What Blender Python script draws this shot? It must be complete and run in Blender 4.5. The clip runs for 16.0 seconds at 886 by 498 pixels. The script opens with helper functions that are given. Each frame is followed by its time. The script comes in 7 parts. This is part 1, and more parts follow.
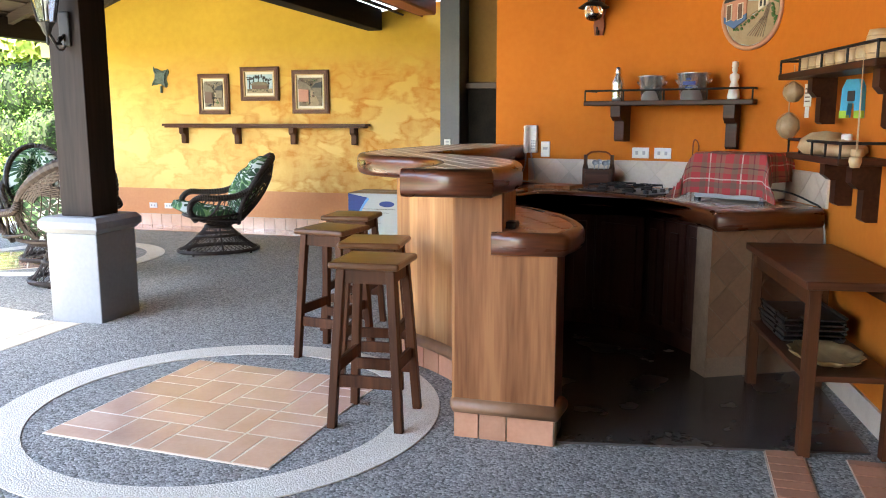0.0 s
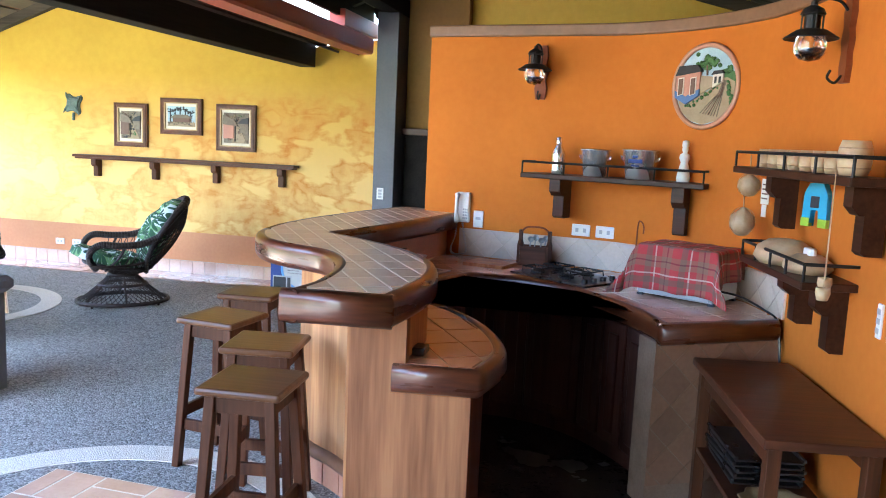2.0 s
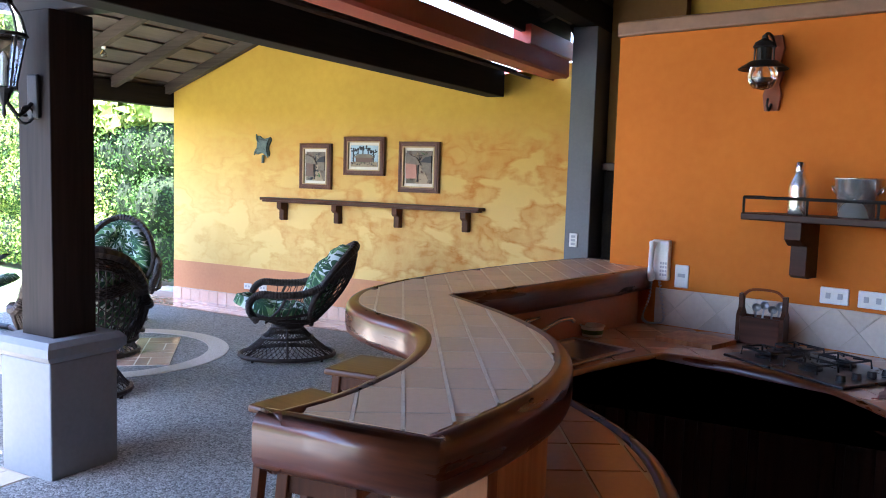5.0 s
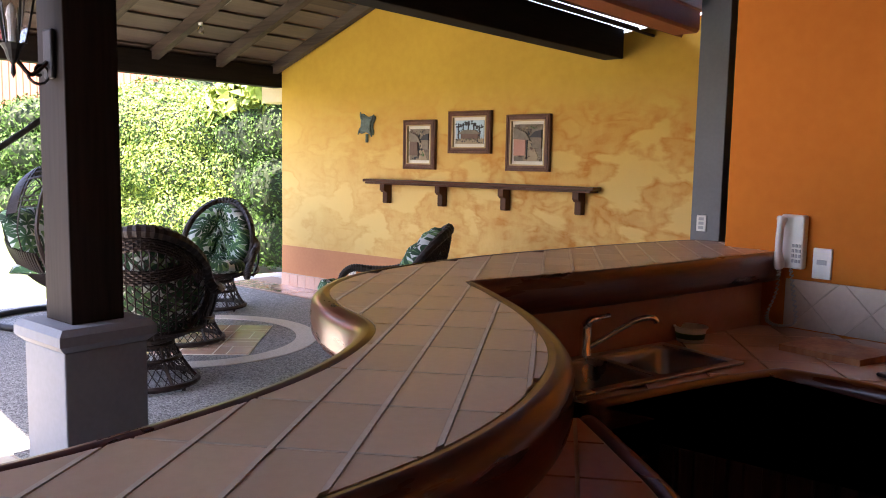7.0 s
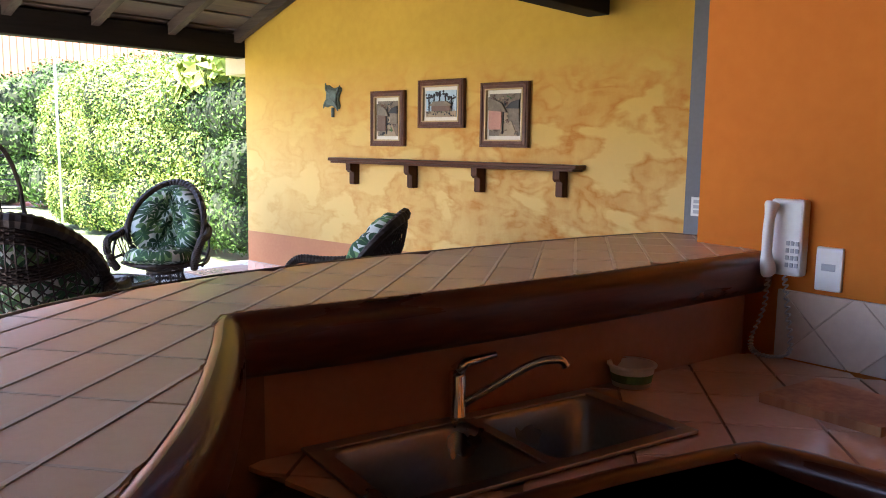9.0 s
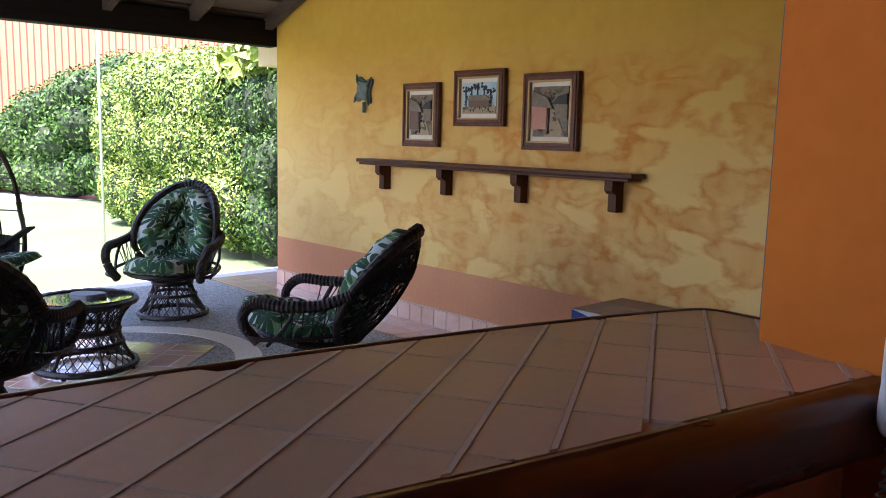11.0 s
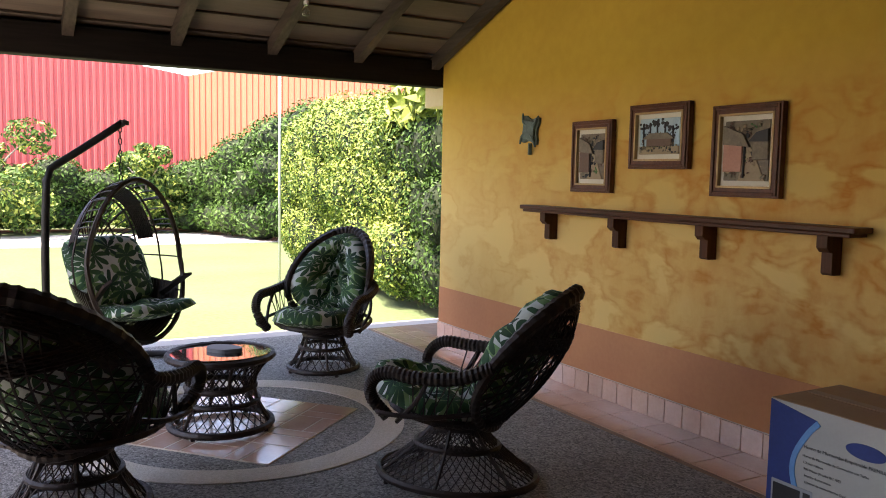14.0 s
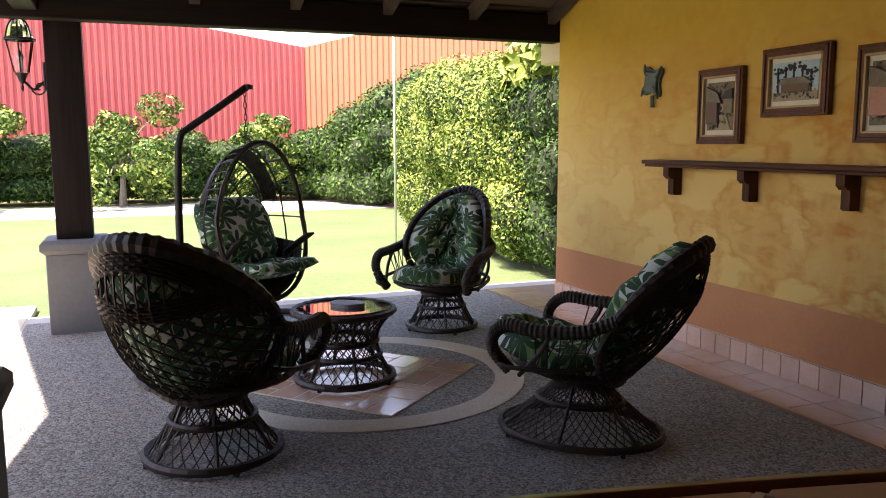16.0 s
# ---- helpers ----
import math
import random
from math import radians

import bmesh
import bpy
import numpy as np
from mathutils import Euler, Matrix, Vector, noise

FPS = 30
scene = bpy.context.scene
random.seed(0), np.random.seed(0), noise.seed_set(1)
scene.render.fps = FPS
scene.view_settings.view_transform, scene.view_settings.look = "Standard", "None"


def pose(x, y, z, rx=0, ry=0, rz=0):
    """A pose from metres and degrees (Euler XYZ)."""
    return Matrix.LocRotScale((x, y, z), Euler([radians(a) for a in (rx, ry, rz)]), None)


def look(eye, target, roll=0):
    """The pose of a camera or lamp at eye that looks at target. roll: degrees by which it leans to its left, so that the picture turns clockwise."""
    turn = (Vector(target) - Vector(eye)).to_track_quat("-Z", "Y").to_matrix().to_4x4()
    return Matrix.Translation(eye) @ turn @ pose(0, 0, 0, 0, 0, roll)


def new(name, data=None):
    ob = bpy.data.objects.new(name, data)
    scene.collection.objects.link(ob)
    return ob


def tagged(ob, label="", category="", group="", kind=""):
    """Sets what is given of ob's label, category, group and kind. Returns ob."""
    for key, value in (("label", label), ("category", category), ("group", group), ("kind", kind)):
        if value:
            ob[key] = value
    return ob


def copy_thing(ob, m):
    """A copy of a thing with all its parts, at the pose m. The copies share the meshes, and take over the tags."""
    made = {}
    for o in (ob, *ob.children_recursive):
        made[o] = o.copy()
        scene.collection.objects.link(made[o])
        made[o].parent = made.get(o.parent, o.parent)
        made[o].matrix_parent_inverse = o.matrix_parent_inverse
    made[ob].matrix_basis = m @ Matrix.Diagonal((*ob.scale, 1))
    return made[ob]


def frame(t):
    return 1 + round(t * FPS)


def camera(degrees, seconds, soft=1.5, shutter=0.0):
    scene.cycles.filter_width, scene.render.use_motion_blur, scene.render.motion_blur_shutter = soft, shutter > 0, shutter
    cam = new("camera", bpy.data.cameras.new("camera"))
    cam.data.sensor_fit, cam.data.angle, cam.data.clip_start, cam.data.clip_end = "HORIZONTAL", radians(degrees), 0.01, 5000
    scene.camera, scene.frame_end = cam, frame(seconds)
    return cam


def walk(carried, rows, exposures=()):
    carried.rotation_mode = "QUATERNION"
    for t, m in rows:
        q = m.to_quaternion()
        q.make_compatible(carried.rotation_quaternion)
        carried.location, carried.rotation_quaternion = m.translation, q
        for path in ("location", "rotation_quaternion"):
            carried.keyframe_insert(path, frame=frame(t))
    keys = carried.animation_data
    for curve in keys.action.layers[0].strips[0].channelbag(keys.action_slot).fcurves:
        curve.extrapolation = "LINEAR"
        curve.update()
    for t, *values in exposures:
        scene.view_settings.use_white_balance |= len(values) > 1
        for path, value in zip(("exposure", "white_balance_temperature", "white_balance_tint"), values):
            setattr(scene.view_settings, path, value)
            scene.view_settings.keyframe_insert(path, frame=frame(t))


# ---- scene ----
cam = camera(57.8, 16.0, soft=1.0)
PATH = [
    (0, (0.284, 0.379, 1.399), (-0.261, 2.276, 1.077), -0.0),
    (0.5, (0.331, 0.538, 1.51), (-0.132, 2.454, 1.173), 0.3),
    (1, (0.31, 0.656, 1.624), (-0.067, 2.593, 1.298), 1.4),
    (1.5, (0.262, 0.843, 1.69), (-0.115, 2.784, 1.391), 2.1),
    (2, (0.283, 1.046, 1.703), (-0.139, 2.982, 1.43), 2.6),
    (2.5, (0.339, 1.273, 1.721), (-0.181, 3.188, 1.476), 3.1),
    (3, (0.322, 1.474, 1.723), (-0.298, 3.365, 1.52), 2.6),
    (3.5, (0.272, 1.694, 1.712), (-0.418, 3.562, 1.528), 2.2),
    (4, (0.254, 1.905, 1.686), (-0.511, 3.744, 1.508), 2.2),
    (4.5, (0.251, 2.116, 1.687), (-0.607, 3.913, 1.501), 2.1),
    (5, (0.218, 2.326, 1.642), (-0.739, 4.073, 1.458), 1.7),
    (7.5, (0.138, 3.439, 1.515), (-1.161, 4.942, 1.285), 1.0),
    (8, (0.116, 3.662, 1.508), (-1.197, 5.15, 1.262), 0.9),
    (8.5, (0.042, 3.936, 1.488), (-1.274, 5.421, 1.232), 0.8),
    (9, (-0.052, 4.194, 1.485), (-1.355, 5.689, 1.222), 0.7),
    (11.5, (-0.564, 5.413, 1.572), (-2.06, 6.714, 1.308), 1.4),
    (12, (-0.704, 5.589, 1.609), (-2.236, 6.852, 1.369), 1.4),
    (12.5, (-0.817, 5.686, 1.578), (-2.401, 6.884, 1.35), 1.6),
    (13, (-0.86, 5.76, 1.567), (-2.509, 6.872, 1.365), 2.0),
    (13.5, (-0.872, 5.756, 1.538), (-2.572, 6.793, 1.354), 1.6),
    (14, (-0.875, 5.759, 1.539), (-2.611, 6.735, 1.358), 1.1),
    (14.5, (-0.891, 5.744, 1.517), (-2.666, 6.646, 1.336), 0.7),
    (15, (-0.907, 5.735, 1.498), (-2.711, 6.575, 1.29), 0.3),
    (15.5, (-0.926, 5.73, 1.473), (-2.751, 6.512, 1.234), 0.0),
    (16, (-0.927, 5.733, 1.461), (-2.774, 6.456, 1.198), -0.2),
]
EXPOSURES = [(0.0, 4.2, 7200, 12), (1.0, 4.40, 6500, 9), (1.6, 4.46, 6050, 10), (2.5, 4.28, 5450, 12), (3.5, 3.95, 5300, 16), (5.0, 3.78, 5600, 19), (7.5, 3.28, 7000, 31), (9.0, 3.5, 6350, 27), (11.5, 2.6, 6050, 26), (12.5, 2.55, 6700, 25), (16.0, 2.15, 7500, 25)]
walk(cam, [(t, look(eye, target, roll)) for t, eye, target, roll in PATH], EXPOSURES)

# ---- world, sun, exposure ----
world = bpy.data.worlds.new("sky_world")
scene.world = world
world.use_nodes = True
wn = world.node_tree.nodes
sky = wn.new("ShaderNodeTexSky")
sky.sky_type = "NISHITA"
sky.sun_disc = False
sky.sun_elevation = radians(62)
sky.sun_rotation = radians(170)
wn["Background"].inputs["Strength"].default_value = 0.15
world.node_tree.links.new(sky.outputs[0], wn["Background"].inputs["Color"])
sun = new("sun", bpy.data.lights.new("sun", "SUN"))
sun.data.energy = 5.0
sun.data.angle = radians(0.53)
sun.data.color = (1.0, 0.95, 0.86)
sun.matrix_world = look((0.8, -4.2, 9.5), (0, 0, 0))


# ---- materials ----
def mat(name, c1, c2, scale=6.0, rough=0.6, bump=0.15, fine=60.0, metal=0.0, stretch=(1, 1, 1), spread=0.25,
        per_object=0.0, per_island=0.0, coat=0.0, coords="Object", fine_mix=0.35, gloss=0.5):
    """Two colours mixed by a broad and a fine noise, with a fine relief."""
    m = bpy.data.materials.new(name)
    m.use_nodes = True
    n, l = m.node_tree.nodes, m.node_tree.links
    b = n["Principled BSDF"]
    tc = n.new("ShaderNodeTexCoord")
    mp = n.new("ShaderNodeMapping")
    mp.inputs["Scale"].default_value = stretch
    l.new(tc.outputs[coords], mp.inputs["Vector"])
    big, small = n.new("ShaderNodeTexNoise"), n.new("ShaderNodeTexNoise")
    for t, s, d in ((big, scale, 4), (small, fine, 3)):
        t.inputs["Scale"].default_value = s
        t.inputs["Detail"].default_value = d
        l.new(mp.outputs[0], t.inputs["Vector"])
    mixv = n.new("ShaderNodeMix")
    mixv.inputs[0].default_value = fine_mix
    l.new(big.outputs[0], mixv.inputs[2])
    l.new(small.outputs[0], mixv.inputs[3])
    ramp = n.new("ShaderNodeValToRGB")
    ramp.color_ramp.elements[0].position = 0.5 - spread
    ramp.color_ramp.elements[1].position = 0.5 + spread
    ramp.color_ramp.elements[0].color = (*c1, 1)
    ramp.color_ramp.elements[1].color = (*c2, 1)
    l.new(mixv.outputs[0], ramp.inputs[0])
    colour = ramp.outputs[0]
    if per_object or per_island:
        src = n.new("ShaderNodeObjectInfo").outputs["Random"] if per_object else n.new("ShaderNodeNewGeometry").outputs["Random Per Island"]
        amount = per_object or per_island
        rng = n.new("ShaderNodeMapRange")
        rng.inputs[3].default_value, rng.inputs[4].default_value = 1 - amount, 1 + amount
        l.new(src, rng.inputs[0])
        hsv = n.new("ShaderNodeHueSaturation")
        l.new(rng.outputs[0], hsv.inputs["Value"])
        l.new(colour, hsv.inputs["Color"])
        colour = hsv.outputs[0]
    l.new(colour, b.inputs["Base Color"])
    rr = n.new("ShaderNodeMapRange")
    rr.inputs[3].default_value, rr.inputs[4].default_value = max(rough - 0.12, 0.02), min(rough + 0.12, 1)
    l.new(big.outputs[0], rr.inputs[0])
    l.new(rr.outputs[0], b.inputs["Roughness"])
    b.inputs["Metallic"].default_value = metal
    b.inputs["Coat Weight"].default_value = coat
    b.inputs["Specular IOR Level"].default_value = gloss
    b.inputs["Coat Roughness"].default_value = 0.15
    if bump:
        bp = n.new("ShaderNodeBump")
        bp.inputs["Strength"].default_value = bump
        bp.inputs["Distance"].default_value = 0.01
        l.new(mixv.outputs[0], bp.inputs["Height"])
        l.new(bp.outputs[0], b.inputs["Normal"])
    m["ramp"] = ramp.name
    return m


def bsdf(m):
    return m.node_tree.nodes["Principled BSDF"]


def pebble_mat(name, dark, light, cell=95.0, mixed=0.6):
    """Washed pebble: small voronoi stones of mixed greys."""
    m = mat(name, dark, light, 1.2, 0.75, 0.0)
    n, l = m.node_tree.nodes, m.node_tree.links
    tc = n.new("ShaderNodeTexCoord")
    v = n.new("ShaderNodeTexVoronoi")
    v.inputs["Scale"].default_value = cell
    l.new(tc.outputs["Object"], v.inputs["Vector"])
    hue = n.new("ShaderNodeValToRGB")
    e = hue.color_ramp.elements
    e[0].color, e[1].color = (*[c * 0.3 for c in dark], 1), (*[min(c * 2.6, 0.85) for c in light], 1)
    e[0].position, e[1].position = 0.15, 0.95
    l.new(v.outputs["Color"], hue.inputs[0])
    mx = n.new("ShaderNodeMix")
    mx.data_type = "RGBA"
    mx.inputs[0].default_value = mixed
    l.new(n[m["ramp"]].outputs[0], mx.inputs[6])
    l.new(hue.outputs[0], mx.inputs[7])
    l.new(mx.outputs[2], bsdf(m).inputs["Base Color"])
    bp = n.new("ShaderNodeBump")
    bp.invert = True
    bp.inputs["Strength"].default_value = 0.7
    bp.inputs["Distance"].default_value = 0.006
    l.new(v.outputs["Distance"], bp.inputs["Height"])
    l.new(bp.outputs[0], bsdf(m).inputs["Normal"])
    return m


def stained_wall_mat():
    """Yellow lime wash with ochre tide marks of old damp, mostly on the lower half."""
    m = mat("yellow_limewash", (0.54, 0.30, 0.028), (0.67, 0.40, 0.048), 1.1, 0.9, 0.12, 14)
    n, l = m.node_tree.nodes, m.node_tree.links
    tc = n.new("ShaderNodeTexCoord")
    mp = n.new("ShaderNodeMapping")
    mp.inputs["Scale"].default_value = (0.9, 1, 1.7)
    l.new(tc.outputs["Object"], mp.inputs[0])
    nz = n.new("ShaderNodeTexNoise")
    nz.inputs["Scale"].default_value = 2.1
    nz.inputs["Detail"].default_value = 4
    nz.inputs["Roughness"].default_value = 0.5
    nz.inputs["Distortion"].default_value = 0.2
    l.new(mp.outputs[0], nz.inputs["Vector"])
    edge = n.new("ShaderNodeValToRGB")
    r = edge.color_ramp
    r.elements[0].position, r.elements[0].color = 0.43, (0, 0, 0, 1)
    r.elements[1].position, r.elements[1].color = 0.49, (0.95, 0.95, 0.95, 1)
    for p, c in ((0.535, 0.5), (0.58, 0.5), (0.62, 0.85), (0.67, 0.3)):
        q = r.elements.new(p)
        q.color = (c, c, c, 1)
    l.new(nz.outputs[0], edge.inputs[0])
    sep = n.new("ShaderNodeSeparateXYZ")
    l.new(tc.outputs["Object"], sep.inputs[0])
    top = n.new("ShaderNodeMapRange")
    top.inputs[1].default_value, top.inputs[2].default_value = 2.25, 1.85
    l.new(sep.outputs["Z"], top.inputs[0])
    side = n.new("ShaderNodeMapRange")
    side.inputs[1].default_value, side.inputs[2].default_value = -6.9, -3.9
    side.inputs[3].default_value, side.inputs[4].default_value = 0.35, 0.95
    l.new(sep.outputs["X"], side.inputs[0])
    m1, m2 = n.new("ShaderNodeMath"), n.new("ShaderNodeMath")
    m1.operation = m2.operation = "MULTIPLY"
    l.new(edge.outputs[0], m1.inputs[0]); l.new(top.outputs[0], m1.inputs[1])
    l.new(m1.outputs[0], m2.inputs[0]); l.new(side.outputs[0], m2.inputs[1])
    # the stains are broken up by a finer, upright mottling
    mp2 = n.new("ShaderNodeMapping")
    mp2.inputs["Scale"].default_value = (3.2, 1, 2.0)
    l.new(tc.outputs["Object"], mp2.inputs[0])
    mottle = n.new("ShaderNodeTexNoise")
    mottle.inputs["Scale"].default_value = 1.7
    mottle.inputs["Detail"].default_value = 6
    mottle.inputs["Roughness"].default_value = 0.6
    l.new(mp2.outputs[0], mottle.inputs["Vector"])
    mott = n.new("ShaderNodeMapRange")
    mott.inputs[1].default_value, mott.inputs[2].default_value = 0.34, 0.62
    mott.inputs[3].default_value, mott.inputs[4].default_value = 0.35, 1.1
    l.new(mottle.outputs[0], mott.inputs[0])
    m3 = n.new("ShaderNodeMath"); m3.operation = "MULTIPLY"
    l.new(m2.outputs[0], m3.inputs[0]); l.new(mott.outputs[0], m3.inputs[1])
    m2 = m3
    # daylight on the lower half, painted in as a paler yellow
    lower_light = n.new("ShaderNodeMapRange")
    lower_light.inputs[1].default_value, lower_light.inputs[2].default_value = 2.3, 1.2
    lower_light.inputs[4].default_value = 0.68
    l.new(sep.outputs["Z"], lower_light.inputs[0])
    a = n.new("ShaderNodeMix"); a.data_type = "RGBA"
    a.inputs[7].default_value = (0.80, 0.56, 0.225, 1)
    l.new(lower_light.outputs[0], a.inputs[0]); l.new(n[m["ramp"]].outputs[0], a.inputs[6])
    b = n.new("ShaderNodeMix"); b.data_type = "RGBA"
    b.inputs[7].default_value = (0.54, 0.20, 0.022, 1)
    l.new(m2.outputs[0], b.inputs[0]); l.new(a.outputs[2], b.inputs[6])
    l.new(b.outputs[2], bsdf(m).inputs["Base Color"])
    return m


def wood_mat(name, c1, c2, rough=0.45, along="z", coat=0.0, per=0.12, scale=3.0):
    st = {"x": (0.12, 2, 2), "y": (2, 0.12, 2), "z": (2, 2, 0.12)}[along]
    return mat(name, c1, c2, scale, rough, 0.12, 26, stretch=st, per_object=per, coat=coat, spread=0.13, gloss=0.14)


def leaf_print_mat():
    """Cushion cloth: pale grey with green palm leaves, each a rosette of blades."""
    m = mat("leaf_print_cloth", (0.44, 0.50, 0.46), (0.58, 0.64, 0.58), 9, 0.9, 0.1, 180)
    n, l = m.node_tree.nodes, m.node_tree.links
    tc = n.new("ShaderNodeTexCoord")

    def rosettes(scale, shift, reach, blades):
        mp = n.new("ShaderNodeMapping")
        mp.inputs["Location"].default_value = (shift, shift * 1.7, 0)
        mp.inputs["Scale"].default_value = (scale, scale, 0)
        l.new(tc.outputs["UV"], mp.inputs[0])
        v = n.new("ShaderNodeTexVoronoi")
        v.voronoi_dimensions = "2D"
        v.inputs["Scale"].default_value = 1.0
        l.new(mp.outputs[0], v.inputs["Vector"])
        d = n.new("ShaderNodeVectorMath"); d.operation = "SUBTRACT"
        l.new(mp.outputs[0], d.inputs[0]); l.new(v.outputs["Position"], d.inputs[1])
        s = n.new("ShaderNodeSeparateXYZ"); l.new(d.outputs[0], s.inputs[0])
        at = n.new("ShaderNodeMath"); at.operation = "ARCTAN2"
        l.new(s.outputs[1], at.inputs[0]); l.new(s.outputs[0], at.inputs[1])
        col = n.new("ShaderNodeSeparateColor"); l.new(v.outputs["Color"], col.inputs[0])
        ad = n.new("ShaderNodeMath"); ad.operation = "MULTIPLY_ADD"
        ad.inputs[1].default_value = blades
        l.new(at.outputs[0], ad.inputs[0])
        off = n.new("ShaderNodeMath"); off.operation = "MULTIPLY"; off.inputs[1].default_value = 6.3
        l.new(col.outputs[0], off.inputs[0]); l.new(off.outputs[0], ad.inputs[2])
        co = n.new("ShaderNodeMath"); co.operation = "COSINE"; l.new(ad.outputs[0], co.inputs[0])
        ab = n.new("ShaderNodeMath"); ab.operation = "ABSOLUTE"; l.new(co.outputs[0], ab.inputs[0])
        pw = n.new("ShaderNodeMath"); pw.operation = "POWER"; pw.inputs[1].default_value = 0.7
        l.new(ab.outputs[0], pw.inputs[0])
        rc = n.new("ShaderNodeMath"); rc.operation = "MULTIPLY"; rc.inputs[1].default_value = reach
        l.new(pw.outputs[0], rc.inputs[0])
        lt = n.new("ShaderNodeMath"); lt.operation = "LESS_THAN"
        l.new(v.outputs["Distance"], lt.inputs[0]); l.new(rc.outputs[0], lt.inputs[1])
        return lt.outputs[0], col.outputs[1]

    colour = n[m["ramp"]].outputs[0]
    for scale, shift, reach, blades, c1, c2 in ((6.2, 3.3, 0.60, 2.5, (0.10, 0.20, 0.07), (0.16, 0.30, 0.12)),
                                                (6.8, 0.0, 0.66, 3.5, (0.012, 0.045, 0.022), (0.03, 0.10, 0.04))):
        mask, rnd = rosettes(scale, shift, reach, blades)
        g = n.new("ShaderNodeMix"); g.data_type = "RGBA"
        g.inputs[6].default_value, g.inputs[7].default_value = (*c1, 1), (*c2, 1)
        l.new(rnd, g.inputs[0])
        k = n.new("ShaderNodeMix"); k.data_type = "RGBA"
        l.new(mask, k.inputs[0]); l.new(colour, k.inputs[6]); l.new(g.outputs[2], k.inputs[7])
        colour = k.outputs[2]
    l.new(colour, bsdf(m).inputs["Base Color"])
    return m


def plaid_mat():
    """Red tartan cloth with green, cream and dark stripes both ways."""
    m = mat("tartan_cloth", (0.36, 0.03, 0.035), (0.46, 0.05, 0.05), 9, 0.95, 0.15, 260)
    n, l = m.node_tree.nodes, m.node_tree.links
    tc = n.new("ShaderNodeTexCoord")
    s = n.new("ShaderNodeSeparateXYZ"); l.new(tc.outputs["UV"], s.inputs[0])
    colour = n[m["ramp"]].outputs[0]
    for ax in (0, 1):
        f = n.new("ShaderNodeMath"); f.operation = "MULTIPLY"; f.inputs[1].default_value = 5.0
        l.new(s.outputs[ax], f.inputs[0])
        fr = n.new("ShaderNodeMath"); fr.operation = "FRACT"; l.new(f.outputs[0], fr.inputs[0])
        r = n.new("ShaderNodeValToRGB"); r.color_ramp.interpolation = "CONSTANT"
        e = r.color_ramp.elements
        e[0].position, e[0].color = 0.0, (0.4, 0.035, 0.04, 0)
        e[1].position, e[1].color = 0.18, (0.10, 0.10, 0.07, 0.75)
        for p, c in ((0.34, (0.4, 0.035, 0.04, 0)), (0.42, (0.6, 0.5, 0.42, 0.8)), (0.46, (0.4, 0.03, 0.04, 0)),
                     (0.62, (0.14, 0.15, 0.09, 0.6)), (0.76, (0.03, 0.02, 0.03, 0.7)), (0.80, (0.14, 0.15, 0.09, 0.6)), (0.92, (0.4, 0.035, 0.04, 0))):
            q = e.new(p); q.color = c
        l.new(fr.outputs[0], r.inputs[0])
        half = n.new("ShaderNodeMath"); half.operation = "MULTIPLY"; half.inputs[1].default_value = 0.75
        l.new(r.outputs[1], half.inputs[0])
        k = n.new("ShaderNodeMix"); k.data_type = "RGBA"
        l.new(half.outputs[0], k.inputs[0]); l.new(colour, k.inputs[6]); l.new(r.outputs[0], k.inputs[7])
        colour = k.outputs[2]
    l.new(colour, bsdf(m).inputs["Base Color"])
    return m


def glass_mat(name, tint=(1, 1, 1), rough=0.02):
    m = bpy.data.materials.new(name)
    m.use_nodes = True
    b = bsdf(m)
    b.inputs["Base Color"].default_value = (*tint, 1)
    b.inputs["Roughness"].default_value = rough
    b.inputs["Transmission Weight"].default_value = 1.0
    b.inputs["IOR"].default_value = 1.45
    return m


PEBBLE = pebble_mat("grey_washed_pebble", (0.125, 0.124, 0.114), (0.22, 0.217, 0.20))
PALE_PEBBLE = pebble_mat("pale_washed_pebble", (0.60, 0.53, 0.42), (0.72, 0.66, 0.55), 130, 0.22)
YELLOW = stained_wall_mat()
YELLOW_PLAIN = mat("yellow_paint", (0.60, 0.36, 0.05), (0.72, 0.46, 0.08), 1.5, 0.9, 0.1, 20)
BAND = mat("terracotta_band_paint", (0.50, 0.20, 0.085), (0.60, 0.27, 0.12), 2.2, 0.85, 0.08, 30)
ORANGE = mat("orange_paint", (0.47, 0.124, 0.013), (0.60, 0.182, 0.024), 1.6, 0.8, 0.08, 24, spread=0.35, gloss=0.15)
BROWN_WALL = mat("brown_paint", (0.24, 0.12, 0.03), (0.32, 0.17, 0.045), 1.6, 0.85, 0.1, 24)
GREY_PAINT = mat("dark_grey_paint", (0.10, 0.105, 0.115), (0.14, 0.145, 0.155), 3, 0.55, 0.08, 40)
PLINTH = mat("light_grey_plinth_paint", (0.155, 0.166, 0.178), (0.22, 0.232, 0.245), 2.5, 0.7, 0.15, 35)
CREAM = mat("cream_stucco", (0.70, 0.55, 0.32), (0.80, 0.66, 0.42), 2, 0.9, 0.15, 30)
BEAM = wood_mat("black_stained_beam", (0.009, 0.007, 0.006), (0.022, 0.017, 0.014), 0.75, "y")
BEAM_X = wood_mat("black_stained_rafter", (0.012, 0.009, 0.008), (0.035, 0.026, 0.02), 0.55, "x")
POST_WOOD = wood_mat("black_stained_post", (0.011, 0.008, 0.007), (0.026, 0.019, 0.016), 0.62, "z")
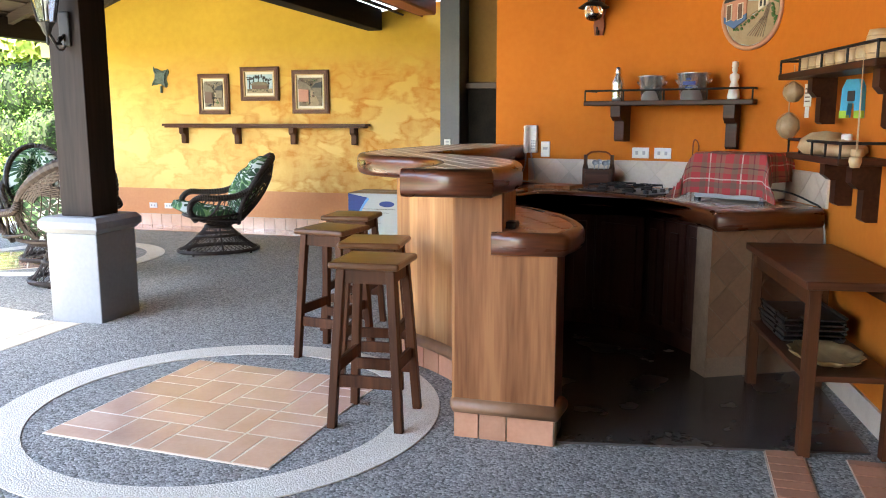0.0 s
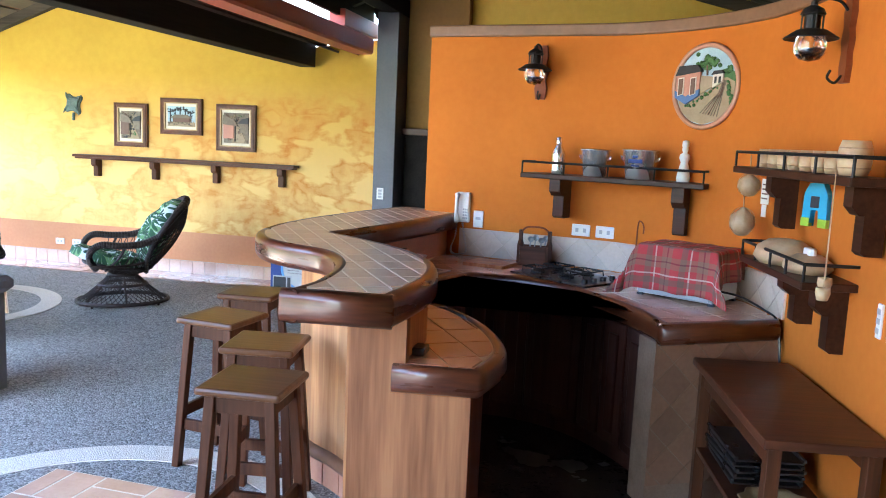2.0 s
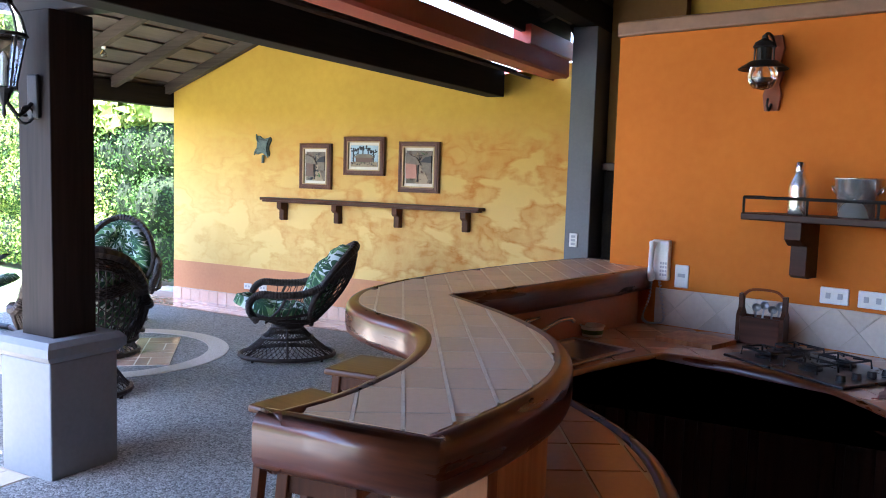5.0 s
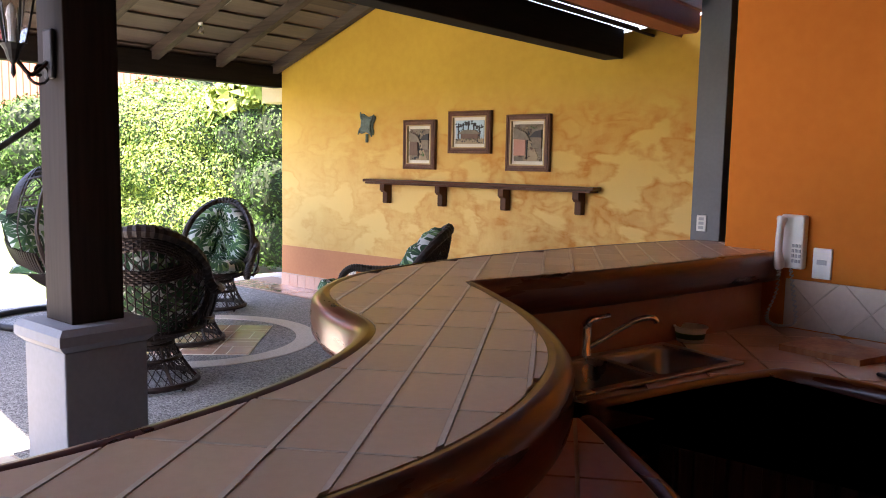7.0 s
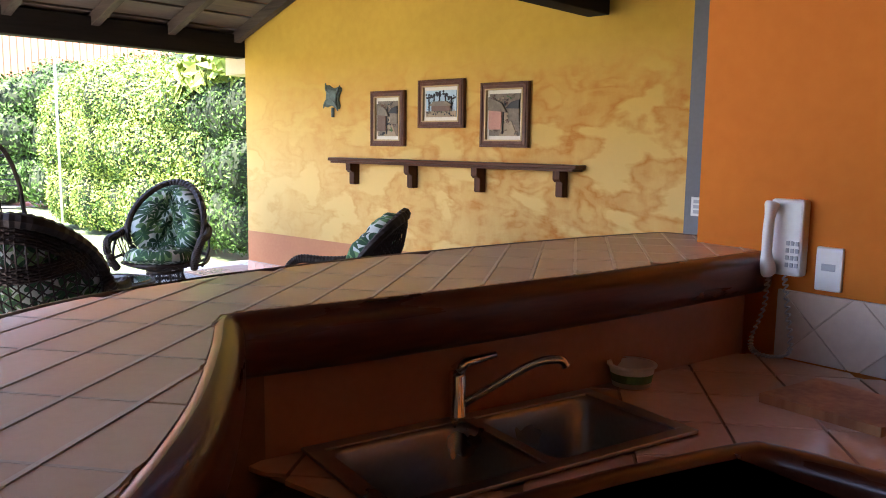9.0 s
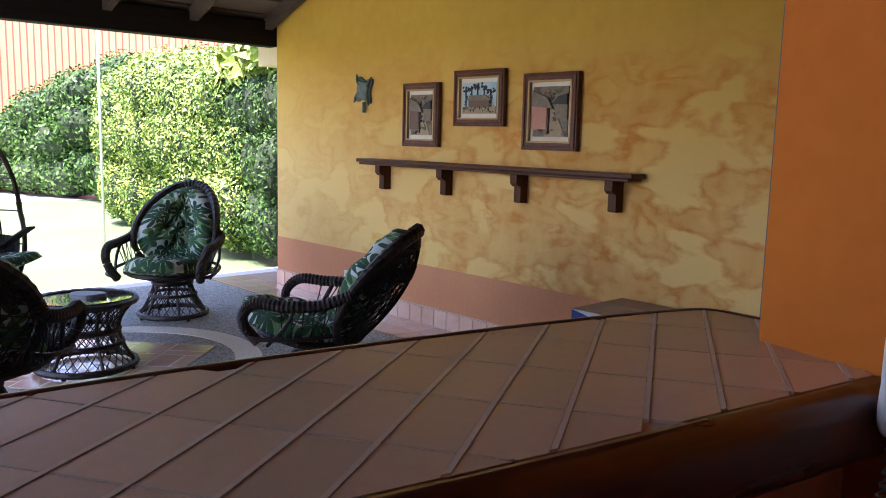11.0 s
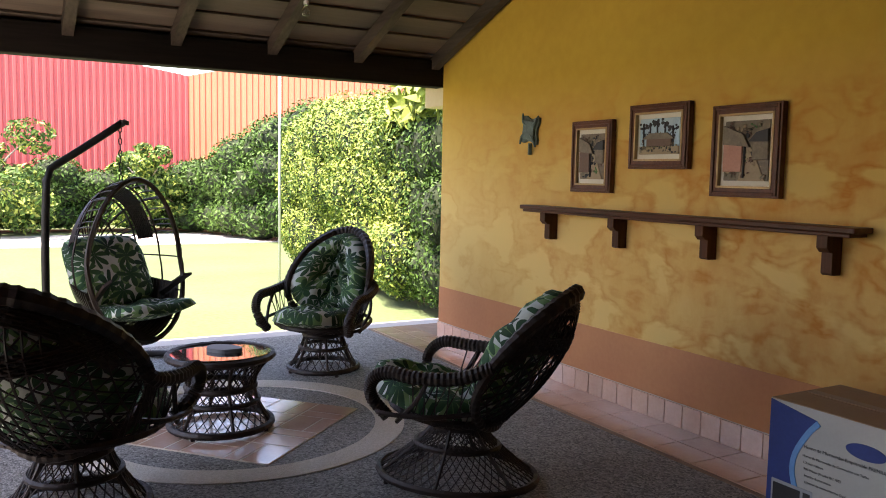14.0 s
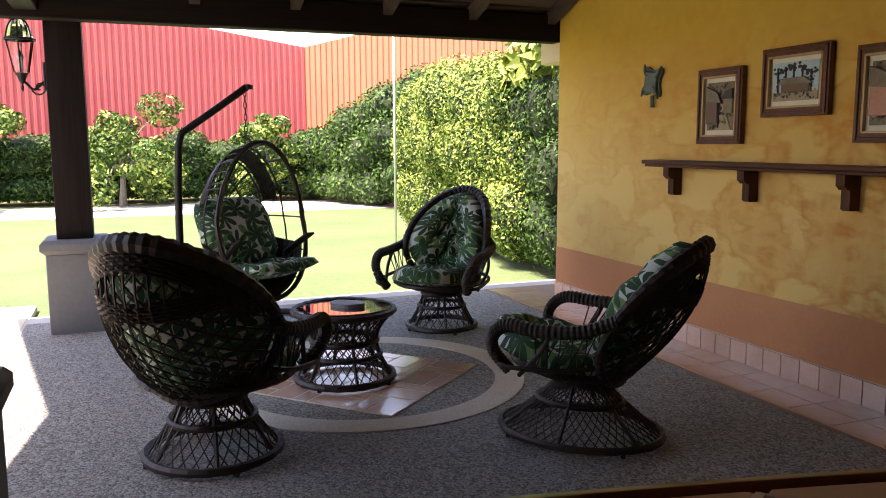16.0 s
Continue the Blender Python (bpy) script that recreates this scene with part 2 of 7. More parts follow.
PLANK = mat("weathered_roof_boards", (0.075, 0.055, 0.038), (0.15, 0.115, 0.082), 5, 0.8, 0.2, 30, stretch=(2, 0.15, 2), per_island=0.3)
RAFTER = wood_mat("grey_brown_rafter", (0.045, 0.033, 0.025), (0.10, 0.075, 0.056), 0.7, "x")
GUTTER = mat("oxide_red_metal", (0.36, 0.062, 0.036), (0.47, 0.10, 0.062), 3, 0.45, 0.05, 40)
DARK_WOOD = wood_mat("dark_brown_wood", (0.042, 0.014, 0.006), (0.105, 0.037, 0.015), 0.45, "z", 0.04)
DARK_WOOD_X = wood_mat("dark_brown_board", (0.045, 0.015, 0.007), (0.11, 0.038, 0.017), 0.4, "x", 0.1)
CABINET = wood_mat("espresso_cabinet_wood", (0.060, 0.023, 0.017), (0.115, 0.046, 0.034), 0.36, "z", 0.3)
RIM = mat("varnished_red_brown_log", (0.048, 0.0110, 0.0045), (0.125, 0.034, 0.0115), 3, 0.30, 0.03, 11, coat=0.3, stretch=(1, 1, 9), spread=0.2, fine_mix=0.55, gloss=0.4)
BAR_WOOD = wood_mat("honey_pine_boards", (0.30, 0.125, 0.05), (0.50, 0.25, 0.105), 0.5, "z", 0.1, 0.16, 4)
# darker brown than the side boards: the end's shade is in the colour
END_WOOD = wood_mat("shaded_pine_end_board", (0.15, 0.053, 0.020), (0.32, 0.135, 0.056), 0.5, "y", 0.1, 0.05, 4)
SHELF_WOOD = wood_mat("blackish_brown_wood", (0.026, 0.009, 0.005), (0.065, 0.024, 0.012), 0.42, "x", 0.05)
MOULD = mat("brown_moulding", (0.16, 0.075, 0.035), (0.26, 0.13, 0.065), 5, 0.5, 0.12, 30)
STOOL_WOOD = wood_mat("walnut_stool_wood", (0.030, 0.0095, 0.004), (0.082, 0.028, 0.011), 0.5, "z", 0.02)
STOOL_TOP = wood_mat("worn_stool_seat_wood", (0.068, 0.026, 0.0105), (0.14, 0.060, 0.024), 0.3, "x", 0.2)
BAR_TILE = mat("brown_bar_tile", (0.59, 0.39, 0.24), (0.70, 0.49, 0.315), 2.5, 0.36, 0.05, 60, per_object=0.09, spread=0.24, coat=0.5)
WORK_TILE = mat("tan_worktop_tile", (0.56, 0.36, 0.25), (0.70, 0.49, 0.36), 5, 0.22, 0.05, 50, per_object=0.08, coat=0.5)
END_TILE = mat("brown_wall_tile", (0.20, 0.105, 0.06), (0.30, 0.168, 0.10), 5, 0.5, 0.12, 50, per_object=0.12)
RED_TILE = mat("terracotta_tile", (0.40, 0.18, 0.10), (0.54, 0.27, 0.165), 5, 0.32, 0.08, 50, per_object=0.12, coat=0.3)
FLOOR_TILE = mat("salmon_floor_tile", (0.56, 0.34, 0.24), (0.70, 0.47, 0.35), 5, 0.2, 0.03, 50, per_object=0.10, coat=0.8)
SPLASH_TILE = mat("taupe_wall_tile", (0.50, 0.39, 0.30), (0.64, 0.53, 0.42), 5, 0.4, 0.1, 50, per_object=0.10)
CREAM_GROUT = mat("cream_grout", (0.52, 0.42, 0.31), (0.74, 0.65, 0.53), 9, 0.9, 0.2, 90)
GROUT = mat("sand_grout", (0.46, 0.37, 0.28), (0.58, 0.48, 0.37), 12, 0.9, 0.2, 90)
PALE_JOINT = mat("pale_tile_joint", (0.56, 0.45, 0.33), (0.74, 0.63, 0.49), 9, 0.9, 0.1, 90)
GROUT_DARK = mat("brown_grout", (0.20, 0.13, 0.085), (0.32, 0.22, 0.15), 12, 0.9, 0.2, 90)
STONE_TILE = mat("cream_paving_tile", (0.52, 0.44, 0.33), (0.66, 0.58, 0.45), 4, 0.6, 0.1, 40, per_object=0.08)
CONCRETE = mat("pale_concrete", (0.42, 0.40, 0.37), (0.55, 0.53, 0.49), 2, 0.85, 0.2, 40)
WICKER = mat("dark_brown_wicker", (0.010, 0.0065, 0.005), (0.036, 0.023, 0.017), 30, 0.5, 0.3, 160, gloss=0.35)
CLOTH = leaf_print_mat()
PLAID = plaid_mat()
STEEL = mat("brushed_steel", (0.80, 0.80, 0.79), (0.88, 0.88, 0.87), 0.8, 0.27, 0.0, 90, metal=0.85, fine_mix=0.1)
SINK_STEEL = mat("dark_sink_steel", (0.30, 0.30, 0.31), (0.42, 0.42, 0.43), 4, 0.3, 0.03, 90, metal=1.0)
CHROME = mat("chrome", (0.75, 0.75, 0.76), (0.85, 0.85, 0.86), 4, 0.12, 0.0, 60, metal=1.0)
IRON = mat("black_iron", (0.012, 0.012, 0.012), (0.03, 0.029, 0.028), 12, 0.5, 0.15, 90, metal=0.5)
BLACK = mat("black_enamel", (0.01, 0.01, 0.01), (0.02, 0.02, 0.02), 8, 0.3, 0.02, 60)
PLASTIC = mat("off_white_plastic", (0.62, 0.61, 0.57), (0.74, 0.73, 0.69), 5, 0.4, 0.02, 60)
GREY_PLASTIC = mat("grey_plastic", (0.30, 0.31, 0.32), (0.40, 0.41, 0.42), 5, 0.45, 0.02, 60)
CERAMIC = mat("tan_glazed_clay", (0.42, 0.27, 0.13), (0.60, 0.43, 0.24), 14, 0.4, 0.1, 60)
GOURD = mat("dried_gourd", (0.34, 0.21, 0.10), (0.52, 0.36, 0.20), 9, 0.55, 0.1, 60)
COPPER = mat("copper_red_varnish", (0.14, 0.030, 0.009), (0.24, 0.062, 0.018), 6, 0.5, 0.1, 60, gloss=0.25)
CLEAR = glass_mat("clear_glass")
TINT = glass_mat("table_glass", (0.75, 0.85, 0.82))
CARD = mat("brown_cardboard", (0.30, 0.20, 0.12), (0.40, 0.28, 0.17), 4, 0.85, 0.1, 60)
CARD_WHITE = mat("printed_white_card", (0.44, 0.43, 0.39), (0.52, 0.51, 0.46), 3, 0.6, 0.03, 60)
INK_BLUE = mat("printed_blue_card", (0.01, 0.03, 0.16), (0.02, 0.05, 0.24), 3, 0.55, 0.03, 60)
INK_SKY = mat("printed_light_blue_card", (0.10, 0.30, 0.62), (0.16, 0.38, 0.70), 3, 0.55, 0.03, 60)
INK = mat("printed_black", (0.012, 0.012, 0.014), (0.03, 0.03, 0.03), 3, 0.6, 0.0, 60)
PAPER = mat("cream_paper_mount", (0.62, 0.56, 0.44), (0.72, 0.66, 0.54), 5, 0.8, 0.05, 80)
FRAME_WOOD = mat("red_brown_frame_wood", (0.055, 0.015, 0.006), (0.16, 0.055, 0.022), 8, 0.4, 0.1, 40, stretch=(1, 1, 1), gloss=0.3)
GOLD = mat("dull_gilt", (0.34, 0.22, 0.09), (0.46, 0.31, 0.14), 6, 0.45, 0.1, 60, metal=0.4)
VERDIGRIS = mat("dark_verdigris", (0.035, 0.05, 0.042), (0.13, 0.19, 0.16), 22, 0.6, 0.4, 90)
GRASS = mat("sunny_lawn", (0.050, 0.090, 0.026), (0.118, 0.158, 0.066), 0.8, 0.95, 0.5, 22, spread=0.2, fine_mix=0.5)
LEAF = mat("hedge_leaves", (0.022, 0.060, 0.010), (0.068, 0.135, 0.026), 1.5, 0.5, 0.0, 9, per_island=0.45, gloss=0.2)
# pale leaf green; on the near hedge it paints the sunlit part
LEAF_LIGHT = mat("light_and_sunlit_leaves", (0.15, 0.23, 0.035), (0.33, 0.40, 0.09), 1.5, 0.5, 0.0, 9, per_island=0.4, gloss=0.25)
# near-black colour stands for the shade between the leaves
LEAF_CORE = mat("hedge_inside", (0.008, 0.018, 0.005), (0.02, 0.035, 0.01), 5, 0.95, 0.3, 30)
BARK = mat("pale_bark", (0.16, 0.13, 0.10), (0.30, 0.26, 0.21), 8, 0.9, 0.3, 60)
RED_SHEET = mat("red_corrugated_sheet", (0.54, 0.09, 0.09), (0.64, 0.13, 0.12), 0.6, 0.5, 0.02, 12)
ORANGE_SHEET = mat("faded_orange_corrugated_sheet", (0.46, 0.145, 0.075), (0.54, 0.19, 0.105), 0.6, 0.5, 0.02, 12)
PALE_SHEET = mat("pale_blue_roof_sheet", (0.55, 0.66, 0.68), (0.62, 0.72, 0.74), 0.6, 0.5, 0.02, 12)
ROOF_TILE = mat("clay_roof_tile", (0.20, 0.08, 0.045), (0.30, 0.13, 0.08), 5, 0.85, 0.2, 50, per_island=0.2)
P_GREEN = mat("painted_green", (0.03, 0.10, 0.02), (0.09, 0.20, 0.05), 22, 0.6, 0.3, 80)
P_SKY = mat("painted_sky", (0.28, 0.42, 0.50), (0.48, 0.60, 0.64), 10, 0.6, 0.2, 80)
P_ROAD = mat("painted_road", (0.28, 0.20, 0.11), (0.40, 0.30, 0.18), 14, 0.6, 0.3, 80)
P_PINK = mat("painted_pink", (0.40, 0.17, 0.11), (0.58, 0.28, 0.19), 14, 0.6, 0.2, 80)
P_BLUE = mat("painted_blue", (0.05, 0.12, 0.28), (0.09, 0.18, 0.36), 14, 0.6, 0.2, 80)
P_BROWN = mat("painted_brown", (0.10, 0.05, 0.03), (0.18, 0.10, 0.06), 14, 0.6, 0.2, 80)
P_TEAL = mat("painted_turquoise", (0.01, 0.25, 0.42), (0.03, 0.36, 0.55), 14, 0.4, 0.1, 80)
P_LIME = mat("painted_lime", (0.25, 0.45, 0.02), (0.38, 0.55, 0.05), 14, 0.4, 0.1, 80)
P_DUSK = mat("painted_grey_street", (0.09, 0.07, 0.045), (0.26, 0.20, 0.13), 25, 0.6, 0.3, 80)


# ---- mesh tools ----
def part(name, bm, material, parent=None, label="", smooth=False):
    me = bpy.data.meshes.new(name)
    bmesh.ops.recalc_face_normals(bm, faces=bm.faces[:])
    bm.to_mesh(me)
    bm.free()
    if smooth:
        me.polygons.foreach_set("use_smooth", [True] * len(me.polygons))
    me.materials.append(material)
    ob = new(name, me)
    if parent:
        ob.parent = parent
    if label:
        ob["label"] = label
    return ob


def thing(name, m, label, category, group="", kind=""):
    ob = new(name)
    ob.matrix_basis = m
    return tagged(ob, label, category, group, kind)


def solid(name, bm, material, label, category, group="", kind="", smooth=False, m=None):
    ob = part(name, bm, material, None, "", smooth)
    if m is not None:
        ob.matrix_basis = m
    return tagged(ob, label, category, group, kind)


def box(bm, lo, hi, bevel=0.0, m=None):
    x0, y0, z0 = lo
    x1, y1, z1 = hi
    r = bmesh.ops.create_cube(bm, size=1.0)
    vs = r["verts"]
    for v in vs:
        v.co = Vector(((x0 + x1) / 2 + v.co.x * (x1 - x0), (y0 + y1) / 2 + v.co.y * (y1 - y0), (z0 + z1) / 2 + v.co.z * (z1 - z0)))
    if bevel:
        es = list({e for v in vs for e in v.link_edges})
        res = bmesh.ops.bevel(bm, geom=es, offset=bevel, segments=2, affect="EDGES", profile=0.5)
        vs = list({v for f in res["faces"] for v in f.verts} | {v for v in vs if v.is_valid})
    if m is not None:
        for v in vs:
            v.co = m @ v.co
    return bm


def boxes(*items):
    bm = bmesh.new()
    for it in items:
        box(bm, *it)
    return bm


def prism(bm, poly, z0, z1):
    """A solid between two heights over a plan polygon."""
    a = [bm.verts.new((x, y, z0)) for x, y in poly]
    b = [bm.verts.new((x, y, z1)) for x, y in poly]
    n = len(poly)
    top = bm.faces.new(b)
    low = bm.faces.new(a[::-1])
    for i in range(n):
        bm.faces.new((a[i], a[(i + 1) % n], b[(i + 1) % n], b[i]))
    top.normal_update()
    low.normal_update()
    bmesh.ops.triangulate(bm, faces=[top, low])
    return bm


def lathe(bm, profile, n=24, centre=(0, 0, 0), start=0.0):
    """Turn (radius, height) pairs round the z axis."""
    rings = []
    for r, z in profile:
        if r < 1e-5:
            rings.append([bm.verts.new((centre[0], centre[1], centre[2] + z))])
        else:
            rings.append([bm.verts.new((centre[0] + r * math.cos(start + 2 * math.pi * i / n), centre[1] + r * math.sin(start + 2 * math.pi * i / n), centre[2] + z)) for i in range(n)])
    for a, b in zip(rings, rings[1:]):
        for i in range(n):
            j = (i + 1) % n
            if len(a) == 1 and len(b) > 1:
                bm.faces.new((a[0], b[i], b[j]))
            elif len(b) == 1 and len(a) > 1:
                bm.faces.new((a[i], a[j], b[0]))
            elif len(a) > 1:
                bm.faces.new((a[i], a[j], b[j], b[i]))
    return bm


def tube(bm, pts, r, n=8, closed=False, wrap=0.0):
    """A round rod along points; r a number or one a point; wrap: small ridges along it."""
    pts = [Vector(p) for p in pts]
    m = len(pts)
    rad = r if isinstance(r, (list, tuple)) else [r] * m
    rings, up = [], Vector((0.31, 0.17, 0.93)).normalized()
    for i, p in enumerate(pts):
        a = pts[(i - 1) % m] if closed or i else p
        b = pts[(i + 1) % m] if closed or i < m - 1 else p
        d = (b - a).normalized()
        s = d.cross(up)
        if s.length < 0.1:
            s = d.cross(Vector((1, 0, 0)))
        s.normalize()
        u = s.cross(d)
        k = rad[i] * (1 + (wrap if i % 2 else 0))
        rings.append([bm.verts.new(p + k * (math.cos(2 * math.pi * q / n) * s + math.sin(2 * math.pi * q / n) * u)) for q in range(n)])
    for i in range(m if closed else m - 1):
        a, b = rings[i], rings[(i + 1) % m]
        for q in range(n):
            bm.faces.new((a[q], a[(q + 1) % n], b[(q + 1) % n], b[q]))
    if not closed:
        bm.faces.new(rings[0][::-1])
        bm.faces.new(rings[-1])
    return bm


def smooth_path(pts, steps=8, closed=False):
    """Catmull-Rom through the points."""
    pts = [Vector(p) for p in pts]
    n, out = len(pts), []
    for i in range(n if closed else n - 1):
        if closed:
            a, b, c, d = (pts[(i + k) % n] for k in (-1, 0, 1, 2))
        else:
            a, b, c, d = pts[max(i - 1, 0)], pts[i], pts[i + 1], pts[min(i + 2, n - 1)]
        for k in range(steps):
            t = k / steps
            out.append(0.5 * ((2 * b) + (c - a) * t + (2 * a - 5 * b + 4 * c - d) * t * t + (3 * b - a - 3 * c + d) * t ** 3))
    if not closed:
        out.append(pts[-1])
    return out


def plan_path(pts, steps=8):
    return [(v.x, v.y) for v in smooth_path([(x, y, 0) for x, y in pts], steps)]


def clip(poly, lines):
    """The part of a plan polygon on the inner side of each line (point, inward normal)."""
    for (px, py), (nx, ny) in lines:
        out = []
        for i in range(len(poly)):
            a, b = poly[i - 1], poly[i]
            da = (a[0] - px) * nx + (a[1] - py) * ny
            db = (b[0] - px) * nx + (b[1] - py) * ny
            if (da >= 0) != (db >= 0):
                t = da / (da - db)
                out.append((a[0] + t * (b[0] - a[0]), a[1] + t * (b[1] - a[1])))
            if db >= 0:
                out.append(b)
        poly = out
        if len(poly) < 3:
            return []
    return poly


def area(poly):
    return abs(sum(poly[i - 1][0] * poly[i][1] - poly[i][0] * poly[i - 1][1] for i in range(len(poly)))) / 2


def sweep(bm, path, profile, closed=False):
    """Carry a (side, height) profile along a plan path (x, y, z); side is to the left of the way."""
    n, rings = len(path), []
    for i, p in enumerate(path):
        a = path[(i - 1) % n] if closed or i else p
        b = path[(i + 1) % n] if closed or i < n - 1 else p
        d = Vector((b[0] - a[0], b[1] - a[1]))
        d.normalize()
        s = Vector((-d.y, d.x))
        z = p[2] if len(p) > 2 else 0
        rings.append([bm.verts.new((p[0] + s.x * u, p[1] + s.y * u, z + h)) for u, h in profile])
    k = len(profile)
    for i in range(n if closed else n - 1):
        a, b = rings[i], rings[(i + 1) % n]
        for q in range(k):
            bm.faces.new((a[q], a[(q + 1) % k], b[(q + 1) % k], b[q]))
    if not closed:
        bm.faces.new(rings[0][::-1])
        bm.faces.new(rings[-1])
    return bm


def disc_profile(w, h, r=0.03, n=4):
    """A rounded rectangle from (0, 0) to (w, h)."""
    out = []
    for cx, cy, a0 in ((w - r, r, -90), (w - r, h - r, 0), (r, h - r, 90), (r, r, 180)):
        for k in range(n + 1):
            a = radians(a0 + 90 * k / n)
            out.append((cx + r * math.cos(a), cy + r * math.sin(a)))
    return out


def offset_path(path, d):
    out = []
    for i, p in enumerate(path):
        a, b = path[max(i - 1, 0)], path[min(i + 1, len(path) - 1)]
        v = Vector((b[0] - a[0], b[1] - a[1]))
        v.normalize()
        out.append((p[0] - v.y * d, p[1] + v.x * d))
    return out


def lay_tiles(poly, size, angle, origin, z0, z1, material, parent, gap=0.008, name="tile", smallest=0.0012):
    """Square tiles over a plan polygon, each cut to its outline; every tile is a piece of its own."""
    ca, sa = math.cos(radians(angle)), math.sin(radians(angle))
    us = [((x - origin[0]) * ca + (y - origin[1]) * sa, -(x - origin[0]) * sa + (y - origin[1]) * ca) for x, y in poly]
    w, h = size if isinstance(size, tuple) else (size, size)
    i0, i1 = math.floor(min(u for u, v in us) / w), math.ceil(max(u for u, v in us) / w)
    j0, j1 = math.floor(min(v for u, v in us) / h), math.ceil(max(v for u, v in us) / h)
    for i in range(i0, i1):
        for j in range(j0, j1):
            g, k = (gap[0] / 2, gap[1] / 2) if isinstance(gap, tuple) else (gap / 2, gap / 2)
            p = clip(us, [((i * w + g, 0), (1, 0)), (((i + 1) * w - g, 0), (-1, 0)), ((0, j * h + k), (0, 1)), ((0, (j + 1) * h - k), (0, -1))])
            if len(p) < 3 or area(p) < smallest:
                continue
            q = [(origin[0] + u * ca - v * sa, origin[1] + u * sa + v * ca) for u, v in p]
            part(name, prism(bmesh.new(), q, z0, z1), material, parent)


# ---- ground and floor ----
solid("ground", boxes(((-300, -300, -0.5), (300, 300, -0.06))), GRASS, "sunny mown green lawn", "lawn", kind="structure")
solid("garden_path", boxes(((-22.0, -40, -0.3), (-18.9, 60, -0.045))), CONCRETE, "pale concrete driveway across the lawn", "path", kind="structure")
solid("floor", boxes(((-3.6, -3.0, -0.25), (4.0, 4.9, 0.0)), ((-8.15, 4.9, -0.25), (4.0, 9.0, 0.0))), PEBBLE, "dark grey washed pebble floor", "floor", kind="structure")
# unseen ground, added in neutral grey to set the light bounced indoors
solid("south_terrace", boxes(((-9.0, -6.0, -0.25), (8.0, -3.0, -0.02)), ((-9.0, -3.0, -0.25), (-3.6, 4.1, -0.02)), ((4.0, -3.0, -0.25), (8.0, 12.0, -0.02))), PEBBLE, "unseen grey pebble ground added for neutral bounce light", "terrace", kind="structure")
terrace = solid("terrace_paving", boxes(((-9.0, 4.1, -0.25), (-3.6, 4.9, -0.008))), GROUT, "cream tiled terrace strip", "paving", kind="structure")
veranda_edge = solid("veranda_edge", boxes(((-8.45, 4.9, -0.25), (-8.15, 10.2, -0.006))), CONCRETE, "pale concrete edge of the veranda floor", "kerb", kind="structure")
walkway = solid("wall_border", boxes(((-8.15, 9.0, -0.25), (4.0, 9.8, 0.004))), GROUT_DARK, "terracotta tiled border along the wall", "tiled border", kind="structure")


# polished slab whose dark colour also carries the shade behind the bar
kitchen_floor = solid("kitchen_floor", prism(bmesh.new(), [(-0.165, 3.70), (0.70, 3.86), (1.13, 3.94), (1.05, 5.0), (0.6, 5.75), (-0.3, 6.1), (-0.9, 6.0), (-1.05, 5.1), (-0.55, 4.5), (-0.22, 4.15)], -0.02, 0.010),
      mat("dark_shaded_floor", (0.045, 0.037, 0.032), (0.080, 0.067, 0.058), 3, 0.25, 0.05, 40), "dark polished floor behind the bar, with the bar's shade painted in", "floor", kind="structure")


def ring_patch(centre, r0, r1):
    bm = bmesh.new()
    n = 96
    rows = []
    for r, z in ((r0, 0.0), (r0, 0.005), (r1, 0.005), (r1, 0.0)):
        rows.append([bm.verts.new((centre[0] + r * math.cos(2 * math.pi * i / n), centre[1] + r * math.sin(2 * math.pi * i / n), z)) for i in range(n)])
    for a, b in zip(rows, rows[1:] + rows[:1]):
        for i in range(n):
            bm.faces.new((a[i], a[(i + 1) % n], b[(i + 1) % n], b[i]))
    return bm


def tile_diamond(centre, side, angle, label):
    h = side / 2
    c, s = math.cos(radians(angle)), math.sin(radians(angle))
    sq = [(centre[0] + u * c - v * s, centre[1] + u * s + v * c) for u, v in ((-h, -h), (h, -h), (h, h), (-h, h))]
    bed = solid("floor_medallion", prism(bmesh.new(), sq, -0.02, 0.0052), CREAM_GROUT, label, "floor tiles", "floor medallions", "structure")
    # each large square is laid as two halves turned by a quarter, in a basket weave
    k = 4
    w = side / k
    for i in range(k):
        for j in range(k):
            u0, v0 = -h + i * w, -h + j * w
            cut = 0.62 if (i + 2 * j) % 3 else 0.38
            pieces = (((0, 0), (cut, 1)), ((cut, 0), (1, 1))) if (i + j) % 2 else (((0, 0), (1, cut)), ((0, cut), (1, 1)))
            for (a0, b0), (a1, b1) in pieces:
                g = 0.0065
                q = [(u0 + a0 * w + g, v0 + b0 * w + g), (u0 + a1 * w - g, v0 + b0 * w + g), (u0 + a1 * w - g, v0 + b1 * w - g), (u0 + a0 * w + g, v0 + b1 * w - g)]
                part("tile", prism(bmesh.new(), [(centre[0] + u * c - v * s, centre[1] + u * s + v * c) for u, v in q], 0.002, 0.0065), FLOOR_TILE, bed)


solid("floor_ring", ring_patch((-1.80, 3.70), 0.88, 1.07), PALE_PEBBLE, "pale pebble ring inlaid in the bar floor", "floor ring", "floor rings", "structure")
solid("floor_ring", ring_patch((-5.70, 7.06), 0.83, 1.01), PALE_PEBBLE, "pale pebble ring inlaid in the lounge floor", "floor ring", "floor rings", "structure")
tile_diamond((-1.78, 3.72), 1.16, -3, "salmon tiled square inside the bar floor ring")
tile_diamond((-5.687, 7.03), 1.117, 42, "salmon tiled square inside the lounge floor ring")

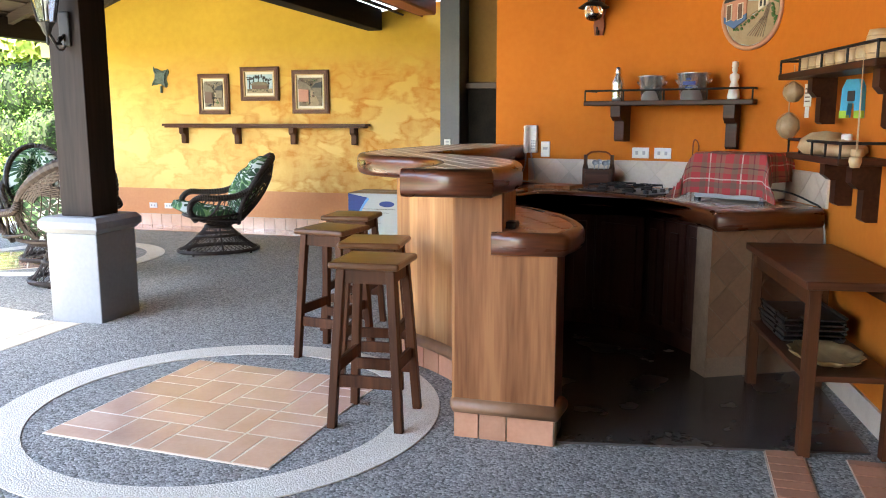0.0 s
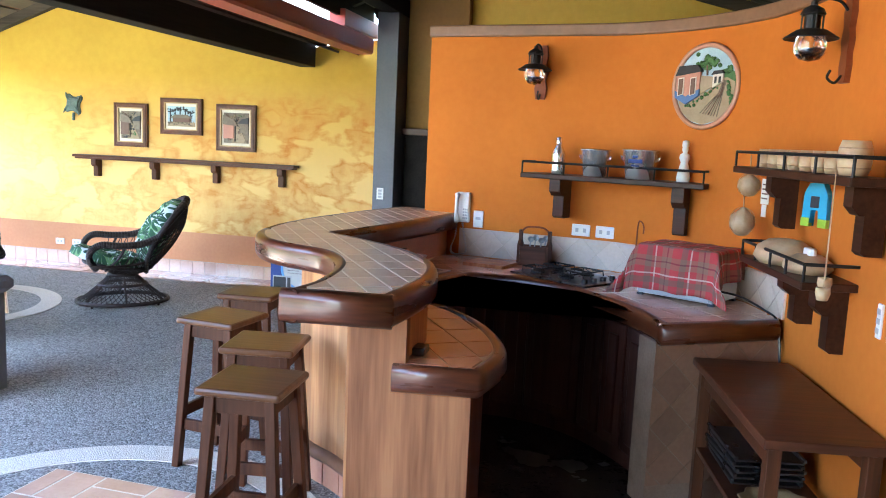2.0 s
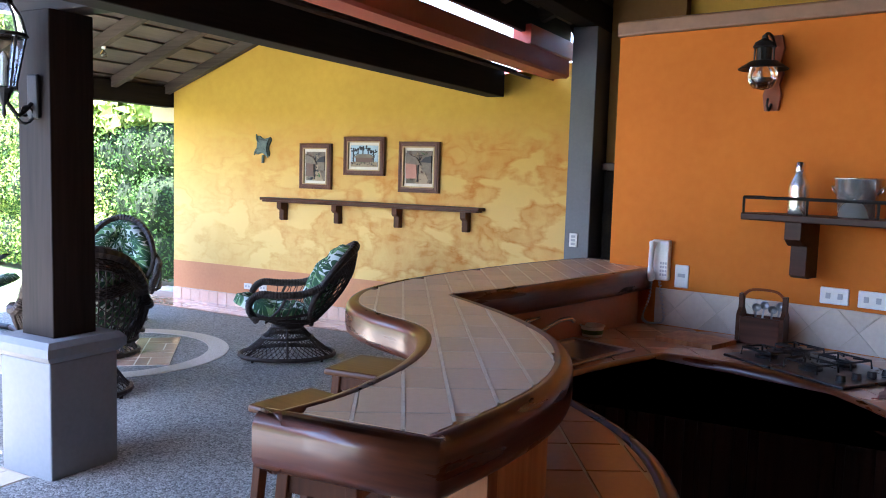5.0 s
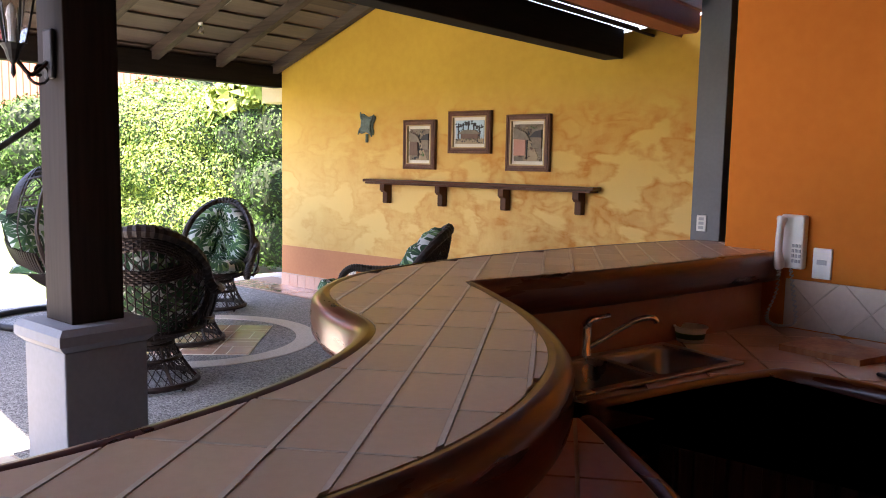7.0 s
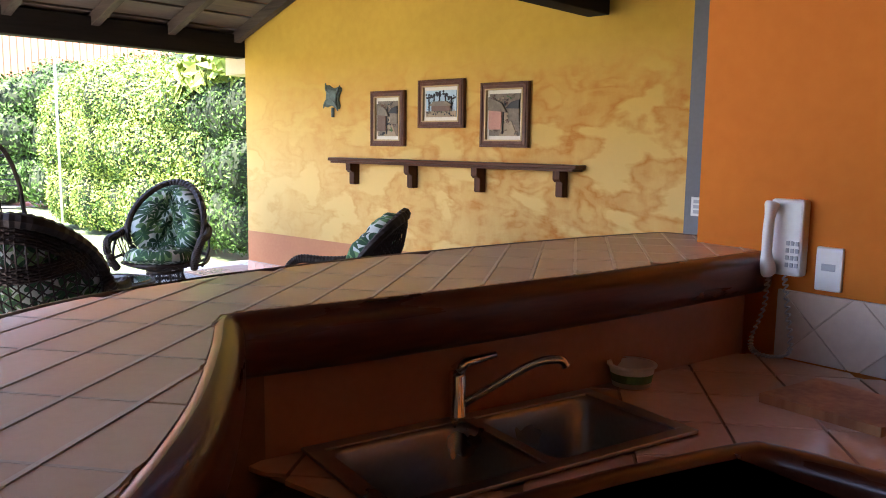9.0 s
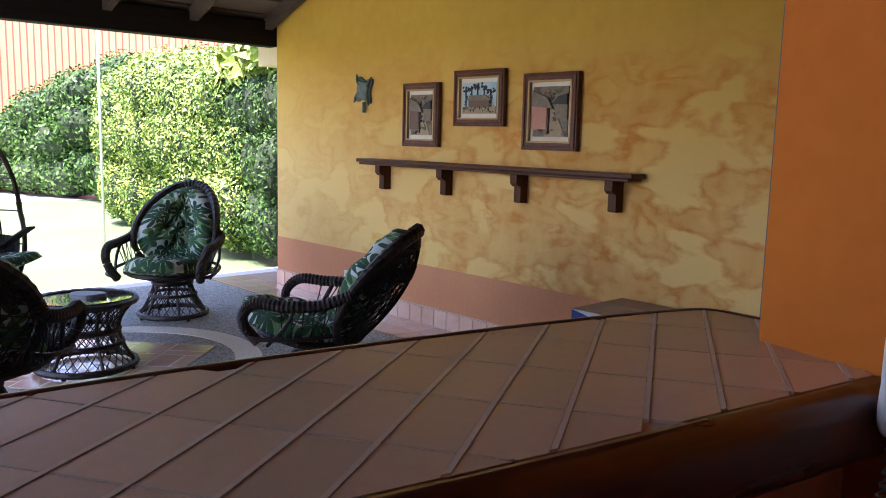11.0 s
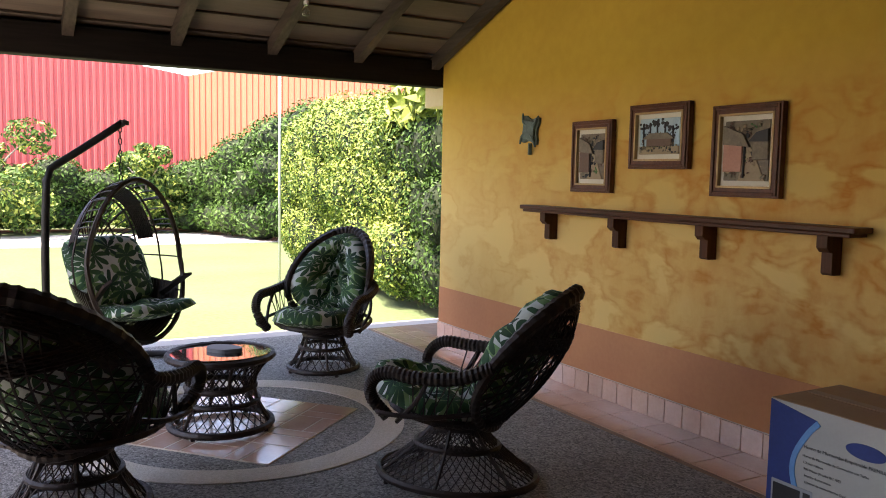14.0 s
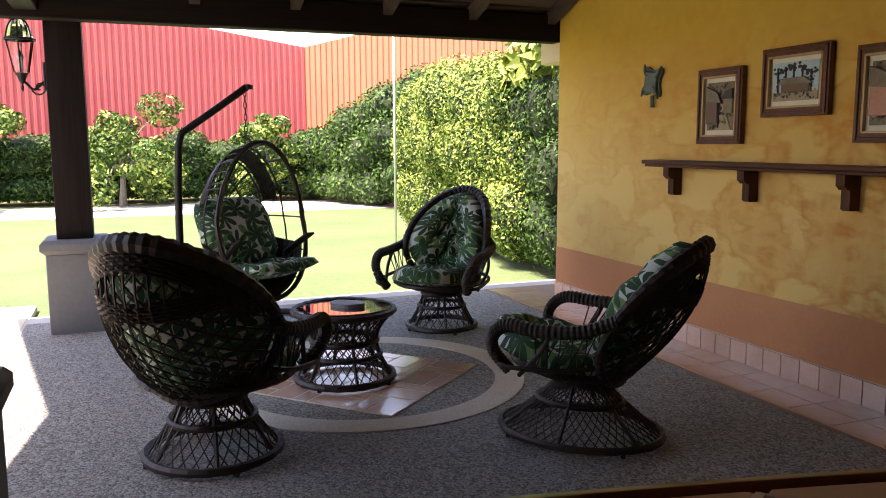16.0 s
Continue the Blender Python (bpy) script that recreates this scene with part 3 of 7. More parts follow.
# ---- walls ----
def wall_panel(x0, x1, y0, y1, z0, profile):
    """An upright wall along x with a stepped or sloped top given as (x, z)."""
    bm = bmesh.new()
    poly = [(x0, z0), (x1, z0)] + profile
    a = [bm.verts.new((x, y0, z)) for x, z in poly]
    b = [bm.verts.new((x, y1, z)) for x, z in poly]
    bm.faces.new(a); bm.faces.new(b[::-1])
    for i in range(len(poly)):
        j = (i + 1) % len(poly)
        bm.faces.new((a[i], b[i], b[j], a[j]))
    return bm


solid("wall_north", wall_panel(-7.53, -2.0, 9.47, 9.75, 0.49, [(-2.0, 3.5), (-2.3, 2.72), (-3.1, 2.62), (-5.35, 3.42), (-7.53, 2.62)]), YELLOW,
      "yellow lime-washed gable wall with ochre damp stains", "wall", kind="structure")
solid("wall_band", boxes(((-7.53, 9.465, 0.155), (-2.0, 9.75, 0.49))), BAND, "terracotta painted band at the foot of the wall", "wall band", kind="structure")
solid("wall_stub", boxes(((-7.95, 9.50, 2.20), (-7.53, 9.75, 2.62), 0.01)), CREAM, "cream stucco stub under the eave", "wall stub", kind="structure")
skirt = solid("baseboard", boxes(((-7.53, 9.462, 0.0), (-2.22, 9.74, 0.155))), GROUT, "terracotta tile skirting along the yellow wall", "skirting", kind="structure")
solid("wall_back", wall_panel(-2.0, 3.2, 9.47, 9.75, 0.0, [(3.2, 2.74), (-0.8, 3.78), (-2.0, 3.62)]), YELLOW_PLAIN, "yellow gable wall behind the kitchen", "wall", kind="structure")
# two unseen walls, added so that daylight enters from the west only
solid("wall_east", boxes(((3.2, -3.5, 0.0), (3.4, 9.75, 2.75))), BROWN_WALL, "unseen brown wall added to block light from the east", "wall", kind="structure")
solid("wall_south", wall_panel(-2.2, 3.2, -3.7, -3.5, 0.0, [(3.2, 2.6), (-0.8, 3.65), (-2.2, 3.05)]), BROWN_WALL, "unseen brown wall added to block light from the south", "wall", kind="structure")
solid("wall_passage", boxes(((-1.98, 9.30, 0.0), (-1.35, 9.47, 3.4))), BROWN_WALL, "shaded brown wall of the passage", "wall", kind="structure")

WALL_CURVE = plan_path([(-1.05, 6.50), (-0.80, 6.44), (-0.34, 6.36), (0.27, 6.22), (0.68, 5.93), (0.96, 5.53), (1.09, 5.08), (1.16, 4.6), (1.24, 3.88)], 8)
WALL_BACK = offset_path(WALL_CURVE, 0.16)
solid("wall_kitchen", prism(bmesh.new(), WALL_CURVE + WALL_BACK[::-1], 0.0, 2.38), ORANGE, "curved orange painted kitchen wall", "wall", kind="structure")
solid("wall_cap", sweep(bmesh.new(), [(x, y, 2.38) for x, y in offset_path(WALL_CURVE, -0.03)], disc_profile(0.22, 0.075, 0.012, 2)), MOULD,
      "weathered wooden cap on the orange wall", "wall cap", kind="structure")
wall_foot = solid("wall_foot", prism(bmesh.new(), offset_path(WALL_CURVE[44:], -0.014) + WALL_CURVE[44:][::-1], 0.0, 0.12), GROUT, "tile skirting of the orange wall", "skirting", kind="structure")

# ---- columns and beams ----
def column(x, y, w, label):
    t = thing("column", pose(x, y, 0), label, "column", "veranda columns")
    part("plinth", boxes(((-w, -w, -0.05), (w, w, 0.62), 0.008)), PLINTH, t, "light grey painted plinth")
    bm = bmesh.new()
    sq = lambda r: [(-r, -r), (r, -r), (r, r), (-r, r)]
    for z0, z1, r0, r1 in ((0.62, 0.655, w, w + 0.035), (0.655, 0.70, w + 0.035, w + 0.035), (0.70, 0.73, w + 0.035, w + 0.01)):
        a = [bm.verts.new((u, v, z0)) for u, v in sq(r0)]
        b = [bm.verts.new((u, v, z1)) for u, v in sq(r1)]
        bm.faces.new(a[::-1]); bm.faces.new(b)
        for i in range(4):
            bm.faces.new((a[i], a[(i + 1) % 4], b[(i + 1) % 4], b[i]))
    part("plinth_cap", bm, PLINTH, t)
    part("shaft", boxes(((-0.13, -0.13, 0.73), (0.13, 0.13, 2.42), 0.006)), POST_WOOD, t, "black stained square timber shaft")
    return t


column(-3.66, 5.10, 0.205, "black timber column on a light grey plinth")
column(-7.86, 5.33, 0.21, "black timber corner column on a light grey plinth")


def beam(name, lo, hi, label, material=BEAM):
    solid(name, boxes((lo, hi, 0.008)), material, label, "beam", "roof beams", "structure")


beam("beam_eave", (-7.72, 4.1, 2.37), (-7.56, 9.66, 2.61), "black timber eave beam")
beam("beam_valley", (-3.22, 3.7, 2.40), (-3.04, 9.40, 2.64), "black timber beam beside the gutter")
beam("beam_south", (-7.9, 5.03, 2.42), (-3.2, 5.19, 2.60), "black timber beam between the columns", BEAM_X)
beam("beam_kitchen", (-2.18, -3.5, 2.93), (-2.0, 9.46, 3.15), "black timber beam over the kitchen edge")
tagged(solid("grey_post", boxes(((-2.22, 8.98, 0.0), (-2.0, 9.46, 2.93), 0.006)), GREY_PAINT, "dark grey painted square post", "post"), kind="structure")
# the leaf's near-black colour paints the shade of the passage opening
door = thing("door_passage", pose(-1.75, 9.24, 0), "passage door painted near-black for the shade in the opening", "door", kind="structure")
part("door_leaf", boxes(((-0.22, 0.0, 0.0), (0.62, 0.055, 1.72), 0.006)), BEAM, door)
part("lintel", boxes(((-0.24, -0.03, 1.72), (0.66, 0.058, 1.79), 0.006)), DARK_WOOD_X, door)


# ---- roofs ----
def slope(name, x0, z0, x1, z1, y0, y1, label, inset=0.0):
    """Boards on rafters between two lines along y."""
    bm = bmesh.new()
    d = Vector((x1 - x0, 0, z1 - z0))
    length = d.length
    d.normalize()
    nrm = Vector((-d.z, 0, d.x))
    if nrm.z < 0:
        nrm = -nrm
    k = int(length / 0.145)
    w = length / k
    rng = random.Random(7)
    for i in range(k):
        a = Vector((x0, 0, z0)) + d * (i * w + 0.004)
        b = Vector((x0, 0, z0)) + d * ((i + 1) * w - 0.008)
        lift = 0.02 * (i % 2) + rng.uniform(0, 0.004)
        ps = [a + nrm * lift, b + nrm * lift, b + nrm * (lift + 0.022), a + nrm * (lift + 0.022)]
        f0 = [bm.verts.new((p.x, y0, p.z)) for p in ps]
        f1 = [bm.verts.new((p.x, y1, p.z)) for p in ps]
        bm.faces.new(f0); bm.faces.new(f1[::-1])
        for q in range(4):
            bm.faces.new((f0[q], f1[q], f1[(q + 1) % 4], f0[(q + 1) % 4]))
    solid(name, bm, PLANK, label, "ceiling", kind="structure")
    bm = bmesh.new()
    a, b = Vector((x0, 0, z0)) - d * 0.22 + nrm * 0.06, Vector((x1, 0, z1)) + d * 0.09 + nrm * 0.06
    ps = [a, b, b + nrm * 0.05, a + nrm * 0.05]
    f0 = [bm.verts.new((p.x, y0 - 0.05, p.z)) for p in ps]
    f1 = [bm.verts.new((p.x, y1 + 0.05, p.z)) for p in ps]
    bm.faces.new(f0); bm.faces.new(f1[::-1])
    for q in range(4):
        bm.faces.new((f0[q], f1[q], f1[(q + 1) % 4], f0[(q + 1) % 4]))
    solid(name.replace("ceiling", "roof"), bm, ROOF_TILE, "clay tile roof over the boards", "roof", kind="structure")
    # rafters under the boards
    y = y1 - 0.06
    while y > y0:
        bm = bmesh.new()
        a, b = Vector((x0, 0, z0)) + d * inset - nrm * 0.002, Vector((x1, 0, z1)) - nrm * 0.002
        ps = [a, b, b - nrm * 0.11, a - nrm * 0.11]
        f0 = [bm.verts.new((p.x, y - 0.04, p.z)) for p in ps]
        f1 = [bm.verts.new((p.x, y + 0.04, p.z)) for p in ps]
        bm.faces.new(f0); bm.faces.new(f1[::-1])
        for q in range(4):
            bm.faces.new((f0[q], f1[q], f1[(q + 1) % 4], f0[(q + 1) % 4]))
        solid("rafter", bm, RAFTER, "grey-brown weathered rafter under the roof boards", "rafter", "rafters", "structure")
        y -= 0.78


slope("ceiling_west", -7.95, 2.50, -5.35, 3.46, 3.75, 9.46, "weathered roof boards over the lounge")
slope("ceiling_centre", -2.80, 2.56, -5.35, 3.46, 3.75, 9.46, "weathered roof boards over the lounge", 0.40)
# this low roof is added out of view to shade the floor ring
slope("ceiling_porch", -2.80, 2.56, -3.75, 2.90, 0.7, 3.70, "unseen roof boards added to keep sun off the bar floor")
slope("ceiling_kitchen", -2.40, 3.02, -0.8, 3.70, -3.5, 9.46, "dark roof boards over the kitchen")
slope("ceiling_east", 3.5, 2.55, -0.80, 3.70, -3.5, 9.46, "dark roof boards over the kitchen")

gutter = solid("roof_gutter", sweep(bmesh.new(), [(-2.46, 4.0, 2.54), (-2.46, 9.30, 2.54)], [(-0.10, 0.16), (-0.10, 0.02), (-0.08, 0.0), (0.10, 0.0), (0.13, 0.16), (0.12, 0.16), (0.09, 0.012), (-0.08, 0.012), (-0.09, 0.13)]),
               GUTTER, "oxide red metal valley gutter", "gutter", kind="structure")
beam("fascia_kitchen", (-2.44, 4.0, 2.80), (-2.39, 9.40, 3.06), "black timber fascia above the gutter")
solid("gutter_flashing", boxes(((-2.50, 8.35, 2.705), (-2.34, 9.38, 2.86), 0.004)), GUTTER, "oxide red metal flashing at the gutter's end", "flashing", kind="structure")

# ---- the bar ----
BAR_OUT = plan_path([(-1.10, 6.70), (-1.24, 6.70), (-1.31, 6.60), (-1.40, 6.28), (-1.47, 5.95), (-1.53, 5.6), (-1.555, 5.3), (-1.555, 5.08), (-1.51, 4.8), (-1.38, 4.56), (-1.20, 4.42), (-0.98, 4.31), (-0.85, 4.13), (-0.77, 3.9), (-0.74, 3.62), (-0.77, 3.42)], 6)
BAR_IN = plan_path([(-0.40, 3.45), (-0.37, 3.7), (-0.37, 3.95), (-0.43, 4.2), (-0.55, 4.43), (-0.75, 4.65), (-0.97, 4.83), (-1.14, 4.95)], 6) + plan_path([(-1.135, 4.97), (-1.05, 5.25), (-0.93, 5.75), (-0.80, 6.43)], 5)
BAR_EDGE = BAR_OUT + BAR_IN
TOP = 1.20
bar = thing("bar_counter", pose(0, 0, 0), "S-shaped wooden bar with a tiled top and log rim", "bar counter")
rim_profile = disc_profile(0.064, 0.115, 0.032, 4)
part("rim", sweep(bmesh.new(), [(x, y, TOP - 0.115) for x, y in BAR_EDGE], rim_profile), RIM, bar, "varnished red-brown rounded wooden rim", True)


def resample(path, n):
    acc = [0.0]
    for p, q in zip(path, path[1:]):
        acc.append(acc[-1] + math.dist(p, q))
    out, j = [], 0
    for i in range(n + 1):
        d = acc[-1] * i / n
        while j < len(path) - 2 and acc[j + 1] < d:
            j += 1
        k = (d - acc[j]) / max(acc[j + 1] - acc[j], 1e-9)
        out.append((path[j][0] + (path[j + 1][0] - path[j][0]) * k, path[j][1] + (path[j + 1][1] - path[j][1]) * k))
    return out


bed = bmesh.new()
rows = []
for (ax, ay), (bx, by) in zip(resample(offset_path(BAR_OUT, 0.045)[::-1], 60), resample(offset_path(BAR_IN, 0.045), 60)):
    ay, by = max(ay, 3.475), max(by, 3.475)
    rows.append([bed.verts.new((x, y, z)) for x, y, z in ((ax, ay, TOP - 0.07), (bx, by, TOP - 0.07), (bx, by, TOP - 0.007), (ax, ay, TOP - 0.007))])
for p, q in zip(rows, rows[1:]):
    for i in range(4):
        bed.faces.new((p[i], p[(i + 1) % 4], q[(i + 1) % 4], q[i]))
bed.faces.new(rows[0]); bed.faces.new(rows[-1][::-1])
top_board = part("top_board", bed, CREAM_GROUT, bar)
lay_tiles(offset_path(BAR_EDGE, 0.046), (0.176, 0.093), 121.7, (-0.462, 3.625), TOP - 0.016, TOP - 0.0015, BAR_TILE, top_board, (0.006, 0.009))
# pale joints, almost flush with the tiles
lay_tiles(offset_path(BAR_EDGE, 0.05), (0.176, 0.093), 121.7, (-0.4225, 3.6494), TOP - 0.009, TOP - 0.0004, PALE_JOINT, top_board, (0.0, 0.086), "joint", 0.0003)
lay_tiles(offset_path(BAR_EDGE, 0.05), (0.176, 0.093), 121.7, (-0.5082, 3.6999), TOP - 0.009, TOP - 0.0009, GROUT, top_board, (0.1715, 0.007), "joint", 0.0002)

# body: the outer face in upright boards, a moulding and a tiled foot
FACE = plan_path([(-1.07, 6.62), (-1.18, 6.2), (-1.26, 5.8), (-1.32, 5.4), (-1.34, 5.1), (-1.28, 4.85), (-1.14, 4.66), (-0.95, 4.52), (-0.77, 4.34), (-0.67, 4.12), (-0.62, 3.9), (-0.60, 3.68)], 5)
MID = plan_path([(-0.42, 3.68), (-0.44, 3.95), (-0.50, 4.18), (-0.62, 4.38), (-0.80, 4.56), (-1.0, 4.72), (-1.16, 4.86)], 5) + [(-1.225, 5.2), (-1.125, 5.7), (-0.96, 6.45)]
part("core", prism(bmesh.new(), offset_path(FACE, 0.03) + offset_path(MID, 0.01), 0.0, TOP - 0.07), MOULD, bar)
for i in range(0, len(FACE) - 1, 5):
    seg = FACE[i:i + 6]
    part("board", prism(bmesh.new(), seg + offset_path(seg, 0.022)[::-1], 0.13, TOP - 0.115), BAR_WOOD, bar)
ell = bmesh.new()
prism(ell, [(-0.605, 0.13), (-0.165, 0.13), (-0.165, 0.83), (-0.40, 0.83), (-0.40, TOP - 0.115), (-0.605, TOP - 0.115)], -3.70, -3.655)
part("end_board", ell, END_WOOD, bar, "varnished end board, painted darker brown as its shaded side").matrix_basis = Matrix(((1, 0, 0, 0), (0, 0, -1, 0), (0, 1, 0, 0), (0, 0, 0, 1)))
part("corner_strip", boxes(((-0.62, 3.665, 0.13), (-0.6, 3.70, TOP - 0.12), 0.004)), BAR_WOOD, bar)
LOWFACE = plan_path([(-0.165, 3.70), (-0.17, 3.95), (-0.26, 4.25), (-0.45, 4.52), (-0.66, 4.72), (-0.86, 4.92)], 5)
part("inner_core", prism(bmesh.new(), [(-0.43, 3.70)] + LOWFACE + [(-1.1, 4.9), (-0.9, 4.62), (-0.6, 4.35), (-0.46, 4.1)], 0.0, 0.84), CABINET, bar, "dark inner face of the bar")
foot = part("foot", prism(bmesh.new(), offset_path(FACE, -0.004) + [(-0.16, 3.668), (-0.16, 3.72)] + offset_path(MID, 0.06), 0.0, 0.128), GROUT, bar, "grouted tile foot")
part("moulding", sweep(bmesh.new(), [(x, y, 0.125) for x, y in FACE + [(-0.60, 3.655), (-0.155, 3.655), (-0.155, 3.8)]], [(-0.028, 0), (-0.034, 0.02), (-0.03, 0.04), (-0.014, 0.056), (0.02, 0.06), (0.02, 0)]), MOULD, bar, "rounded wooden foot moulding", True)
for i in range(0, len(FACE) - 1, 3):
    seg = FACE[i:i + 4]
    if len(seg) > 1:
        a, b = Vector(seg[0]), Vector(seg[-1])
        d = (b - a).normalized() * 0.004
        seg = [tuple(a + d)] + list(seg[1:-1]) + [tuple(b - d)]
        part("tile", prism(bmesh.new(), offset_path(seg, -0.012) + offset_path(seg, 0.01)[::-1], 0.002, 0.122), RED_TILE, foot)
for x0, x1 in ((-0.606, -0.498), (-0.490, -0.374), (-0.366, -0.166)):
    part("tile", boxes(((x0, 3.655, 0.002), (x1, 3.67, 0.122))), RED_TILE, foot)
# lower serving shelf inside the bar
LOW_EDGE = plan_path([(-0.435, 3.60), (-0.14, 3.63)], 2) + plan_path([(-0.12, 3.66), (-0.085, 3.95), (-0.19, 4.28), (-0.36, 4.55), (-0.58, 4.76), (-0.74, 4.90)], 6)
LOW = 0.93
shelf_part = part("serving_shelf", prism(bmesh.new(), offset_path(LOW_EDGE, 0.05) + [(-0.95, 4.75), (-0.72, 4.52), (-0.58, 4.36), (-0.48, 4.15), (-0.435, 3.9)], LOW - 0.06, LOW - 0.008), GROUT, bar, "lower tiled serving shelf")
lay_tiles(offset_path(LOW_EDGE, 0.06) + [(-0.95, 4.75), (-0.72, 4.52), (-0.58, 4.36), (-0.48, 4.15), (-0.435, 3.9)], (0.2, 0.145), 121, (-0.2, 3.6), LOW - 0.014, LOW - 0.004, RED_TILE, shelf_part, 0.009)
part("shelf_rim", sweep(bmesh.new(), [(x, y, LOW - 0.10) for x, y in LOW_EDGE], disc_profile(0.065, 0.10, 0.032, 4)), RIM, bar, "varnished red-brown rounded shelf rim", True)
part("inner_panel", boxes(((-0.43, 3.66, LOW), (-0.405, 3.98, TOP - 0.11), 0.004)), BAR_WOOD, bar)
solid("black_block", boxes(((-0.41, 3.76, LOW - 0.004), (-0.36, 3.84, LOW + 0.026), 0.006)), BLACK, "small black block on the serving shelf", "box")

# ---- kitchen counter along the curved wall ----
CT = 0.92
C_FRONT = plan_path([(-0.79, 5.0), (-0.68, 5.36), (-0.545, 5.69)], 6)[:-1] + plan_path([(-0.545, 5.69), (-0.27, 5.665), (-0.005, 5.53), (0.214, 5.285), (0.378, 5.027), (0.455, 4.85), (0.50, 4.72)], 6)
C_EDGE = C_FRONT[::-1]
C_EDGE = [(1.07, 5.04), (0.52, 4.70)] + C_EDGE[1:]
kitchen = thing("kitchen_counter", pose(0, 0, 0), "curved tiled kitchen worktop with a red-brown log rim", "worktop")
back = [(-1.21, 4.99), (-1.12, 5.3), (-1.00, 5.8), (-0.85, 6.42), (-0.34, 6.34), (0.27, 6.2), (0.67, 5.91), (0.95, 5.52), (1.07, 5.1)]
c_poly = offset_path(C_EDGE[::-1], 0.05) + back[::-1]
# the worktop is laid in four fields round the sink's cut-out
SINK = (-0.925, 5.39)
SINK_A = 74.0
su, sv = (math.cos(radians(SINK_A)), math.sin(radians(SINK_A))), (-math.sin(radians(SINK_A)), math.cos(radians(SINK_A)))
HU, HV = 0.335, 0.145


def side_line(axis, at, sign):
    return ((SINK[0] + axis[0] * at, SINK[1] + axis[1] * at), (axis[0] * sign, axis[1] * sign))


worktop = part("worktop", boxes(((-0.4, 5.95, CT - 0.07), (-0.3, 6.05, CT - 0.02))), GROUT_DARK, kitchen)
for lines in ([side_line(su, -HU, -1)], [side_line(su, HU, 1)], [side_line(su, -HU, 1), side_line(su, HU, -1), side_line(sv, -HV, -1)], [side_line(su, -HU, 1), side_line(su, HU, -1), side_line(sv, HV, 1)]):
    field = clip(c_poly, lines)
    if len(field) > 2:
        slab = bmesh.new()
        faces = [slab.faces.new([slab.verts.new((x, y, z)) for x, y in field]) for z in (CT - 0.07, CT - 0.012)]
        bmesh.ops.triangulate(slab, faces=faces)
        part("worktop_board", slab, GROUT_DARK, kitchen)
        lay_tiles(field, 0.2, 33, (0.0, 5.5), CT - 0.014, CT - 0.005, WORK_TILE, worktop, 0.007)
part("worktop_rim", sweep(bmesh.new(), [(x, y, CT - 0.105) for x, y in [(1.07, 5.04)] + C_EDGE[1:]], [(-u, v) for u, v in disc_profile(0.07, 0.105, 0.033, 4)][::-1]), RIM, kitchen, "varnished red-brown rounded rim", True)

base_path = offset_path(C_FRONT, 0.09)
part("toe_wall", prism(bmesh.new(), offset_path(base_path[:44], 0.09) + [(0.98, 5.2), (0.9, 5.5), (0.6, 5.85), (0.2, 6.1), (-0.4, 6.25), (-0.8, 6.3), (-0.9, 5.7), (-1.1, 5.0)], 0.0, 0.66), CABINET, kitchen)
toe = part("toe_tiles", prism(bmesh.new(), offset_path(base_path[:44], 0.05) + offset_path(base_path[:44], 0.09)[::-1], 0.0, 0.12), CABINET, kitchen)
end = part("end_wall", prism(bmesh.new(), [(0.42, 4.93), (0.49, 4.79), (1.08, 5.10), (1.05, 5.17)], 0.0, 0.815), GROUT_DARK, kitchen, "diagonally tiled end of the counter")
# diagonal wall tiles on the end, laid flat and stood up against it
end_m = pose(0.49, 4.79, 0.0, 90, 0, math.degrees(math.atan2(0.31, 0.59)))
end_skin = part("end_tiles", prism(bmesh.new(), [(0.0, 0.12), (0.666, 0.12), (0.666, 0.81), (0.0, 0.81)], 0.0, 0.002), GROUT_DARK, kitchen)
lay_tiles([(0.0, 0.12), (0.666, 0.12), (0.666, 0.81), (0.0, 0.81)], 0.145, 45, (0.1, 0.1), 0.001, 0.006, END_TILE, end_skin, 0.006)
end_skin.matrix_basis = end_m


def cabinet(a, b):
    """A base cabinet between two plan points on the counter's front, with two panelled doors."""
    a, b = Vector((*a, 0)), Vector((*b, 0))
    d = b - a
    w = d.length
    m = pose(a.x, a.y, 0, 0, 0, math.degrees(math.atan2(d.y, d.x)))
    t = thing("base_cabinet", m, "espresso stained base cabinet with panelled doors", "cabinet", "kitchen base cabinets")
    part("carcass", boxes(((0.004, 0.0, 0.12), (w - 0.004, 0.06, 0.81))), CABINET, t)
    n = 2 if w > 0.4 else 1
    for i in range(n):
        x0, x1 = 0.01 + i * w / n, (i + 1) * w / n - 0.01
        leaf = part("door", boxes(((x0, -0.02, 0.14), (x1, -0.001, 0.79), 0.004)), CABINET, t)
        part("panel", boxes(((x0 + 0.05, -0.03, 0.19), (x1 - 0.05, -0.018, 0.73), 0.009)), CABINET, leaf)
    return t


# plan runs of the curve taken as straight cabinet fronts
front_line = base_path
for i0, i1 in ((6, 12), (12, 19), (19, 26), (26, 33), (33, 42)):
    p, q = front_line[i0], front_line[min(i1, len(front_line) - 1)]
    cabinet(p, q)

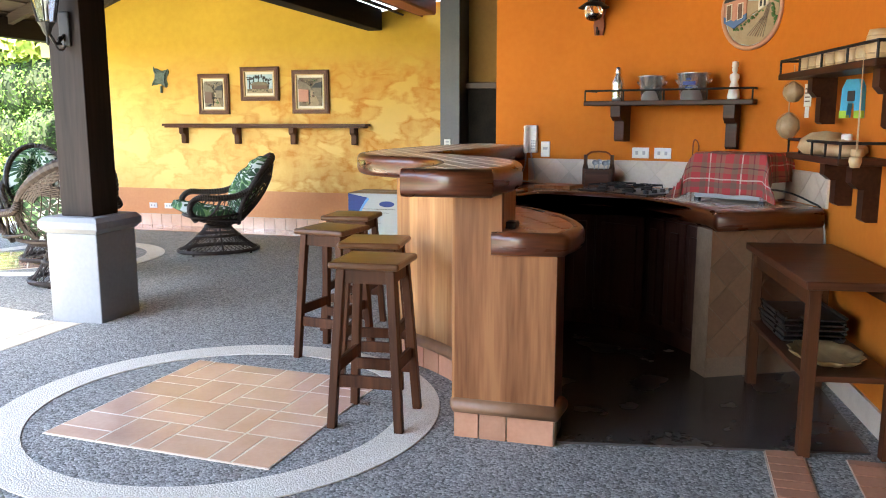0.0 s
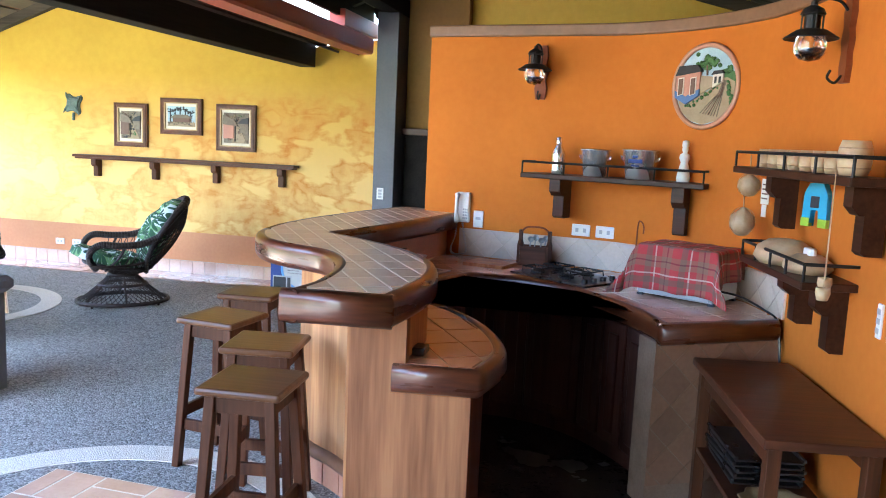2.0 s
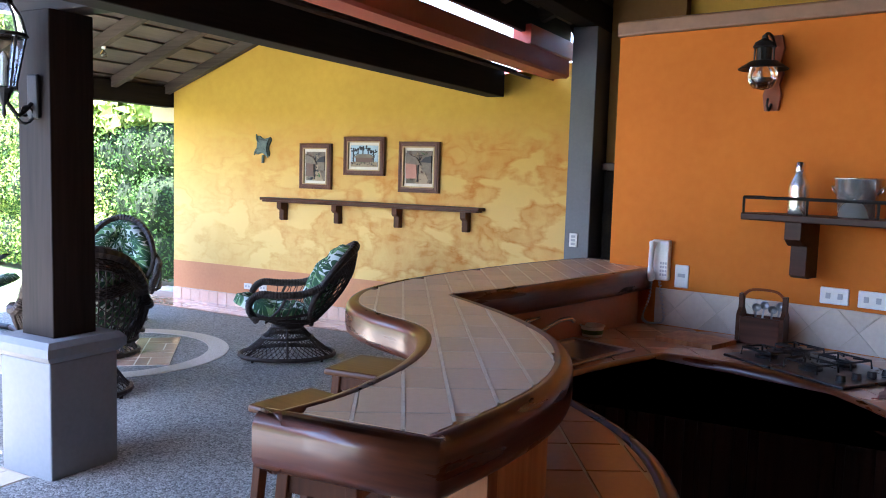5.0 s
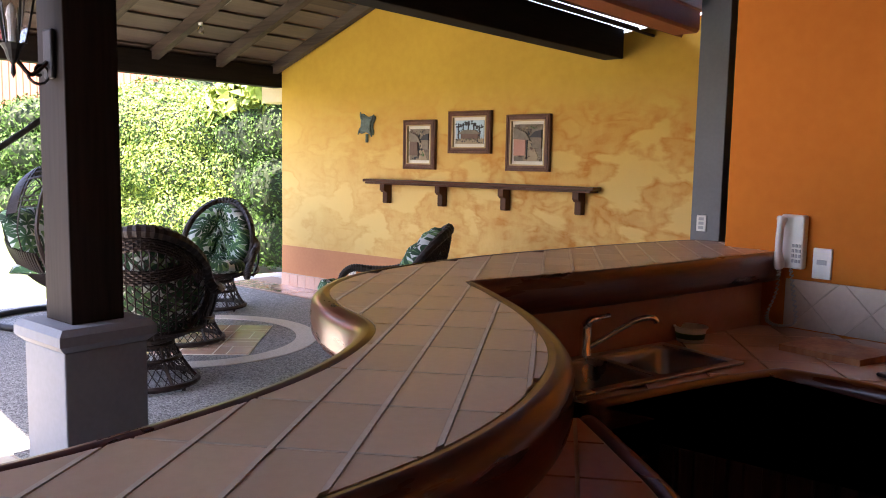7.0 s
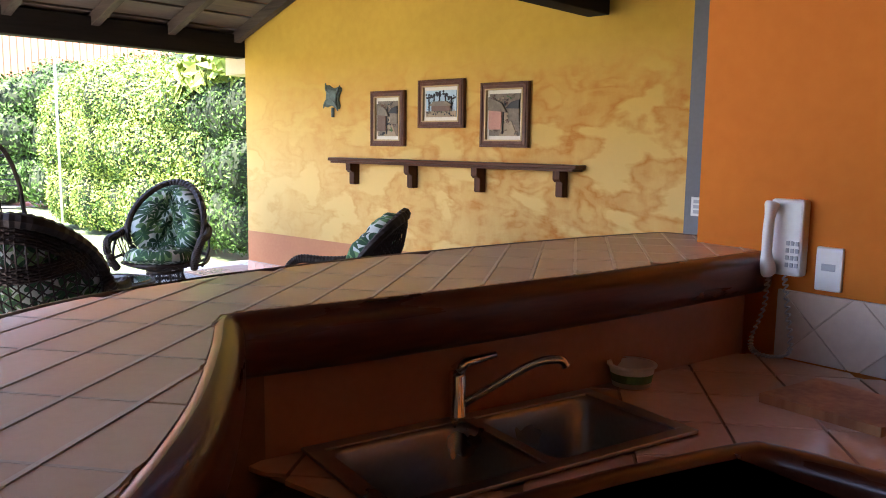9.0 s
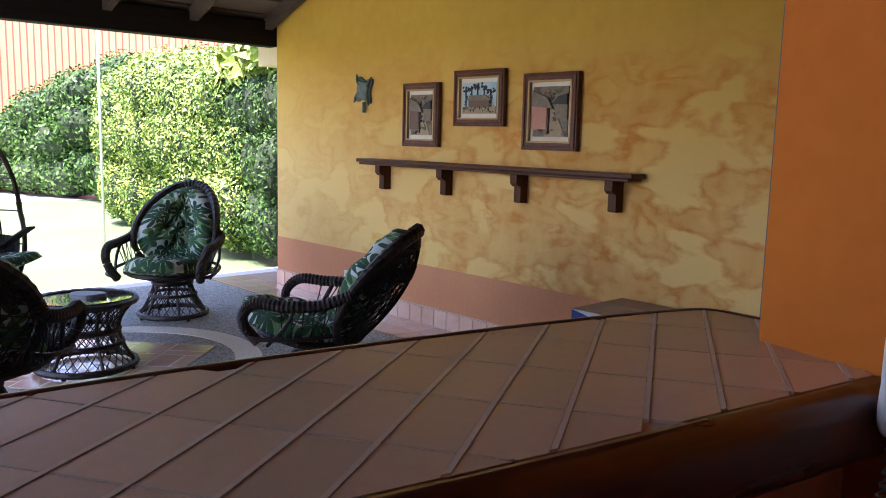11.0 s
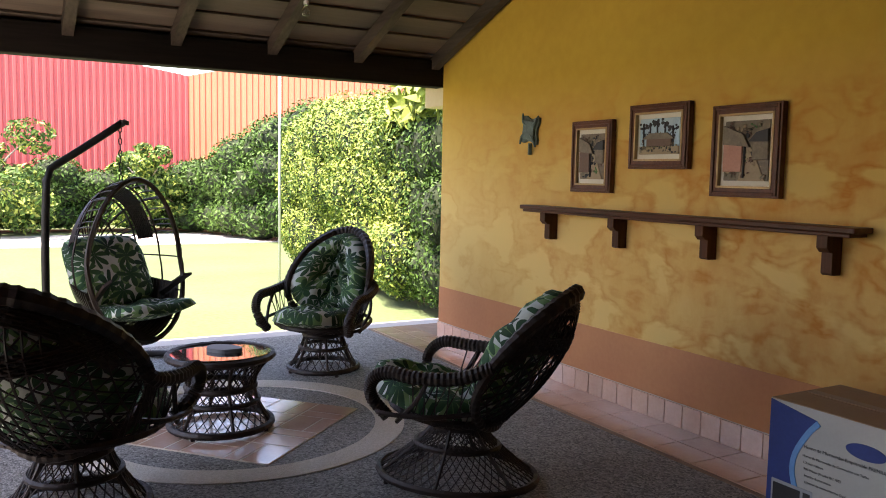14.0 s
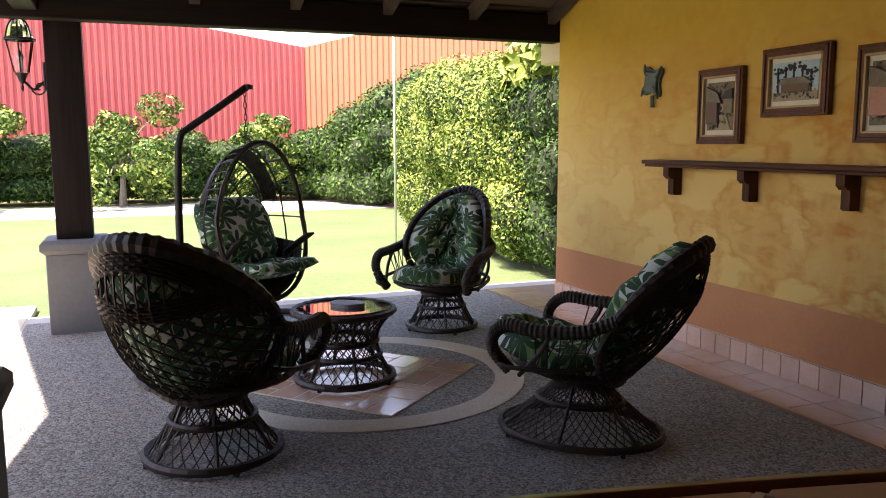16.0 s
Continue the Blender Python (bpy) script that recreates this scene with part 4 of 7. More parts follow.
# splashback of diagonal tiles on the curved wall
def wall_point(s):
    """Point and outward normal (towards the room) at s metres along the curved wall."""
    acc = 0.0
    for a, b in zip(WALL_CURVE, WALL_CURVE[1:]):
        d = math.dist(a, b)
        if acc + d >= s:
            k = (s - acc) / d
            v = Vector((b[0] - a[0], b[1] - a[1])).normalized()
            return Vector((a[0] + (b[0] - a[0]) * k, a[1] + (b[1] - a[1]) * k, 0)), Vector((v.y, -v.x, 0)), Vector((v.x, v.y, 0))
        acc += d
    v = Vector((WALL_CURVE[-1][0] - WALL_CURVE[-2][0], WALL_CURVE[-1][1] - WALL_CURVE[-2][1])).normalized()
    return Vector((*WALL_CURVE[-1], 0)), Vector((v.y, -v.x, 0)), Vector((v.x, v.y, 0))


def along(x, y):
    """Metres along the curved wall nearest to a plan place."""
    best, s, acc = 1e9, 0, 0.0
    for a, b in zip(WALL_CURVE, WALL_CURVE[1:]):
        d = math.dist((x, y), a)
        if d < best:
            best, s = d, acc
        acc += math.dist(a, b)
    return s


def on_wall(x, y, z, off=0.0):
    """A pose on the curved wall: its x along the wall, its -y towards the room."""
    p, n, t = wall_point(along(x, y))
    p = p + n * off
    return Matrix.Translation((p.x, p.y, z)) @ Matrix((t, -n, Vector((0, 0, 1)))).transposed().to_4x4()


S0, S1 = 0.28, along(1.07, 5.1)
Z0, Z1 = CT - 0.004, 1.10
strip = bmesh.new()
ss = [S0 + (S1 - S0) * i / 40 for i in range(41)]
prism(strip, [tuple((wall_point(s)[0] + wall_point(s)[1] * 0.008)[:2]) for s in ss] + [tuple((wall_point(s)[0] - wall_point(s)[1] * 0.01)[:2]) for s in ss[::-1]], Z0, Z1)
splash = solid("splashback", strip, GROUT, "taupe diagonal tile splashback above the worktop", "splashback", kind="structure")
side = 0.15
diag = side / math.sqrt(2)
flat = [(S0, Z0), (S1, Z0), (S1, Z1), (S0, Z1)]
for i in range(-30, 60):
    for j in range(-30, 60):
        cu, cv = S0 + (i + j) * diag, Z0 + 0.09 + (i - j) * diag
        if not (S0 - 0.2 < cu < S1 + 0.2 and Z0 - 0.2 < cv < Z1 + 0.2):
            continue
        g = 0.004
        k = 0.7071
        p = clip(flat, [((cu - diag / 1 + g * k, cv), (k, k)), ((cu - diag + g * k, cv), (k, -k)), ((cu + diag - g * k, cv), (-k, k)), ((cu + diag - g * k, cv), (-k, -k))])
        if len(p) < 3 or area(p) < 0.0006:
            continue
        bm = bmesh.new()
        f0, f1 = [], []
        for s, z in p:
            q, n, t = wall_point(s)
            f0.append(bm.verts.new((*(q + n * 0.004)[:2], z)))
            f1.append(bm.verts.new((*(q + n * 0.013)[:2], z)))
        bm.faces.new(f1); bm.faces.new(f0[::-1])
        for q in range(len(p)):
            r = (q + 1) % len(p)
            bm.faces.new((f0[q], f0[r], f1[r], f1[q]))
        part("tile", bm, SPLASH_TILE, splash)
# tiled face between worktop and bar top
solid("sink_splash", prism(bmesh.new(), [(-1.215, 4.99), (-1.135, 5.28), (-1.015, 5.78), (-0.86, 6.40), (-0.90, 6.42), (-1.055, 5.78), (-1.175, 5.28), (-1.245, 5.01)], CT - 0.01, TOP - 0.10), RED_TILE,
      "terracotta tiled face behind the sink", "splashback", kind="structure")


# ---- bar stools ----
def bar_stool(m):
    t = thing("bar_stool", m, "walnut brown wooden bar stool with splayed legs", "stool", "stools at the bar")
    h, s = 0.77, 0.145
    part("seat", boxes(((-0.165, -0.165, h - 0.032), (0.165, 0.165, h), 0.012)), STOOL_TOP, t, "worn square wooden seat")
    for i, (a, b) in enumerate(((-1, -1), (1, -1), (1, 1), (-1, 1))):
        bm = bmesh.new()
        box(bm, (-0.02, -0.02, 0), (0.02, 0.02, h - 0.03), 0.004)
        for v in bm.verts:
            k = 1 - v.co.z / (h - 0.03)
            v.co.x += a * (0.115 + 0.045 * k)
            v.co.y += b * (0.115 + 0.045 * k)
        part("leg", bm, STOOL_WOOD, t)
    for q in range(4):
        r = pose(0, 0, 0, 0, 0, 90 * q)
        part("apron", boxes(((-0.105, -0.125, 0.67), (0.105, -0.107, 0.735), 0.002, r)), STOOL_WOOD, t)
    for q in range(4):
        r = pose(0, 0, 0, 0, 0, 90 * q)
        z = 0.22 if q % 2 == 0 else 0.29
        w = 0.148 - z * 0.058
        part("stretcher", boxes(((-w, -w - 0.012, z - 0.028), (w, -w + 0.010, z + 0.028), 0.003, r)), STOOL_WOOD, t)
    return t


first = bar_stool(pose(-1.02, 3.77, 0, 0, 0, 3))
for x, y, a in ((-1.22, 4.31, 8), (-1.63, 4.69, -8), (-1.77, 5.33, 4)):
    copy_thing(first, pose(x, y, 0, 0, 0, a))


# ---- wicker lounge furniture ----
def lattice(bm, surf, n, r, twist, steps=16, v0=0.0, v1=1.0):
    """Two crossing families of thin canes over surf(u, v), u round 0..1."""
    for sgn in (-1, 1):
        for i in range(n):
            pts = [surf(i / n + sgn * twist * (v0 + (v1 - v0) * k / steps), v0 + (v1 - v0) * k / steps) for k in range(steps + 1)]
            tube(bm, pts, r, 4)


def flare(z0, z1, r0, rw, r1):
    """A waisted round surface."""
    def f(u, v):
        rad = (1 - v) ** 2 * r0 + 2 * v * (1 - v) * rw + v * v * r1
        return Vector((rad * math.cos(2 * math.pi * u), rad * math.sin(2 * math.pi * u), z0 + (z1 - z0) * v))
    return f


def circle(r, z, n=36, squash=1.0):
    return [(r * math.cos(2 * math.pi * i / n), squash * r * math.sin(2 * math.pi * i / n), z) for i in range(n)]


def wicker_base(t, r0, r1, h, canes=30):
    f = flare(0.03, h, r0, (r0 + r1) / 2 * 0.86, r1)
    part("base_ring", tube(bmesh.new(), circle(r0, 0.035, 48), 0.020, 6, True, 0.12), WICKER, t)
    part("base_ring", tube(bmesh.new(), circle(f(0, 0.62).length and math.hypot(*f(0, 0.62)[:2]), f(0, 0.62).z, 40), 0.015, 6, True, 0.12), WICKER, t)
    part("base_ring", tube(bmesh.new(), circle(r1, h, 40), 0.018, 6, True, 0.12), WICKER, t)
    bm = bmesh.new()
    lattice(bm, f, canes, 0.0036, 0.11)
    tagged(part("base_lattice", bm, WICKER, t, "open crossed wicker lattice"), kind="stuff")
    for i in range(6):
        part("base_rod", tube(bmesh.new(), [f(i / 6, k / 8) for k in range(9)], 0.011, 6, False, 0.1), WICKER, t)
    for i in range(4):
        a = 2 * math.pi * (i + 0.5) / 4
        part("foot", boxes(((r0 * math.cos(a) - 0.012, r0 * math.sin(a) - 0.012, 0), (r0 * math.cos(a) + 0.012, r0 * math.sin(a) + 0.012, 0.03), 0.003)), WICKER, t)


def cushion(name, surf, nu, nv, thick, tufts, t, uv_size, label):
    """A stuffed pad over surf(u, v), u and v in -1..1, inside the unit disc, with buttoned dimples."""
    bm = bmesh.new()
    uv = bm.loops.layers.uv.new("UVMap")
    grid = {}
    for side in (1, 0):
        for i in range(nv + 1):
            for j in range(nu):
                rr = i / nv
                a = 2 * math.pi * j / nu
                sq = 1.0
                u, v = rr * math.cos(a) * sq, rr * math.sin(a) * sq
                fat = math.sqrt(max(0, 1 - rr ** 4.5))
                dim = sum(math.exp(-((u - x) ** 2 + (v - y) ** 2) / 0.012) for x, y in tufts)
                puff = 0.13 * math.sin(9 * u + 2) * math.sin(8 * v)
                h = thick * fat * (1 + puff) * (1 - 0.5 * min(dim, 1))
                p, n = surf(u, v)
                if i == 0 and j:
                    grid[side, 0, j] = grid[side, 0, 0]
                    continue
                grid[side, i, j] = (bm.verts.new(p + n * (0.022 + h if side else 0.022)), (u * uv_size[0], v * uv_size[1]))
    for side in (1, 0):
        for i in range(nv):
            for j in range(nu):
                k = (j + 1) % nu
                c = [grid[side, i, j], grid[side, i + 1, j], grid[side, i + 1, k], grid[side, i, k]]
                if i == 0:
                    c = c[:3]
                f = bm.faces.new([q[0] for q in c])
                for lp, q in zip(f.loops, c):
                    lp[uv].uv = q[1]
    bmesh.ops.remove_doubles(bm, verts=bm.verts[:], dist=0.0005)
    return part(name, bm, CLOTH, t, label, True)


TUFTS = [(-0.5, 0.0), (0.0, 0.0), (0.5, 0.0), (-0.27, 0.45), (0.27, 0.45), (-0.27, -0.45), (0.27, -0.45)]


def wicker_chair(m, tilt, base_r, label, tall=0.74, canes=30, recline=0.36, wide=0.37, slim=1.0, wing=0.36, scoop=0.165):
    """A swivel tub chair facing +y: flared lattice base, deep scooped back, wrapped arms, leaf-print pads."""
    t = thing("wicker_armchair", m, label, "armchair", "wicker armchairs")
    wicker_base(t, base_r, 0.15, 0.29, canes)
    for ob in t.children:
        ob.matrix_basis = Matrix.Diagonal((slim, 1, 1, 1))
    part("swivel", lathe(bmesh.new(), [(0, 0.28), (0.06, 0.28), (0.06, 0.33), (0, 0.33)], 12), IRON, t)
    tip = Matrix.Translation((0, 0, 0.32)) @ pose(0, 0, 0, tilt) @ Matrix.Translation((0, 0, -0.32))
    deep = Vector((0, -tall, -recline)).normalized()

    def hoop(u, v, sag):
        """u across, v up, both -1..1 inside the unit disc; sag: depth of the scoop."""
        k = (v + 1) / 2
        w = wide * (1 + 0.05 * math.sin(3.1 * k))
        y = -0.24 - recline * k ** 1.1 + wing * (u * u) * (1 - 0.3 * k)
        z = 0.34 + tall * k - 0.05 * u * u * (1 - k)
        return tip @ (Vector((u * w, y, z)) + deep * (sag * (1 + 0.3 * v) * max(0.0, 1 - u * u - v * v) ** 0.8))

    def back(u, v):
        return hoop(u, v, scoop)

    def pad(u, v):
        return hoop(u, v, scoop * 0.64)

    def normal(f, u, v):
        e = 0.02
        n = (f(u + e, v) - f(u - e, v)).cross(f(u, v + e) - f(u, v - e)).normalized()
        n = n if n.y > 0 or n.z > 0.6 else -n
        return (n - (tip.to_3x3() @ deep) * 1.2).normalized()

    def seat(u, v):
        rr = u * u + v * v
        return tip @ Vector(((wide - 0.01) * u, 0.06 + 0.35 * v, 0.335 + 0.055 * rr))

    n = 112
    ring = [2 * math.pi * i / n for i in range(n)]
    part("back_rim", tube(bmesh.new(), [back(math.cos(a), math.sin(a)) for a in ring], [0.025 + 0.017 * max(0.0, math.sin(a)) for a in ring], 8, True, 0.15), WICKER, t, "thick wrapped wicker rim")
    part("seat_rim", tube(bmesh.new(), [seat(math.cos(2 * math.pi * i / 64), math.sin(2 * math.pi * i / 64)) for i in range(64)], 0.016, 6, True, 0.16), WICKER, t)
    bm = bmesh.new()
    for i in range(-11, 12):
        # crossing canes that end at the rim
        for sgn in (-1, 1):
            c = i / 11 * 1.38
            half = math.sqrt(max(0.0, 1.98 - c * c))
            pts = []
            for k in range(25):
                s = half * (2 * k / 24 - 1)
                u, v = (s + c) * 0.7071, sgn * (s - c) * 0.7071
                if u * u + v * v < 1.0:
                    pts.append(back(u, v))
            if len(pts) > 2:
                tube(bm, pts, 0.0042, 4)
    for i in range(-8, 9):
        u = i / 8.5
        h = math.sqrt(1 - u * u)
        tube(bm, [back(u, -h + 2 * h * k / 16) + Vector((0, -0.006, 0)) for k in range(17)], 0.0052, 4)
    tagged(part("back_lattice", bm, WICKER, t, "open crossed wicker lattice"), kind="stuff")
    bm = bmesh.new()
    for row in range(6):
        v = 0.36 + row * 0.035
        h = math.sqrt(1 - v * v)
        tube(bm, [back(-h + 2 * h * k / 30, v) + Vector((0, -0.008 if (k + row) % 2 else 0.006, 0)) for k in range(31)], 0.009, 4)
    tagged(part("back_band", bm, WICKER, t, "close-woven wicker band"), kind="stuff")
    bm = bmesh.new()
    for row in range(6):
        q = 0.965 - row * 0.028
        tube(bm, [back(q * math.cos(radians(12 + 156 * k / 40)), q * math.sin(radians(12 + 156 * k / 40))) + Vector((0, -0.006 if (k + row) % 2 else 0.004, 0)) for k in range(41)], 0.010, 4)
    tagged(part("head_band", bm, WICKER, t, "close-woven wicker head roll"), kind="stuff")
    bm = bmesh.new()
    bowl = lambda u, v: tip @ Vector(((0.10 + 0.26 * v) * math.cos(2 * math.pi * u), 0.05 * v + (0.10 + 0.26 * v) * math.sin(2 * math.pi * u), 0.31 + 0.02 * v + 0.06 * v * v))
    lattice(bm, bowl, 26, 0.0045, 0.09, 8)
    for k in range(1, 8):
        tube(bm, [bowl(i / 30, k / 8) for i in range(30)], 0.005, 4, True)
    tagged(part("seat_lattice", bm, WICKER, t), kind="stuff")
    for sx in (-1, 1):
        arm = smooth_path([back(0.99 * sx, 0.10), tip @ Vector(((wide + 0.05) * sx, -0.12, 0.655)), tip @ Vector(((wide + 0.08) * sx, 0.10, 0.62)), tip @ Vector(((wide + 0.075) * sx, 0.29, 0.61)),
                           tip @ Vector(((wide + 0.06) * sx, 0.38, 0.54)), tip @ Vector(((wide + 0.03) * sx, 0.38, 0.45)), tip @ Vector((0.33 * sx, 0.30, 0.36))], 14)
        part("arm", tube(bmesh.new(), arm, 0.032, 8, False, 0.16), WICKER, t, "wrapped wicker arm")
        strut = smooth_path([back(0.8 * sx, -0.6), tip @ Vector((0.40 * sx, 0.02, 0.43)), tip @ Vector((0.42 * sx, 0.28, 0.40)), tip @ Vector((0.36 * sx, 0.36, 0.39))], 6)
        part("side_rod", tube(bmesh.new(), strut, 0.013, 6, False, 0.1), WICKER, t)
        rod = smooth_path([arm[24], tip @ Vector((0.42 * sx, 0.10, 0.50)), tip @ Vector((0.38 * sx, 0.22, 0.36))], 5)
        part("side_rod", tube(bmesh.new(), rod, 0.012, 6, False, 0.1), WICKER, t)
        bm = bmesh.new()
        for k in range(7):
            f = k / 6
            g = 1.1 * f - 0.85
            e = 1.1 * min(f + 0.25, 1) - 0.85
            a0 = arm[int(4 + f * 26)]
            tube(bm, [a0, seat(sx * math.sqrt(max(0, 1 - g * g)) * 0.99, g)], 0.0042, 4)
            tube(bm, [a0, seat(sx * math.sqrt(max(0, 1 - e * e)) * 0.99, e)], 0.0042, 4)
        part("side_lattice", bm, WICKER, t)
    cushion("back_pad", lambda u, v: (pad(0.97 * u, 0.95 * v + 0.03), normal(pad, 0.97 * u, 0.9 * v)), 44, 14, 0.21, TUFTS, t, (0.40, 0.42), "leaf-print buttoned back pad")
    cushion("seat_pad", lambda u, v: (seat(0.98 * u, 1.2 * v + 0.22), Vector((0, 0, 1))), 44, 12, 0.135, TUFTS, t, (0.36, 0.36), "leaf-print buttoned seat pad")
    return t


wicker_chair(pose(-4.72, 6.05, 0, 0, 0, 57), 0, 0.31, "dark wicker swivel armchair seen with lattice back, leaf-print pads")
wicker_chair(pose(-6.75, 8.0, 0, 0, 0, -134), 0, 0.27, "dark wicker swivel armchair with leaf-print pads by the hedge", 0.72, 24, 0.30, 0.325)
wicker_chair(pose(-4.32, 7.80, 0, 0, 0, 130) @ Matrix.Diagonal((0.93, 0.86, 0.96, 1)), 6, 0.48, "reclined dark wicker rocker armchair with leaf-print pads", 0.76, 48, 0.36, 0.35, 0.72, 0.17, 0.12)

table = thing("wicker_table", pose(-5.66, 6.93, 0), "round wicker table with a glass top", "coffee table")
wicker_base(table, 0.30, 0.20, 0.26)
f = flare(0.26, 0.44, 0.20, 0.20, 0.30)
bm = bmesh.new()
lattice(bm, f, 34, 0.0042, 0.09, 8)
part("upper_lattice", bm, WICKER, table)
for i in range(6):
    part("upper_rod", tube(bmesh.new(), [f(i / 6, k / 6) for k in range(7)], 0.011, 6, False, 0.1), WICKER, table)
part("top_ring", tube(bmesh.new(), circle(0.305, 0.445, 48), 0.020, 6, True, 0.14), WICKER, table)
part("top_weave", lathe(bmesh.new(), [(0, 0.435), (0.30, 0.435), (0.30, 0.447), (0, 0.447)], 40), WICKER, table)
part("glass_top", lathe(bmesh.new(), [(0, 0.4535), (0.292, 0.4535), (0.297, 0.458), (0.292, 0.4625), (0, 0.4625)], 48), mat("mirror_dark_glass", (0.05, 0.06, 0.06), (0.06, 0.07, 0.07), 3, 0.03, 0.0, 50), table, "glossy dark glass top").matrix_basis = pose(0, 0, 0.463, 0, -2.2, 0) @ Matrix.Translation((0, 0, -0.4625))
bsdf(bpy.data.materials["mirror_dark_glass"]).inputs["Specular IOR Level"].default_value = 1.0
bsdf(bpy.data.materials["mirror_dark_glass"]).inputs["Coat Weight"].default_value = 1.0
bsdf(bpy.data.materials["mirror_dark_glass"]).inputs["Coat Roughness"].default_value = 0.02
bsdf(bpy.data.materials["mirror_dark_glass"]).inputs["Roughness"].default_value = 0.03
bm = bmesh.new()
prism(bm, [(0.12 * math.cos(a) * (1 + 0.12 * math.sin(3 * a)), 0.085 * math.sin(a) * (1 + 0.1 * math.cos(2 * a))) for a in [2 * math.pi * i / 24 for i in range(24)]] , 0, 0.022)
solid("slate_tray", bm, GREY_PAINT, "dark grey slate tray on the glass table", "tray", m=pose(-5.68, 6.95, 0.4635, 0, -2.0, 30))

# ---- hanging egg chair ----
swing = thing("hanging_chair", pose(-7.3, 6.6, 0), "hanging egg chair of black wicker with leaf-print pads", "hanging chair")
pole = smooth_path([(0, -0.52, 0.02), (0, -0.52, 0.9), (0, -0.50, 1.45)], 4) + smooth_path([(0, -0.47, 1.54), (0, -0.2, 1.73), (0, 0.02, 1.89)], 3)
part("pole", tube(bmesh.new(), pole, 0.028, 10), IRON, swing, "bent dark steel pole", True)
part("pole_cap", lathe(bmesh.new(), [(0, 0), (0.034, 0.0), (0.036, 0.03), (0, 0.045)], 12, (0, 0.03, 1.87)), IRON, swing)
part("base_tube", tube(bmesh.new(), smooth_path([(0.0, -0.55, 0.03), (-0.35, -0.45, 0.03), (-0.50, 0.0, 0.03), (-0.35, 0.42, 0.03), (0.1, 0.5, 0.03)], 8), 0.028, 8), IRON, swing, "", True)
part("base_tube", tube(bmesh.new(), smooth_path([(0.0, -0.55, 0.03), (0.35, -0.42, 0.03), (0.50, 0.0, 0.03), (0.40, 0.36, 0.03), (0.1, 0.5, 0.03)], 8), 0.028, 8), IRON, swing, "", True)
for i in range(9):
    a = Vector((0, 0.0, 1.84 - i * 0.045))
    link = [(0.011 * math.cos(q) if i % 2 else 0.0, 0.011 * math.cos(q) if not i % 2 else 0.0, a.z + 0.026 * math.sin(q)) for q in [2 * math.pi * k / 10 for k in range(10)]]
    part("chain_link", tube(bmesh.new(), link, 0.0045, 5, True), IRON, swing)
turn = pose(0, 0, 0, 0, 0, -62)


def egg(a, b, squeeze=1.0):
    """Egg shell: a round the opening, b from the rim (0) to the deepest back (1). Opens to local +y."""
    r = 0.40 * math.cos(b * math.pi / 2) ** 0.8
    z = 0.87 + 0.60 * math.sin(a) * (r / 0.40)
    w = (1 - 0.14 * math.sin(a)) * r
    y = 0.16 - 0.55 * math.sin(b * math.pi / 2) + (0.12 if math.sin(a) < 0 else -0.02) * (-math.sin(a)) * (r / 0.4)
    return turn @ Vector((w * math.cos(a), y, z))


part("rim", tube(bmesh.new(), [egg(2 * math.pi * i / 64, 0.0) for i in range(64)], 0.019, 6, True, 0.1), WICKER, swing, "black wicker-wrapped rim")
bm = bmesh.new()
for k in range(1, 14):
    a0 = 2 * math.pi * k / 14
    tube(bm, [egg(a0, q / 10) for q in range(10)], 0.006, 4)
for k in range(15):
    aa = radians(20 + 140 * k / 14)
    tube(bm, [egg(aa, q / 10) for q in range(10)], 0.0045, 4)
for b in (0.25, 0.5, 0.72):
    tube(bm, [egg(2 * math.pi * i / 40, b) for i in range(40)], 0.008, 4, True)
tagged(part("shell_weave", bm, WICKER, swing, "open black wicker shell"), kind="stuff")
bm = bmesh.new()
for row in range(9):
    b = 0.30 + row * 0.02
    tube(bm, [egg(radians(15 + 150 * i / 30), b) for i in range(31)], 0.007, 4)
for row in range(24):
    b = 0.08 + row * 0.035
    tube(bm, [egg(radians(200 + 140 * i / 30), b) for i in range(31)], 0.016, 4)
tagged(part("shell_band", bm, WICKER, swing, "close-woven wicker band"), kind="stuff")
for sx in (-1, 1):
    p0 = turn @ Vector((0.31 * sx, 0.20, 0.66))
    part("arm_flap", prism(bmesh.new(), [(-0.03, -0.16), (0.03, -0.14), (0.035, 0.14), (-0.02, 0.18)], 0, 0.018), WICKER, swing).matrix_basis = Matrix.Translation(p0) @ turn @ pose(0, 0, 0, 35, 20 * sx, 0)


def squared(u, v):
    """Push the unit disc out towards a square with soft corners."""
    r = math.hypot(u, v)
    if r < 1e-6:
        return 0.0, 0.0
    c, s = abs(u / r), abs(v / r)
    k = (c ** 5 + s ** 5) ** -0.2
    return u * k, v * k


def seat_place(u, v):
    a, b = squared(u, v)
    return turn @ Vector((0.34 * a, 0.13 + 0.40 * b, 0.40 + 0.06 * a * a + 0.10 * max(0.0, b) ** 2)), Vector((0, 0, 1))


def pillow_place(u, v):
    a, b = squared(u, v)
    return turn @ Vector((0.33 * a, -0.20 - 0.13 * b, 0.75 + 0.27 * b)), turn.to_3x3() @ Vector((0, 0.93, 0.36))


cushion("seat_pad", seat_place, 40, 12, 0.11, TUFTS, swing, (0.36, 0.36), "leaf-print seat pad")
cushion("back_pad", pillow_place, 40, 12, 0.13, [], swing, (0.32, 0.30), "square leaf-print pillow")


